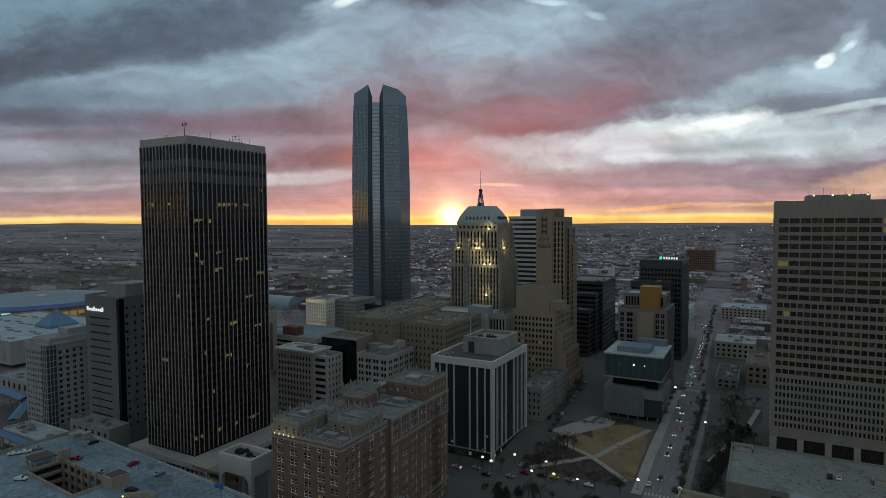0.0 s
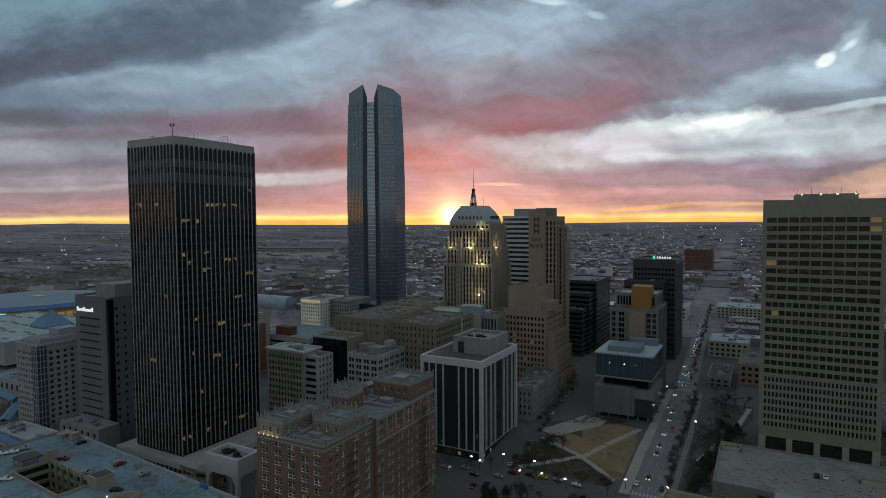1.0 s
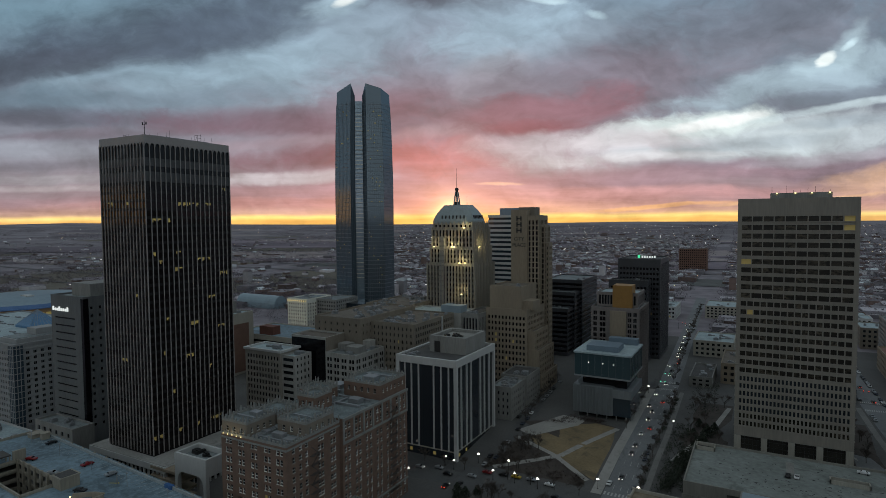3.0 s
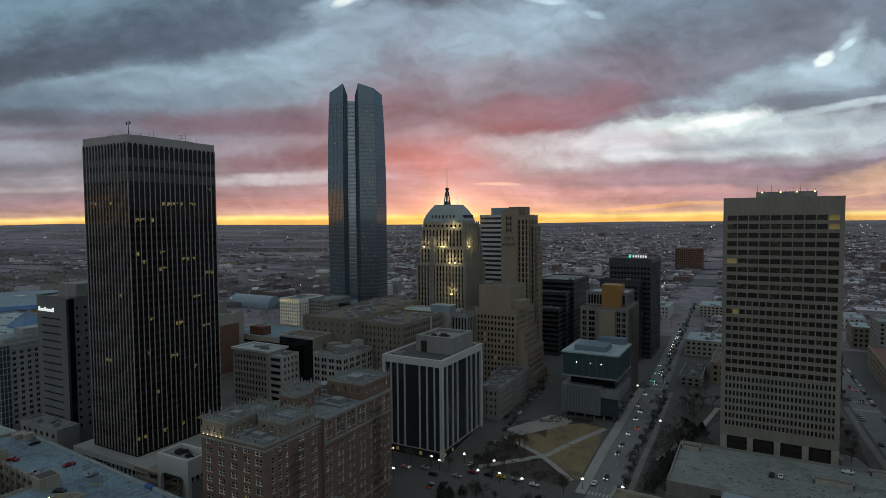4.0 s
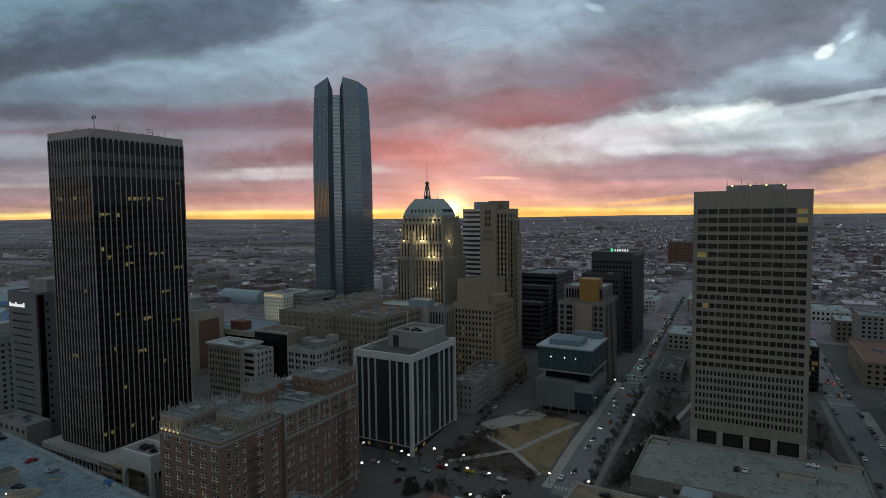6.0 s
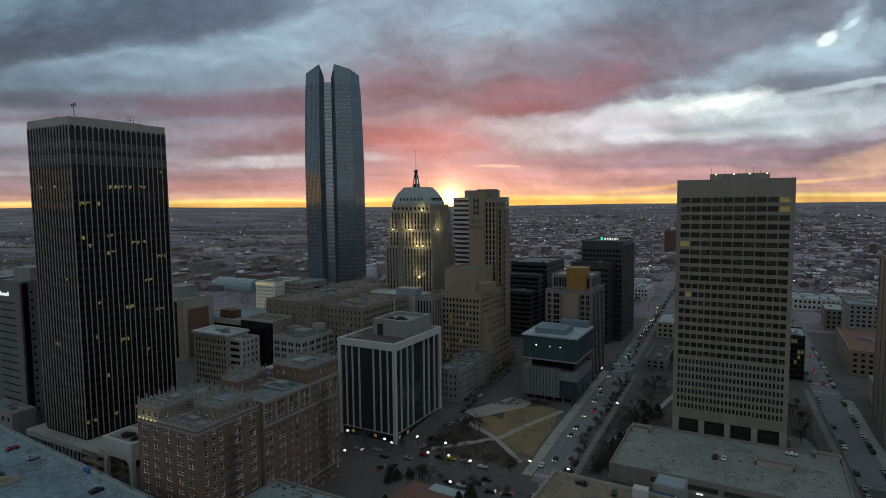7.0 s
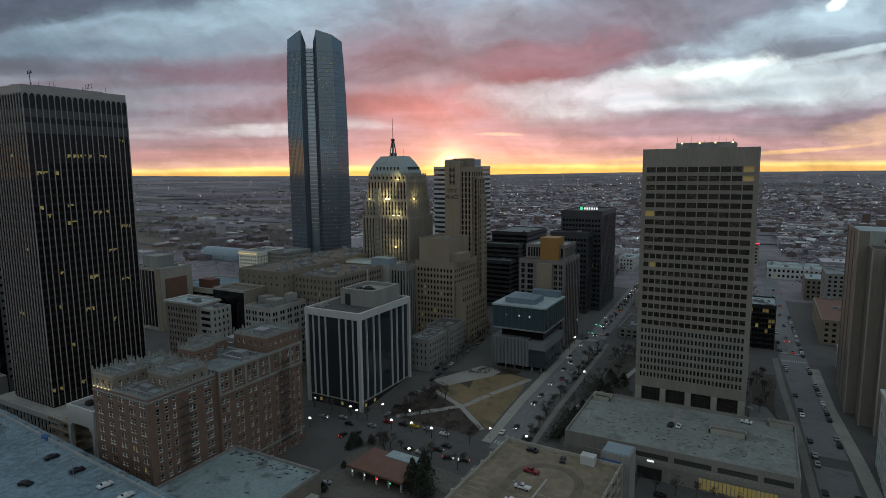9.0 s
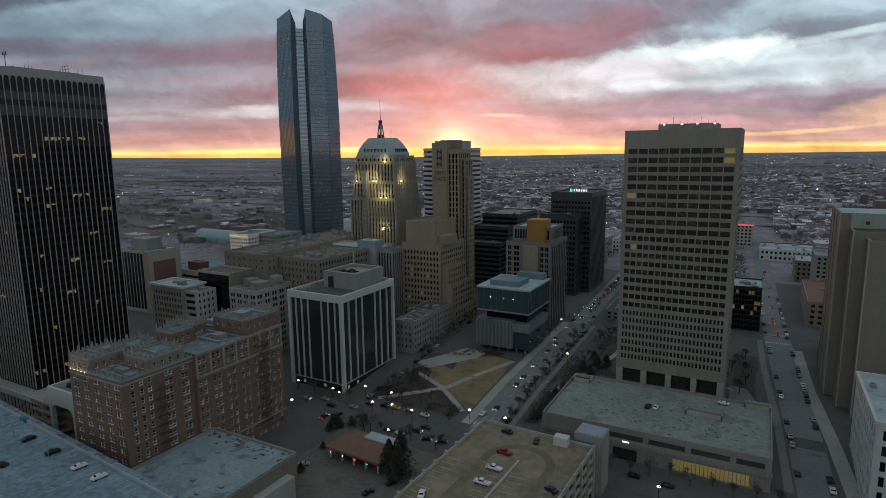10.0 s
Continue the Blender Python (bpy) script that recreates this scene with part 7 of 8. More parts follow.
# ---------------- park, lawns and walks ----------------
def sheet(name, pts, mat, label, up, category="lawn", kind="structure"):
    """A thin flat piece of ground on any convex outline, subdivided to follow the slope."""
    mb = MB()
    c = Vector((sum(p[0] for p in pts) / len(pts), sum(p[1] for p in pts) / len(pts)))
    n = 6
    P2 = [Vector(p) for p in pts]
    for a, b_ in zip(P2, P2[1:] + P2[:1]):
        for i in range(n):
            r0, r1 = i / n, (i + 1) / n
            q = [c.lerp(a, r0), c.lerp(a, r1), c.lerp(b_, r1), c.lerp(b_, r0)]
            q = [(p.x, p.y, gz(p.x, p.y) + up) for p in q]
            mb.poly(q if i else q[1:])
    return lone(name, mb, mat, label, category, kind=kind)


def path(name, pts, width, mat, label, up, category="path"):
    mb = MB()
    for a, b_ in zip(pts, pts[1:]):
        a, b_ = Vector(a), Vector(b_)
        d = (b_ - a).normalized()
        s_ = Vector((-d.y, d.x)) * width / 2
        k = max(1, int((b_ - a).length / 6))
        for i in range(k):
            p, q = a.lerp(b_, i / k), a.lerp(b_, (i + 1) / k)
            mb.poly([(v.x, v.y, gz(v.x, v.y) + up) for v in (p - s_, q - s_, q + s_, p + s_)][::-1])
    return lone(name, mb, mat, label, category, kind="structure")


BEDM = surface("dark_mulch", (0.062, 0.050, 0.043), 0.95, 0.35, 0.15, 2.0, blot=((0.032, 0.026, 0.023), 0.2, 0.52))
sheet("lawn", [(-100, 262), (-53, 261), (-50, 296), (-53, 330), (-70, 336), (-101, 318)], BEDM, "dark mulched park bed with winter planting", 0.06)
sheet("lawn", [(-92, 298), (-84, 291), (-72, 284.5), (-62, 276.5), (-49.3, 268), (-49.6, 285), (-49.4, 300), (-50.6, 315), (-53.2, 329), (-64, 331), (-73, 325)], LAWN, "tan dormant oval lawn in the park", 0.10)
path("path", [(-96, 262), (-70, 284.5), (-51.5, 328)], 3.2, WALK_P, "pale concrete diagonal park path", 0.15)
path("path", [(-97, 296), (-72.5, 284), (-52, 267)], 2.6, WALK_P, "pale concrete park path", 0.17)
sheet("plaza", [(-100, 305), (-90, 300), (-72, 324), (-70, 334), (-84, 336)], WALK_P, "pale concrete plaza in the park", 0.13, "plaza")
sheet("bed", [(-97, 268), (-78, 278), (-82, 286), (-96, 292)], BEDM, "dark planted bed", 0.12, "planting bed")
sheet("lawn", [(-23, 275), (-12, 309), (-9, 330), (2, 330), (2, 395), (-16, 395), (-21, 330)], BEDM, "dark planted wedge beside the avenue", 0.06)
sheet("lawn", [(54, 325), (68, 322), (66, 392), (54, 392)], BEDM, "dark winter bed beside the tower", 0.06)
sheet("terrace", [(55, 318), (64, 318), (66, 330), (62, 342), (55, 344)], CONCROAD, "grey paved terrace beside the tower", 0.13, "terrace")
path("path", [(-20, 300), (-6, 350), (0, 390)], 2.6, WALK_P, "pale path beside the avenue", 0.12)
path("path", [(54, 340), (62, 332), (66, 322)], 2.0, WALK_P, "curved walk beside the tower", 0.12)
path("sidewalk", [(-46.0, 258), (-45.9, 330), (-47.0, 410)], 4.6, WALK_P, "pale avenue sidewalk", 0.12, "sidewalk")
path("sidewalk", [(-27.0, 262), (-26.6, 330), (-28.4, 410)], 2.6, WALK_M, "avenue sidewalk with a kerb", 0.12, "sidewalk")
path("sidewalk", [(98, 262), (92.6, 312), (88.2, 352), (85.2, 412)], 5.0, WALK_P, "side avenue sidewalk", 0.12, "sidewalk")
path("sidewalk", [(78, 262), (74, 317), (69.4, 370), (66.4, 424)], 3.0, WALK_M, "side avenue sidewalk", 0.12, "sidewalk")
sheet("parking_lot", [(-94, 180), (-44, 178), (-40, 232), (-94, 236)], surface("worn_tan_lot", (0.120, 0.114, 0.100), 0.9, 0.35, 0.08, 0.9, blot=((0.07, 0.066, 0.06), 0.14, 0.55)), "worn tan-grey asphalt lot", 0.05, "parking lot")


def stripes(name, p, q, along, n, ln, label):
    """A zebra crossing from p to q."""
    mb = MB()
    p, q = Vector(p), Vector(q)
    d = (q - p) / n
    a = Vector(along).normalized() * ln
    for i in range(n):
        s_ = p + d * i
        e = s_ + d * 0.5
        mb.poly([(v.x, v.y, gz(v.x, v.y) + 0.05) for v in (s_, e, e + a, s_ + a)])
    return lone(name, mb, PAINT, label, "road marking", kind="structure")


stripes("crosswalk", (-43.8, 411), (-32.2, 412), (0, 1), 11, 3.2, "white zebra crossing on the avenue")
stripes("crosswalk", (-44.2, 427.5), (-32.6, 428.5), (0, 1), 11, 3.2, "white zebra crossing on the avenue")
stripes("crosswalk", (69.6, 420), (82.4, 421), (0, 1), 12, 3.0, "white zebra crossing on the side avenue")
stripes("crosswalk", (69.0, 436.5), (81.6, 437.5), (0, 1), 12, 3.0, "white zebra crossing on the side avenue")
stripes("crosswalk", (-43, 259), (-26, 259), (0, 1), 11, 2.6, "white zebra crossing by the park")
mb = MB()
for i in range(38):
    y = 264 + i * 12
    x = avenue(y)
    for dx in (-3.1, 0.0, 3.1):
        mb.poly([(x + dx - 0.1, y, gz(x, y) + 0.04), (x + dx + 0.1, y, gz(x, y) + 0.04), (x + dx + 0.0, y + 4, gz(x, y + 4) + 0.04), (x + dx - 0.2, y + 4, gz(x, y + 4) + 0.04)])
lone("lane_marking", mb, PAINT, "faded dashed lane lines", "road marking", kind="structure")

# ---------------- cars ----------------


def car_paint(name, c):
    m = surface(name, c, 0.3, 0.08, 0.5, 2.0, metal=0.2)
    return m


PROFILE = [(-2.25, 0.45), (-2.28, 0.85), (-2.15, 1.0), (-1.55, 1.05), (-0.85, 1.45), (0.35, 1.47), (1.05, 1.05), (2.05, 0.92), (2.25, 0.75), (2.25, 0.4)]
TRUCK = [(-2.8, 0.55), (-2.8, 1.15), (-0.75, 1.15), (-0.65, 1.15), (-0.55, 1.85), (0.85, 1.85), (1.4, 1.25), (2.6, 1.15), (2.75, 0.9), (2.75, 0.5)]


def make_car(name, label, paint, profile=PROFILE, lights="", wide=0.92):
    t = thing(name, label, "pickup truck" if profile is TRUCK else "car", (0, 0, -50))
    mb = MB()
    k = len(profile)
    ins = [0.0 if z < 1.2 else 0.16 for x, z in profile]
    L_ = [(x, -wide + i_, z) for (x, z), i_ in zip(profile, ins)]
    R_ = [(x, wide - i_, z) for (x, z), i_ in zip(profile, ins)]
    for i in range(k - 1):
        mb.poly([L_[i], L_[i + 1], R_[i + 1], R_[i]][::-1])
    mb.poly(L_)
    mb.poly(R_[::-1])
    part("body", mb, paint, t)
    mb = MB()
    roof = [p for p in profile if p[1] > 1.4]
    x0, x1, zt_ = roof[0][0], roof[1][0], roof[0][1]
    zb = zt_ - 0.4
    for sg in (-1, 1):
        y = sg * (wide - 0.04)
        q = [(x0 - 0.3, y, zb - 0.02), (x1 + 0.35, y, zb - 0.02), (x1 - 0.05, sg * (wide - 0.13), zt_ - 0.06), (x0 + 0.1, sg * (wide - 0.13), zt_ - 0.06)]
        mb.poly(q if sg < 0 else q[::-1])
    part("side_glass", mb, GLASS_B, t)
    for xa, xb, sgn in ((x1 + 0.62, x1 + 0.06, 1), (x0 - 0.6 if profile is PROFILE else x0 - 0.08, x0 - 0.05, -1)):
        mb = MB()
        q = [(xa, -wide + 0.2, zb - 0.0), (xa, wide - 0.2, zb), (xb, wide - 0.24, zt_ + 0.0), (xb, -wide + 0.24, zt_ + 0.0)]
        q = [(x + 0.03 * sgn, y, z + 0.03) for x, y, z in q]
        mb.poly(q if sgn > 0 else q[::-1])
        part("windscreen" if sgn > 0 else "rear_window", mb, GLASS_B, t)
    for x in (profile[0][0] + 0.85, profile[-1][0] - 0.85):
        for y in (-wide + 0.02, wide - 0.02):
            mb = MB()
            mb.tube((x, y - 0.1, 0.33), (x, y + 0.1, 0.33), 0.33, 0.33, 10)
            part("wheel", mb, TYRE, t)
    xf, xr = profile[-1][0], profile[0][0]
    for y in (-wide + 0.22, wide - 0.22) if "h" in lights else ():
        mb = MB()
        mb.box(xf - 0.08, xf + 0.06, y - 0.16, y + 0.16, 0.6, 0.8, 0, True)
        part("headlight", mb, LIT_W, t)
        mb = MB()
        mb.box(xr - 0.07, xr + 0.06, y - 0.16, y + 0.16, 0.7, 0.9, 0, True)
        part("tail_light", mb, RED_L, t)
    return t


PW, PB, PS, PR, PD = car_paint("white_car_paint", (0.62, 0.62, 0.62)), car_paint("black_car_paint", (0.012, 0.012, 0.014)), car_paint("silver_car_paint", (0.26, 0.27, 0.28)), car_paint("red_car_paint", (0.22, 0.012, 0.015)), car_paint("dark_blue_car_paint", (0.018, 0.025, 0.045))
PROTO = {
    "w": make_car("car", "white parked saloon car", PW),
    "b": make_car("car", "black parked saloon car", PB),
    "s": make_car("car", "silver parked saloon car", PS),
    "r": make_car("car", "red parked saloon car", PR),
    "d": make_car("car", "dark blue parked saloon car", PD),
    "p": make_car("pickup_truck", "white pickup truck with an open bed", PW, TRUCK),
    "q": make_car("pickup_truck", "dark red pickup truck", PR, TRUCK),
    "H": make_car("car", "dark car on the road with lit headlights", PB, lights="h"),
    "S": make_car("car", "silver car on the road with lit headlights", PS, lights="h"),
    "Y": make_car("car", "yellow taxi cab at the crossing", car_paint("yellow_car_paint", (0.45, 0.30, 0.02))),
}
USED = set()


def put_car(k, x, y, z, turn, group=""):
    m = pose(x, y, z, 0, 0, turn)
    if k not in USED:
        USED.add(k)
        PROTO[k].matrix_basis = m
        ob = PROTO[k]
    else:
        ob = copy_thing(PROTO[k], m)
    ob["group"] = group
    return ob


for x, y, k, a in ((-273, 124.5, "w", 60), (-271, 127.8, "w", 62), (-270.6, 132, "s", 60), (-244.6, 134, "r", 20), (-256, 147.5, "b", 84), (-222.6, 130.5, "s", 25), (-215.6, 131.5, "b", 22), (-218.7, 141.6, "r", 84), (-201.5, 140.6, "s", 84), (-243.7, 113, "w", 30), (-198, 127, "b", 20),
                   (-154, 136.5, "b", 84), (-136.8, 135.3, "b", 84), (-119.6, 134.2, "w", 84), (-108, 133.5, "w", 84), (-143, 123, "b", 20)):
    put_car(k, x, y, 18.0, a, "cars on the garage deck")
for x, y, k, a in ((-14, 228.5, "b", 170), (-9.1, 214, "q", 175), (-8.1, 203.0, "p", 178), (-7.9, 193.6, "p", 178), (12.5, 199.8, "b", 155), (-21.5, 179.5, "w", 110), (-2, 226.8, "b", 100)):
    put_car(k, x, y, 12.0, a, "cars on the tan deck")
for x, y, k, a in ((26.4, 284.6, "b", 85), (29.6, 284.9, "w", 85), (54, 302, "w", 170)):
    put_car(k, x, y, 7.71, a, "cars on the retail roof")
rng = random.Random(101)
# traffic on the avenue
for i in range(34):
    y = 262 + i * 12.5 + rng.uniform(-3, 3)
    lane = rng.choice((-4.5, -1.5, -1.5, 1.5))
    x = avenue(y) + lane
    if rng.random() < (0.5 if y < 430 else 0.85):
        put_car(rng.choice("HHSHH"), x, y, gz(x, y), -88 if lane < 1 else 92, "traffic on the avenue")
for i in range(26):
    y = 268 + i * 7
    for x in (avenue(y) + 5.3, avenue(y) - 5.4):
        if rng.random() < (0.5 if x > avenue(y) else 0.10):
            put_car(rng.choice("bbdbdsw"), x, y, gz(x, y), 92, "cars parked along the avenue")
for i in range(44):
    y = 262 + i * 6.4
    for x, pr in ((side_right(y) - 1.3, 0.75), (side_left(y) + 1.3, 0.4)):
        if rng.random() < pr:
            put_car(rng.choice("bbdssw"), x, y, gz(x, y), 92, "cars parked along the side avenue")
for i in range(7):
    y = 440 + i * 34
    x = (side_left(y) + side_right(y)) / 2 + rng.uniform(-2, 2)
    put_car("H", x, y, gz(x, y), 92, "traffic on the side avenue")
for i in range(17):
    y = 262 + i * 8.5
    for x in (-105.0 - (y - 300) * 0.095 + 1, -98.6 - (y - 300) * 0.06 - 1):
        if rng.random() < 0.6:
            put_car(rng.choice("bdsswb"), x, y, gz(x, y), 95, "cars parked beside the park")
for x, y, k, a in ((-128, 247, "S", 0), (-119, 250, "s", 0), (-112, 246, "b", 0), (-101, 249, "s", 0), (-96, 255, "r", 0), (-88, 256, "b", 0), (-82, 256.5, "Y", 0), (-75, 257, "s", 0), (-66, 256, "w", 0), (-60, 247, "b", 0), (-68, 238, "w", 175), (-74, 238.5, "b", 175), (-55, 239, "H", 20), (-48, 240, "H", 200), (-88, 200, "s", 40), (-84, 187, "w", 10), (-50, 205, "b", 70), (-54, 196, "d", 70), (-62, 243, "H", 0), (-103, 240, "b", 90), (-108, 236, "H", 90), (15, 247, "w", 175), (28, 249, "b", 0), (40, 248, "d", 0), (-37, 244, "b", 10)):
    put_car(k, x, y, gz(x, y) + 0.03, a, "cars round the crossing")

# ---------------- street lamps ----------------


def street_lamp(at):
    t = thing("street_lamp", "cast-iron street lamp with a cluster of white globes", "street lamp", at, group="globe street lamps")
    mb = MB()
    mb.tube((0, 0, 0), (0, 0, 0.6), 0.28, 0.2, 8)
    mb.tube((0, 0, 0.6), (0, 0, 4.6), 0.12, 0.08, 8)
    part("pole", mb, BLACKM, t)
    mb = MB()
    for a in range(4):
        c, s_ = math.cos(a * math.pi / 2), math.sin(a * math.pi / 2)
        mb.tube((0, 0, 4.1), (c * 0.5, s_ * 0.5, 4.25), 0.05, 0.05, 4)
    arm = part("arm", mb, BLACKM, t)
    for a in range(5):
        c, s_ = (math.cos(a * math.pi / 2) * 0.5, math.sin(a * math.pi / 2) * 0.5) if a < 4 else (0, 0)
        z = 4.5 if a < 4 else 4.95
        mb = MB()
        prev = None
        for j in range(1, 5):
            ph0, ph1 = math.pi * (j - 1) / 4, math.pi * j / 4
            for i in range(6):
                t0, t1 = 2 * math.pi * i / 6, 2 * math.pi * (i + 1) / 6
                pt = lambda ph, th: (c + 0.17 * math.sin(ph) * math.cos(th), s_ + 0.17 * math.sin(ph) * math.sin(th), z - 0.17 * math.cos(ph))
                q = [pt(ph0, t0), pt(ph0, t1), pt(ph1, t1), pt(ph1, t0)]
                mb.poly(q[1:] if j == 1 else (q[:3] if j == 4 else q))
        part("globe", mb, LIT_W, arm)
    return t


lp = street_lamp((-128, 236.5, gz(0, 236)))
for x, y in ((-91, 250.5), (-81, 252), (-70, 251.5), (-140, 254), (-117.4, 254), (-112, 252), (-70, 232.5), (19.5, 237), (38, 240), (-88, 262), (-104, 262.5), (-28.8, 262), (-46, 262), (-25, 340), (-47.5, 400)):
    copy_thing(lp, pose(x, y, gz(x, y)))

# ---------------- traffic signals ----------------


def traffic_light(at, turn, lamp, label):
    """A signal on a mast arm over the road: pole, arm, housing and the lit lamp."""
    t = thing("traffic_light", label, "traffic light", at, turn, group="traffic lights at the crossings")
    mb = MB()
    mb.tube((0, 0, 0), (0, 0, 6.6), 0.14, 0.10, 8)
    part("pole", mb, BLACKM, t)
    mb = MB()
    mb.tube((0, 0, 6.3), (6.5, 0, 6.7), 0.09, 0.06, 6)
    part("arm", mb, BLACKM, t)
    for x in (3.6, 6.3):
        mb = MB()
        mb.box(x - 0.24, x + 0.24, -0.2, 0.16, 5.6, 6.8, 0, True)
        hd = part("housing", mb, BLACKM, t)
        mb = MB()
        z = 5.85 if lamp is GREEN_SIG else 6.5
        mb.tube((x, -0.2, z), (x, -0.3, z), 0.22, 0.22, 8)
        part("signal_lamp", mb, lamp, hd)
    return t


GREEN_SIG = lamp_mat("green_signal_lamp", (0.12, 1.0, 0.5), 3.0, 0.0)
for x, y, turn in ((-45.2, 431.5, 0), (-45.2, 410.5, 0)):
    traffic_light((x, y, gz(x, y)), turn, GREEN_SIG, "traffic signal on a mast arm showing green")
for x, y, turn in ((67.5, 441, 4), (66.0, 600, 0), (-58, 640, 0)):
    traffic_light((x, y, gz(x, y)), turn, RED_L, "traffic signal on a mast arm showing red")

# ---------------- trees ----------------


def bare_tree(name, label, seed, height=9.0):
    """A leafless tree: tapered trunk with limbs, and a haze of fine twigs."""
    rng = random.Random(seed)
    t = thing(name, label, "tree", (0, 0, -60), group="bare street trees")
    tr, tw = MB(), MB()

    def grow(p, d, ln, r, depth):
        q = p + d * ln
        tr.tube(p, q, r, r * 0.62, 5 if depth < 2 else 3) if depth < 3 else None
        if depth >= 2:
            for _ in range(7):
                e = (d + Vector((rng.uniform(-1, 1), rng.uniform(-1, 1), rng.uniform(-0.3, 0.9))) * 0.9).normalized()
                s_ = p.lerp(q, rng.random())
                u = e.cross(Vector((rng.random(), rng.random(), rng.random()))).normalized() * 0.018
                ee = s_ + e * rng.uniform(0.5, 1.3)
                tw.poly([s_ - u, s_ + u, ee + u * 0.3, ee - u * 0.3])
        if depth < 4:
            for _ in range(3 if depth else 4):
                nd = (d * 0.75 + Vector((rng.uniform(-1, 1), rng.uniform(-1, 1), rng.uniform(-0.1, 0.6))) * 0.75).normalized()
                grow(p.lerp(q, rng.uniform(0.6, 1.0)), nd, ln * rng.uniform(0.55, 0.78), r * 0.55, depth + 1)

    grow(Vector((0, 0, 0)), Vector((0.03, 0.02, 1)).normalized(), height * 0.34, height * 0.02, 0)
    part("trunk", tr, BARK, t)
    part("crown", tw, TWIG, t, "crown of fine bare twigs")
    return t


def evergreen(name, label, seed, h=9.0, r=3.0):
    rng = random.Random(seed)
    t = thing(name, label, "tree", (0, 0, -60), group="evergreens")
    tr, lf = MB(), MB()
    tr.tube((0, 0, 0), (0, 0, h * 0.9), 0.25, 0.06, 6)
    for i in range(1300):
        k = rng.random() ** 0.8
        rr = r * (1 - k) ** 0.75 * rng.uniform(0.25, 1.12) + 0.1
        a = rng.uniform(0, 2 * math.pi)
        z = h * (0.08 + 0.92 * k) + rng.uniform(-0.3, 0.3)
        c = Vector((math.cos(a) * rr, math.sin(a) * rr, z))
        u = Vector((rng.uniform(-1, 1), rng.uniform(-1, 1), rng.uniform(-0.6, 0.6))).normalized() * rng.uniform(0.2, 0.5)
        v = u.cross(Vector((rng.uniform(-1, 1), rng.uniform(-1, 1), 1))).normalized() * rng.uniform(0.12, 0.3)
        lf.poly([c - u, c + v, c + u, c - v])
    part("trunk", tr, BARK, t)
    part("crown", lf, PINE, t, "dense dark needles in clumps")
    return t


TREES = [bare_tree("bare_tree", "leafless street tree with a spreading crown of twigs", s_, h_) for s_, h_ in ((1, 8.5), (2, 10), (3, 7.5))]
EVER = [evergreen("evergreen_tree", "dark dense evergreen tree", 5, 10, 3.4), evergreen("evergreen_tree", "dark rounded evergreen shrub tree", 6, 6, 3.4)]
TUSED = set()


def plant(pool, i, x, y, s_, turn):
    p = pool[i]
    m = pose(x, y, gz(x, y) - 0.1, 0, 0, turn)
    ob = p if p.name not in TUSED else copy_thing(p, m)
    TUSED.add(p.name)
    ob.matrix_basis = m @ Matrix.Diagonal((s_, s_, s_, 1))


rng = random.Random(202)
spots = []
for i in range(12):
    if i > 5:
        spots.append((-47.6, 262 + i * 11.5))
    spots.append((-28.9 - i * 0.1, 268 + i * 11))
for i in range(16):
    spots.append((-94 + rng.uniform(-4, 14), 264 + rng.uniform(0, 26)))
for i in range(9):
    spots.append((-100.5 - i * 0.9, 318 + i * 10))
    spots.append((-140 + i * 11, 253.5))
for i in range(12):
    spots.append((-2 + i * 7, 252.5 + rng.uniform(-1.5, 1.5)))
for i in range(14):
    spots.append((-16 + rng.uniform(-4, 14), 312 + rng.uniform(0, 80)))
for i in range(10):
    spots.append((-90 + rng.uniform(0, 45), 236 + rng.uniform(-3, 2)))
for i in range(26):
    y = 430 + i * 15
    spots.append((-68 - i * 0.6, y))
    spots.append((-36 - i * 0.6, y))
for i in range(12):
    spots.append((52 + rng.uniform(0, 12), 330 + rng.uniform(0, 70)))
for x, y in spots:
    plant(TREES, rng.randrange(3), x, y, rng.uniform(0.75, 1.15), rng.uniform(0, 360))
for x, y, i, s_ in ((-51.5, 214, 0, 1.6), (-49, 208, 0, 1.35), (-55, 211, 0, 1.35), (-96, 232, 1, 0.8), (-101, 234, 1, 0.75), (-92, 236, 1, 0.7), (-98, 228, 1, 0.7), (-86, 196, 1, 0.6), (-90, 214, 1, 0.5), (-12, 318, 1, 0.9), (-9, 326, 1, 1.0), (-14, 332, 1, 0.9), (-8, 338, 1, 1.0), (-16, 305, 1, 0.7), (-18, 298, 1, 0.65), (-5, 345, 1, 0.9), (-13, 350, 1, 0.8)):
    plant(EVER, i, x, y, s_, rng.uniform(0, 360))
# long clipped hedge beside the retail building
rng = random.Random(9)
mb = MB()
for i in range(2600):
    k = rng.random()
    c = Vector((-20 + k * 8 + rng.uniform(-2.2, 2.2), 272 + k * 42, 0))
    c.z = gz(c.x, c.y) + rng.uniform(0.2, 2.6)
    u = Vector((rng.uniform(-1, 1), rng.uniform(-1, 1), rng.uniform(-0.6, 0.6))).normalized() * 0.4
    v = u.cross(Vector((rng.uniform(-1, 1), rng.uniform(-1, 1), 1))).normalized() * 0.25
    mb.poly([c - u, c + v, c + u, c - v])
lone("hedge", mb, PINE, "dark evergreen hedge beside the building", "hedge", kind="stuff")


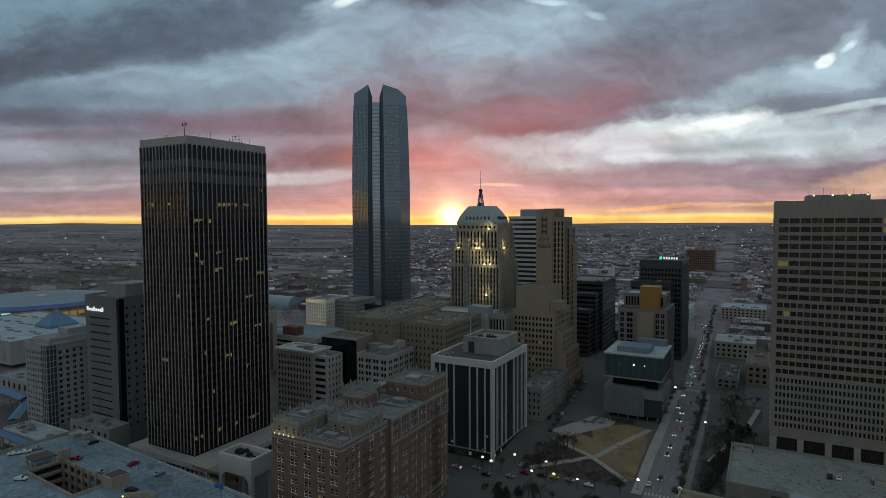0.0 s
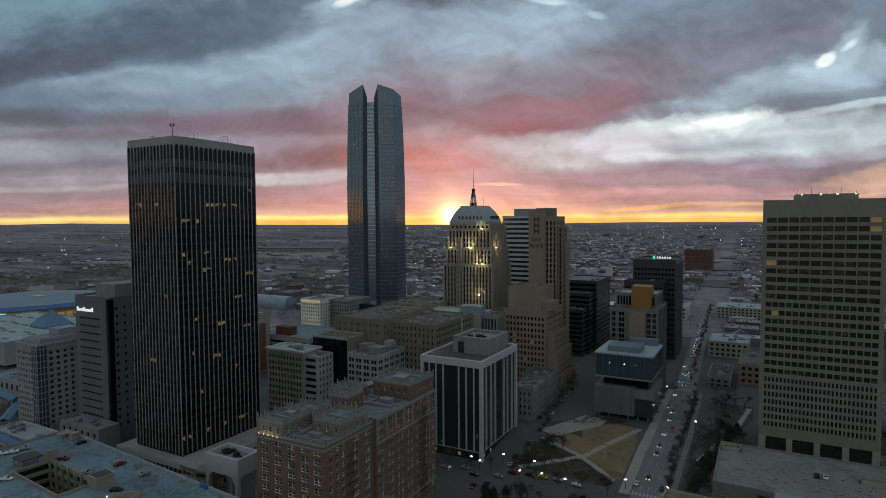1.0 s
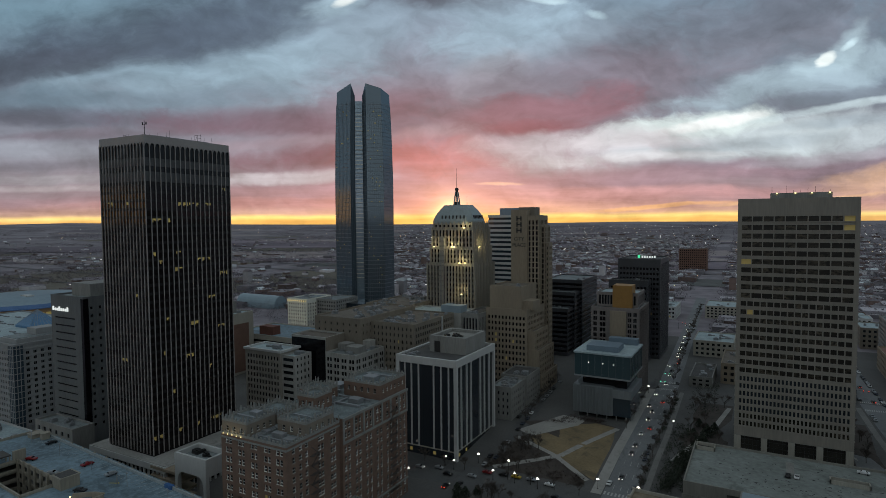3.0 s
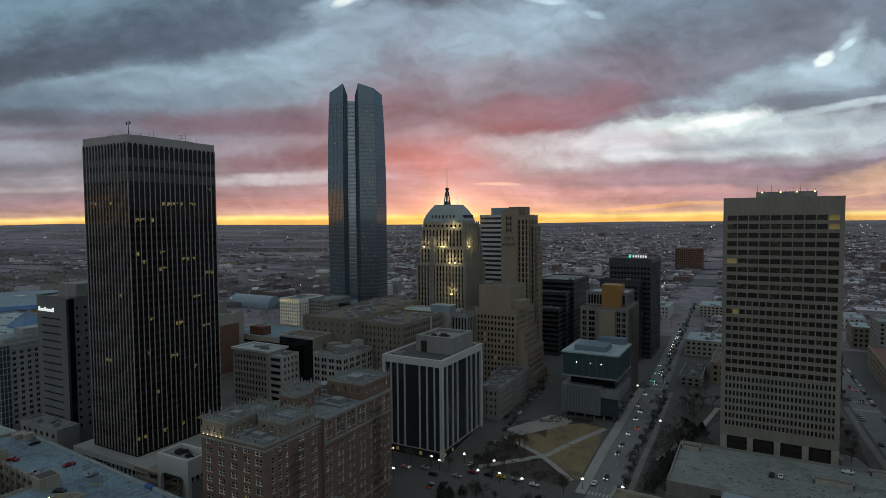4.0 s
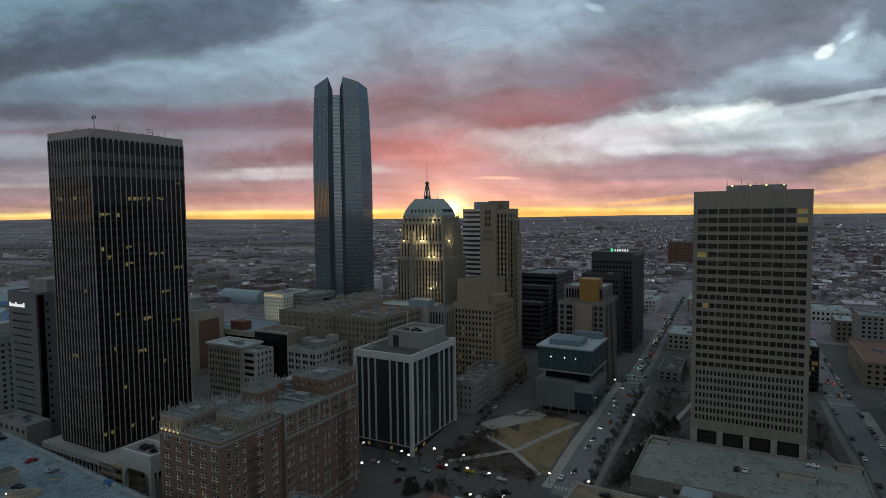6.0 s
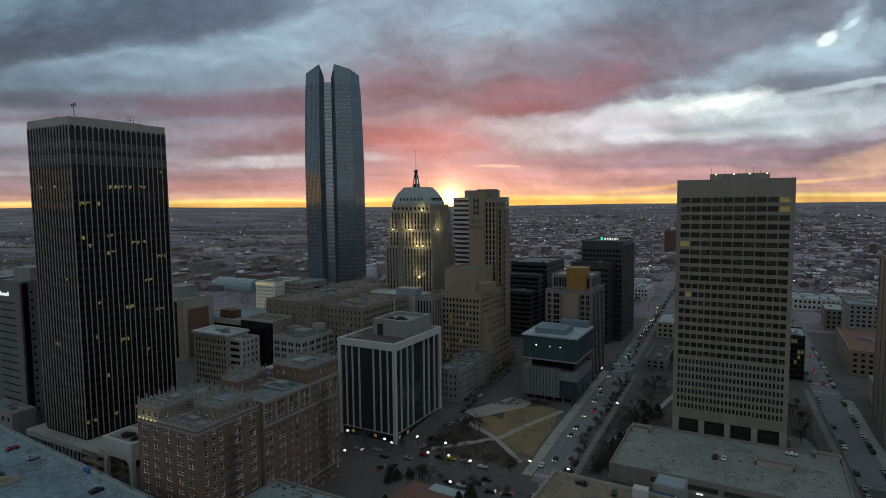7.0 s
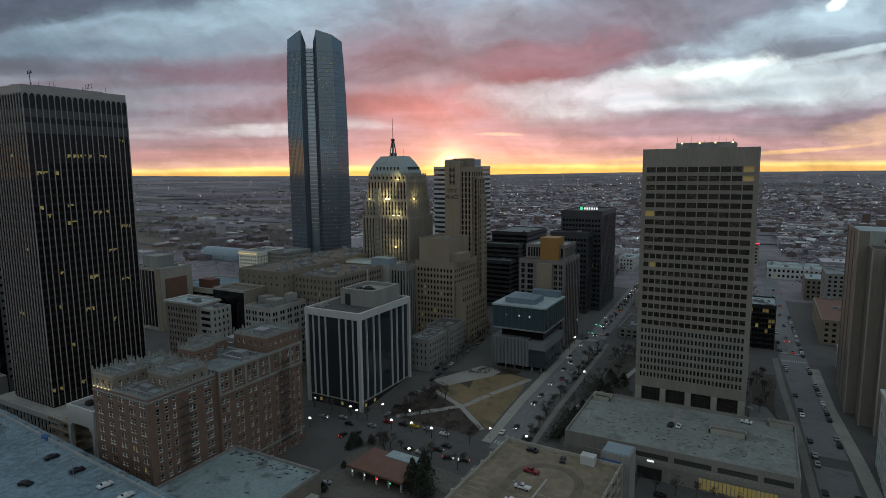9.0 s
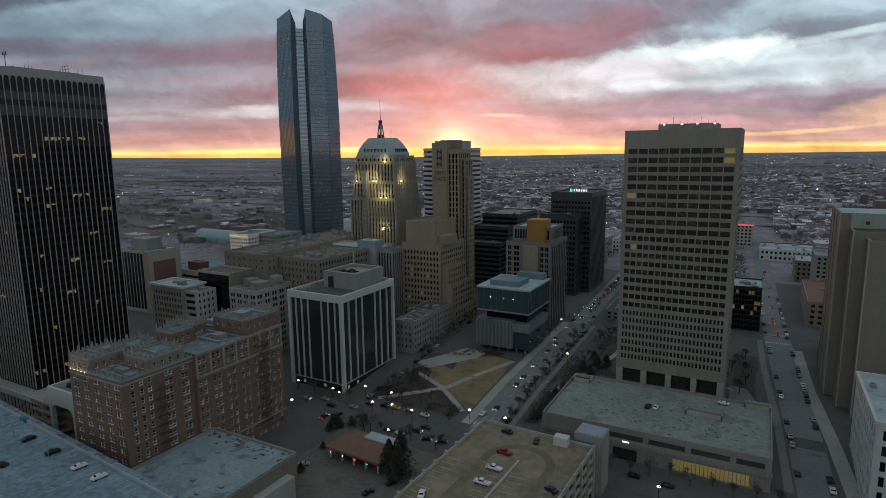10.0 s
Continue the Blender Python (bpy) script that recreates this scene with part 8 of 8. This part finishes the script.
def shrubs(label, quads, n, seed, m, top=1.5):
    """Low winter planting scattered over four-sided beds."""
    rng = random.Random(seed)
    mb = MB()
    for q in quads:
        a, b_, c_, d = [Vector(p) for p in q]
        for _ in range(n):
            u0, v0 = rng.random(), rng.random()
            p = a.lerp(b_, u0).lerp(d.lerp(c_, u0), v0)
            if noise.noise(Vector((p.x * 0.22, p.y * 0.22, seed))) < -0.08:
                continue
            for _k in range(5):
                c = Vector((p.x + rng.gauss(0, 0.5), p.y + rng.gauss(0, 0.5), gz(p.x, p.y) + rng.uniform(0.15, top)))
                u = Vector((rng.uniform(-1, 1), rng.uniform(-1, 1), rng.uniform(-0.3, 1))).normalized() * rng.uniform(0.2, 0.5)
                v = u.cross(Vector((rng.uniform(-1, 1), rng.uniform(-1, 1), 1))).normalized() * rng.uniform(0.08, 0.22)
                mb.poly([c - u, c + v, c + u, c - v])
    return lone("shrubbery", mb, m, label, "shrubs", kind="stuff")


SHRUB = surface("winter_shrub_twigs", (0.060, 0.044, 0.037), 0.95, 0.3, 0.8, 5.0, island=0.4)
shrubs("brown leafless shrubs in the park beds", [((-103, 261), (-96, 294), (-76, 282), (-87, 262)), ((-86, 260), (-73, 281), (-53, 267), (-56, 260)), ((-92, 320), (-78, 338), (-60, 336), (-62, 331))], 420, 71, SHRUB, 1.3)
shrubs("dark shrubs in the strip beside the avenue", [((-24, 268), (-24.5, 300), (-16, 306), (-12, 270)), ((-24.5, 302), (-24, 345), (-17, 348), (-15, 308)), ((-22, 364), (-22, 440), (-8, 440), (-5, 372))], 560, 72, PINE, 2.2)
shrubs("row of low clipped kerb hedges beside the avenue", [((-30.2, y_), (-30.2, y_ + 5), (-28.9, y_ + 5), (-28.9, y_)) for y_ in range(264, 396, 9)], 40, 73, PINE, 0.9)
# ---------------- further buildings that stand out ----------------
far_list = [
    ((-84, -68, 700, 745), 14, WHITE, ROOF_L, "white two-storey commercial building", 3),
    ((-40, 6, 724, 772), 14, CONC, ROOF_L, "pale office block with a flat roof", 4),
    ((-33, -3, 524, 566), 13, CONC, ROOF_L, "pale low office block with roof plant", 3),
    ((-26, -12, 428, 470), 7, CONC_D, ROOF_D, "open dark parking structure", 2),
    ((-8, 6, 445, 492), 14, TANSTONE, ROOF_T, "tan stone building with tall bays", 3),
    ((-98, -74, 560, 640), 22, BUFF, ROOF_T, "buff brick building along the avenue", 5),
    ((-150, -100, 640, 690), 12, CONC_D, ROOF_L, "grey flat-roofed commercial building", 3),
    ((-143, -88, 1360, 1400), 46, BRICK_BAND, ROOF_D, "distant red-brown brick slab block", 9),
    ((20, 54, 800, 840), 26, CONC, ROOF_G, "pale mid-rise block with gridded windows", 6),
    ((62, 112, 712, 738), 12, WHITE, ROOF_L, "white shed with a pale blue roof", 2),
    ((62, 112, 752, 775), 10, BRICK_BAND, ROOF_L, "low red brick shop building", 2),
    ((90, 130, 615, 650), 18, BUFF, ROOF_L, "cream building with rows of windows", 4),
    ((92, 135, 470, 545), 16, TANSTONE, TERRA, "stone building with a red tiled roof", 4),
    ((96, 122, 400, 424), 13, CONC, ROOF_L, "low bare concrete building", 3),
    ((100, 128, 560, 598), 32, CONC_D, ROOF_G, "grey apartment block with balconies", 9),
    ((-560, -520, 340, 380), 12, CONC_D, ROOF_L, "low grey flat-roofed service building", 3),
    ((-440, -410, 560, 600), 12, CONC_D, ROOF_L, "low grey flat-roofed building", 3),
    ((-330, -290, 560, 610), 14, BRICK_BAND, ROOF_L, "brick warehouse with a pale roof", 3),
    ((-250, -200, 560, 620), 16, BRICK_BAND, ROOF_L, "brick warehouse with a pale roof", 3),
    ((-225, -190, 430, 460), 30, surface("dark_grey_panel", (0.06, 0.06, 0.065)), ROOF_D, "dark panelled mid-rise office block", 6),
]
for i, (bk_, hgt, wm, rm, lab, nf) in enumerate(far_list):
    x0, x1, y0, y1 = bk_
    g = gz((x0 + x1) / 2, y0)
    W_, D_ = x1 - x0, y1 - y0
    block("building", lab, bk_, g - 2, g + hgt, {"s": (spans(W_, max(3, int(W_ / 4)), 0.5, 1), floors(g + 0.5, g + hgt - 1, nf, 0.5)), "e": (spans(D_, max(3, int(D_ / 5)), 0.5, 1), floors(g + 0.5, g + hgt - 1, nf, 0.5)), "w": (spans(D_, max(3, int(D_ / 5)), 0.5, 1), floors(g + 0.5, g + hgt - 1, nf, 0.5))}, wm, rm, seed=300 + i, units=5, category="building", limit=14, dim=0.02)

mb = MB()
mb.box(19.4, 54.6, 799.4, 799.9, gz(37, 800) + 24.6, gz(37, 800) + 25.6, 0, True)
lone("roof_light_strip", mb, lamp_mat("red_roof_strip", (1.0, 0.05, 0.08), 1.2, 0.0), "red glowing strip along a mid-rise roof edge", "sign light")

# ---------------- the wide low city ----------------
rng = random.Random(404)


def in_centre(x, y, m=0):
    if y < 560 and x > -430:
        return True
    if -720 < x < -300 and 120 < y < 600 and not (x < -430 and y > 560):
        return x > -720 and y < 540
    for bk_, *_ in far_list:
        if bk_[0] - 8 - m < x < bk_[1] + 8 + m and bk_[2] - 8 - m < y < bk_[3] + 8 + m:
            return True
    rx = -35 - (y - 262) * 0.034
    if abs(x - rx) < 16 + m:
        return True
    rx = 88 - (y - 262) * 0.045
    if y < 1200 and abs(x - rx) < 15 + m:
        return True
    if math.hypot(x + 690, y - 420) < 100:
        return True
    return False


def house_box(mb, x, y, w, d, hgt, gable, g):
    mb.box(x - w / 2, x + w / 2, y - d / 2, y + d / 2, g - 2, g + hgt, 0)
    z = g + hgt
    if gable:
        rz_ = z + min(w, d) * 0.32
        if w > d:
            A = [(x - w / 2 - .4, y - d / 2 - .4, z), (x + w / 2 + .4, y - d / 2 - .4, z), (x + w / 2 + .4, y + d / 2 + .4, z), (x - w / 2 - .4, y + d / 2 + .4, z)]
            p, q = (x - w / 2, y, rz_), (x + w / 2, y, rz_)
            mb.poly([A[0], A[1], q, p], 1)
            mb.poly([A[2], A[3], p, q], 1)
            mb.poly([A[1], A[2], q], 1)
            mb.poly([A[3], A[0], p], 1)
        else:
            A = [(x - w / 2 - .4, y - d / 2 - .4, z), (x + w / 2 + .4, y - d / 2 - .4, z), (x + w / 2 + .4, y + d / 2 + .4, z), (x - w / 2 - .4, y + d / 2 + .4, z)]
            p, q = (x, y - d / 2, rz_), (x, y + d / 2, rz_)
            mb.poly([A[1], A[2], q, p], 1)
            mb.poly([A[3], A[0], p, q], 1)
            mb.poly([A[0], A[1], p], 1)
            mb.poly([A[2], A[3], q], 1)
    else:
        mb.box(x - w / 2 + 0.4, x + w / 2 - 0.4, y - d / 2 + 0.4, y + d / 2 - 0.4, z, z + 0.3, 1)
        for _ in range(2):
            u, v = x + rng.uniform(-0.3, 0.3) * w, y + rng.uniform(-0.3, 0.3) * d
            mb.box(u - 1, u + 1, v - 1, v + 1, z, z + 1.6, 0)


# town colours are lightened and cooled to stand in for haze
walls_f = [surface("town_wall_pale", (0.44, 0.415, 0.43), 0.85, 0.2, island=0.5), surface("town_wall_brown", (0.170, 0.115, 0.100), 0.85, 0.2, island=0.4), surface("town_wall_grey", (0.23, 0.215, 0.235), 0.85, 0.2, island=0.4)]
roofs_f = [surface("town_roof_pale", (0.44, 0.46, 0.48), 0.85, 0.2, island=0.5), surface("town_roof_dark", (0.12, 0.10, 0.11), 0.85, 0.2, island=0.5), surface("town_roof_grey", (0.33, 0.305, 0.33), 0.85, 0.2, island=0.5)]
groups_f = [(MB(), w, r) for w in walls_f for r in roofs_f]
cnt = 0
tries = 0
lots = []
while cnt < 5200 and tries < 70000:
    tries += 1
    az = radians(rng.uniform(-14, 66))
    r = 520 + 3600 * rng.random() ** 1.5
    x, y = -math.sin(az) * r, math.cos(az) * r
    if in_centre(x, y, 14):
        continue
    dens = 1.0 if az < radians(33) else (0.10 if az > radians(38) else 0.5)
    if r > 2000:
        dens *= max(0.05, 1 - (r - 2000) / 1500)
    if rng.random() > dens:
        continue
    # keep to a street grid
    bx, by = x % 95, y % 130
    if bx < 14 or by < 14:
        continue
    g = gz(x, y)
    if rng.random() < 0.26:
        w, d, hgt, gb_ = rng.uniform(12, 34), rng.uniform(12, 34), rng.uniform(4, 8), False
    else:
        w, d, hgt, gb_ = rng.uniform(8, 12), rng.uniform(8, 14), rng.uniform(3, 5), True
    if rng.random() < 0.012 and r < 1800:
        hgt = rng.uniform(14, 26)
    house_box(groups_f[rng.choice((0, 1, 2, 4, 4, 5, 7, 8, 8, 1, 3, 7))][0], x, y, w, d, hgt, gb_, g)
    lots.append((x, y))
    cnt += 1
for mbx, w, r in groups_f:
    if mbx.v:
        lone("distant_town", mbx, [w, r], "spread of low houses and sheds across the plain", "distant buildings", kind="stuff")

# pale lots, streets and fields across the plain
FIELD = [surface("field_tan", (0.125, 0.108, 0.082), 0.95, 0.3, 0.01, 0.1), surface("field_grey", (0.105, 0.105, 0.10), 0.95, 0.3, 0.01, 0.1), surface("lot_pale", (0.17, 0.172, 0.175), 0.9, 0.25, 0.02, 0.2)]


def field(x, y, w, d, rot, m, label, up):
    mb = MB()
    c, s_ = math.cos(radians(rot)), math.sin(radians(rot))
    n = 8
    pt = lambda u, v: (x + u * c - v * s_, y + u * s_ + v * c)
    for i in range(n):
        for j in range(n):
            q = []
            for a, b_ in ((i, j), (i + 1, j), (i + 1, j + 1), (i, j + 1)):
                p = pt((a / n - 0.5) * w, (b_ / n - 0.5) * d)
                q.append((*p, gz(*p) + up))
            mb.poly(q)
    lone("field", mb, m, label, "field", kind="structure")


k = 0
for i in range(60):
    az = radians(rng.uniform(34, 66)) if i < 34 else radians(rng.uniform(-12, 34))
    r = rng.uniform(650, 3600)
    x, y = -math.sin(az) * r, math.cos(az) * r
    if in_centre(x, y, 60):
        continue
    k += 1
    field(x, y, rng.uniform(90, 330), rng.uniform(80, 300), rng.uniform(-4, 4), FIELD[rng.choice((0, 0, 1) if i < 34 else (1, 2, 2))], "pale winter field" if i < 34 else "pale paved lot", -0.1 + 0.012 * k)
rng = random.Random(515)
# far fields paler and more mauve than near ones: haze put into the colour
FAR_F = [surface("hazed_field_tan", (0.270, 0.225, 0.225), 0.95, 0.25, 0.004, 0.03), surface("hazed_field_mauve", (0.185, 0.148, 0.178), 0.95, 0.25, 0.004, 0.03), surface("hazed_field_dark", (0.130, 0.104, 0.126), 0.95, 0.25, 0.004, 0.03)]
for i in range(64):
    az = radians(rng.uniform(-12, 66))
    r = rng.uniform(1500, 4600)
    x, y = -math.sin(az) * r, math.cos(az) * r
    field(x, y, rng.uniform(200, 900), rng.uniform(60, 260), rng.uniform(-6, 6) + 28, FAR_F[rng.choice((0, 1, 1, 2, 2))], "wide far winter field with haze in its colour", 0.75 + 0.02 * i)
for i in range(24):
    y = 620 + i * 130
    mb = MB()
    for j in range(60):
        x = -2600 + j * 60
        if in_centre(x + 30, y):
            continue
        mb.poly([(x, y, gz(x, y) + 0.9), (x + 60, y, gz(x + 60, y) + 0.9), (x + 60, y + 9, gz(x + 60, y + 9) + 0.9), (x, y + 9, gz(x, y + 9) + 0.9)])
    if mb.v:
        lone("road", mb, ASPH, "straight cross street on the plain", "road", kind="structure")

# woods and garden trees: bare dark crowns in clumps
tm_ = MB()
cl = 0
while cl < 38000:
    az = radians(rng.uniform(-14, 68))
    r = 480 + 4200 * rng.random() ** 1.35
    x, y = -math.sin(az) * r, math.cos(az) * r
    if in_centre(x, y, 4):
        continue
    belt = noise.noise(Vector((x * 0.0022, y * 0.0042, 3.1)))
    if az > radians(33) and belt < 0.06:
        continue
    if az <= radians(33) and rng.random() > 0.72 + 0.5 * belt:
        continue
    g = gz(x, y)
    hgt = rng.uniform(5, 11) * (1.0 if r < 2400 else 0.6)
    wd = hgt * rng.uniform(0.45, 0.8) * (1.0 if r < 1500 else 1.5)
    for _ in range(12 if r < 1500 else 6):
        c = Vector((x + rng.gauss(0, wd * 0.5), y + rng.gauss(0, wd * 0.5), g + hgt * rng.uniform(0.15, 1.0)))
        u = Vector((rng.uniform(-1, 1), rng.uniform(-1, 1), rng.uniform(-1, 1))).normalized() * rng.uniform(0.5, 1.5) * (1 if r < 1500 else 1.5)
        v = u.cross(Vector((rng.uniform(-1, 1), rng.uniform(-1, 1), rng.uniform(-1, 1)))).normalized() * rng.uniform(0.4, 1.1) * (1 if r < 1500 else 1.5)
        tm_.poly([c - u, c + v, c + u * 0.8])
    cl += 1
# crowns tinted purple-grey, with the haze over the plain in their colour
lone("distant_woods", tm_, surface("hazed_winter_woods", (0.122, 0.097, 0.112), 0.95, 0.3, 0.02, 0.3, island=0.45), "bare winter woods and garden trees", "woods", kind="stuff")

# winter trees of the gardens round the conservatory
rng = random.Random(616)
gm = MB()
for i in range(520):
    x, y = rng.uniform(-690, -420), rng.uniform(488, 640)
    if abs(x + 562) < 42 and abs(y - 566) < 20 or noise.noise(Vector((x * 0.012, y * 0.02, 5.0))) < -0.12:
        continue
    hgt = rng.uniform(6, 12)
    for _ in range(16):
        c = Vector((x + rng.gauss(0, hgt * 0.28), y + rng.gauss(0, hgt * 0.28), gz(x, y) + hgt * rng.uniform(0.2, 1.0)))
        u = Vector((rng.uniform(-1, 1), rng.uniform(-1, 1), rng.uniform(-1, 1))).normalized() * rng.uniform(0.4, 1.1)
        v = u.cross(Vector((rng.uniform(-1, 1), rng.uniform(-1, 1), rng.uniform(-1, 1)))).normalized() * rng.uniform(0.3, 0.8)
        gm.poly([c - u, c + v, c + u * 0.8])
lone("garden_trees", gm, MATS["hazed_winter_woods"], "bare brown trees in gardens round a glass vault", "woods", kind="stuff")

# lamps across the plain
lw, ly, lpole = MB(), MB(), MB()
for i in range(760):
    az = radians(rng.uniform(-12, 64))
    r = 600 + 3900 * rng.random() ** 1.1
    if az > radians(34) and rng.random() < 0.6:
        continue
    x, y = -math.sin(az) * r, math.cos(az) * r
    if in_centre(x, y, 4):
        continue
    g, s_ = gz(x, y), 0.16 + r * 0.00016
    tgt = lw if rng.random() < 0.6 else ly
    tgt.box(x - s_, x + s_, y - s_, y + s_, g + 7, g + 7 + 2 * s_, 0, True)
    lpole.box(x - 0.1, x + 0.1, y - 0.1, y + 0.1, g - 1, g + 7)
lone("distant_lamp_posts", lpole, METAL_G, "grey lamp posts scattered over the town", "lamp posts", kind="stuff")
lone("distant_lamps", lw, lamp_mat("far_white_lamp", (1.0, 0.95, 0.88), 6.0, 0.3), "white lamps scattered over the town", "lamps", kind="stuff")
lone("distant_lamps", ly, lamp_mat("far_warm_lamp", (1.0, 0.68, 0.36), 4.0, 0.3), "warm lamps scattered over the town", "lamps", kind="stuff")
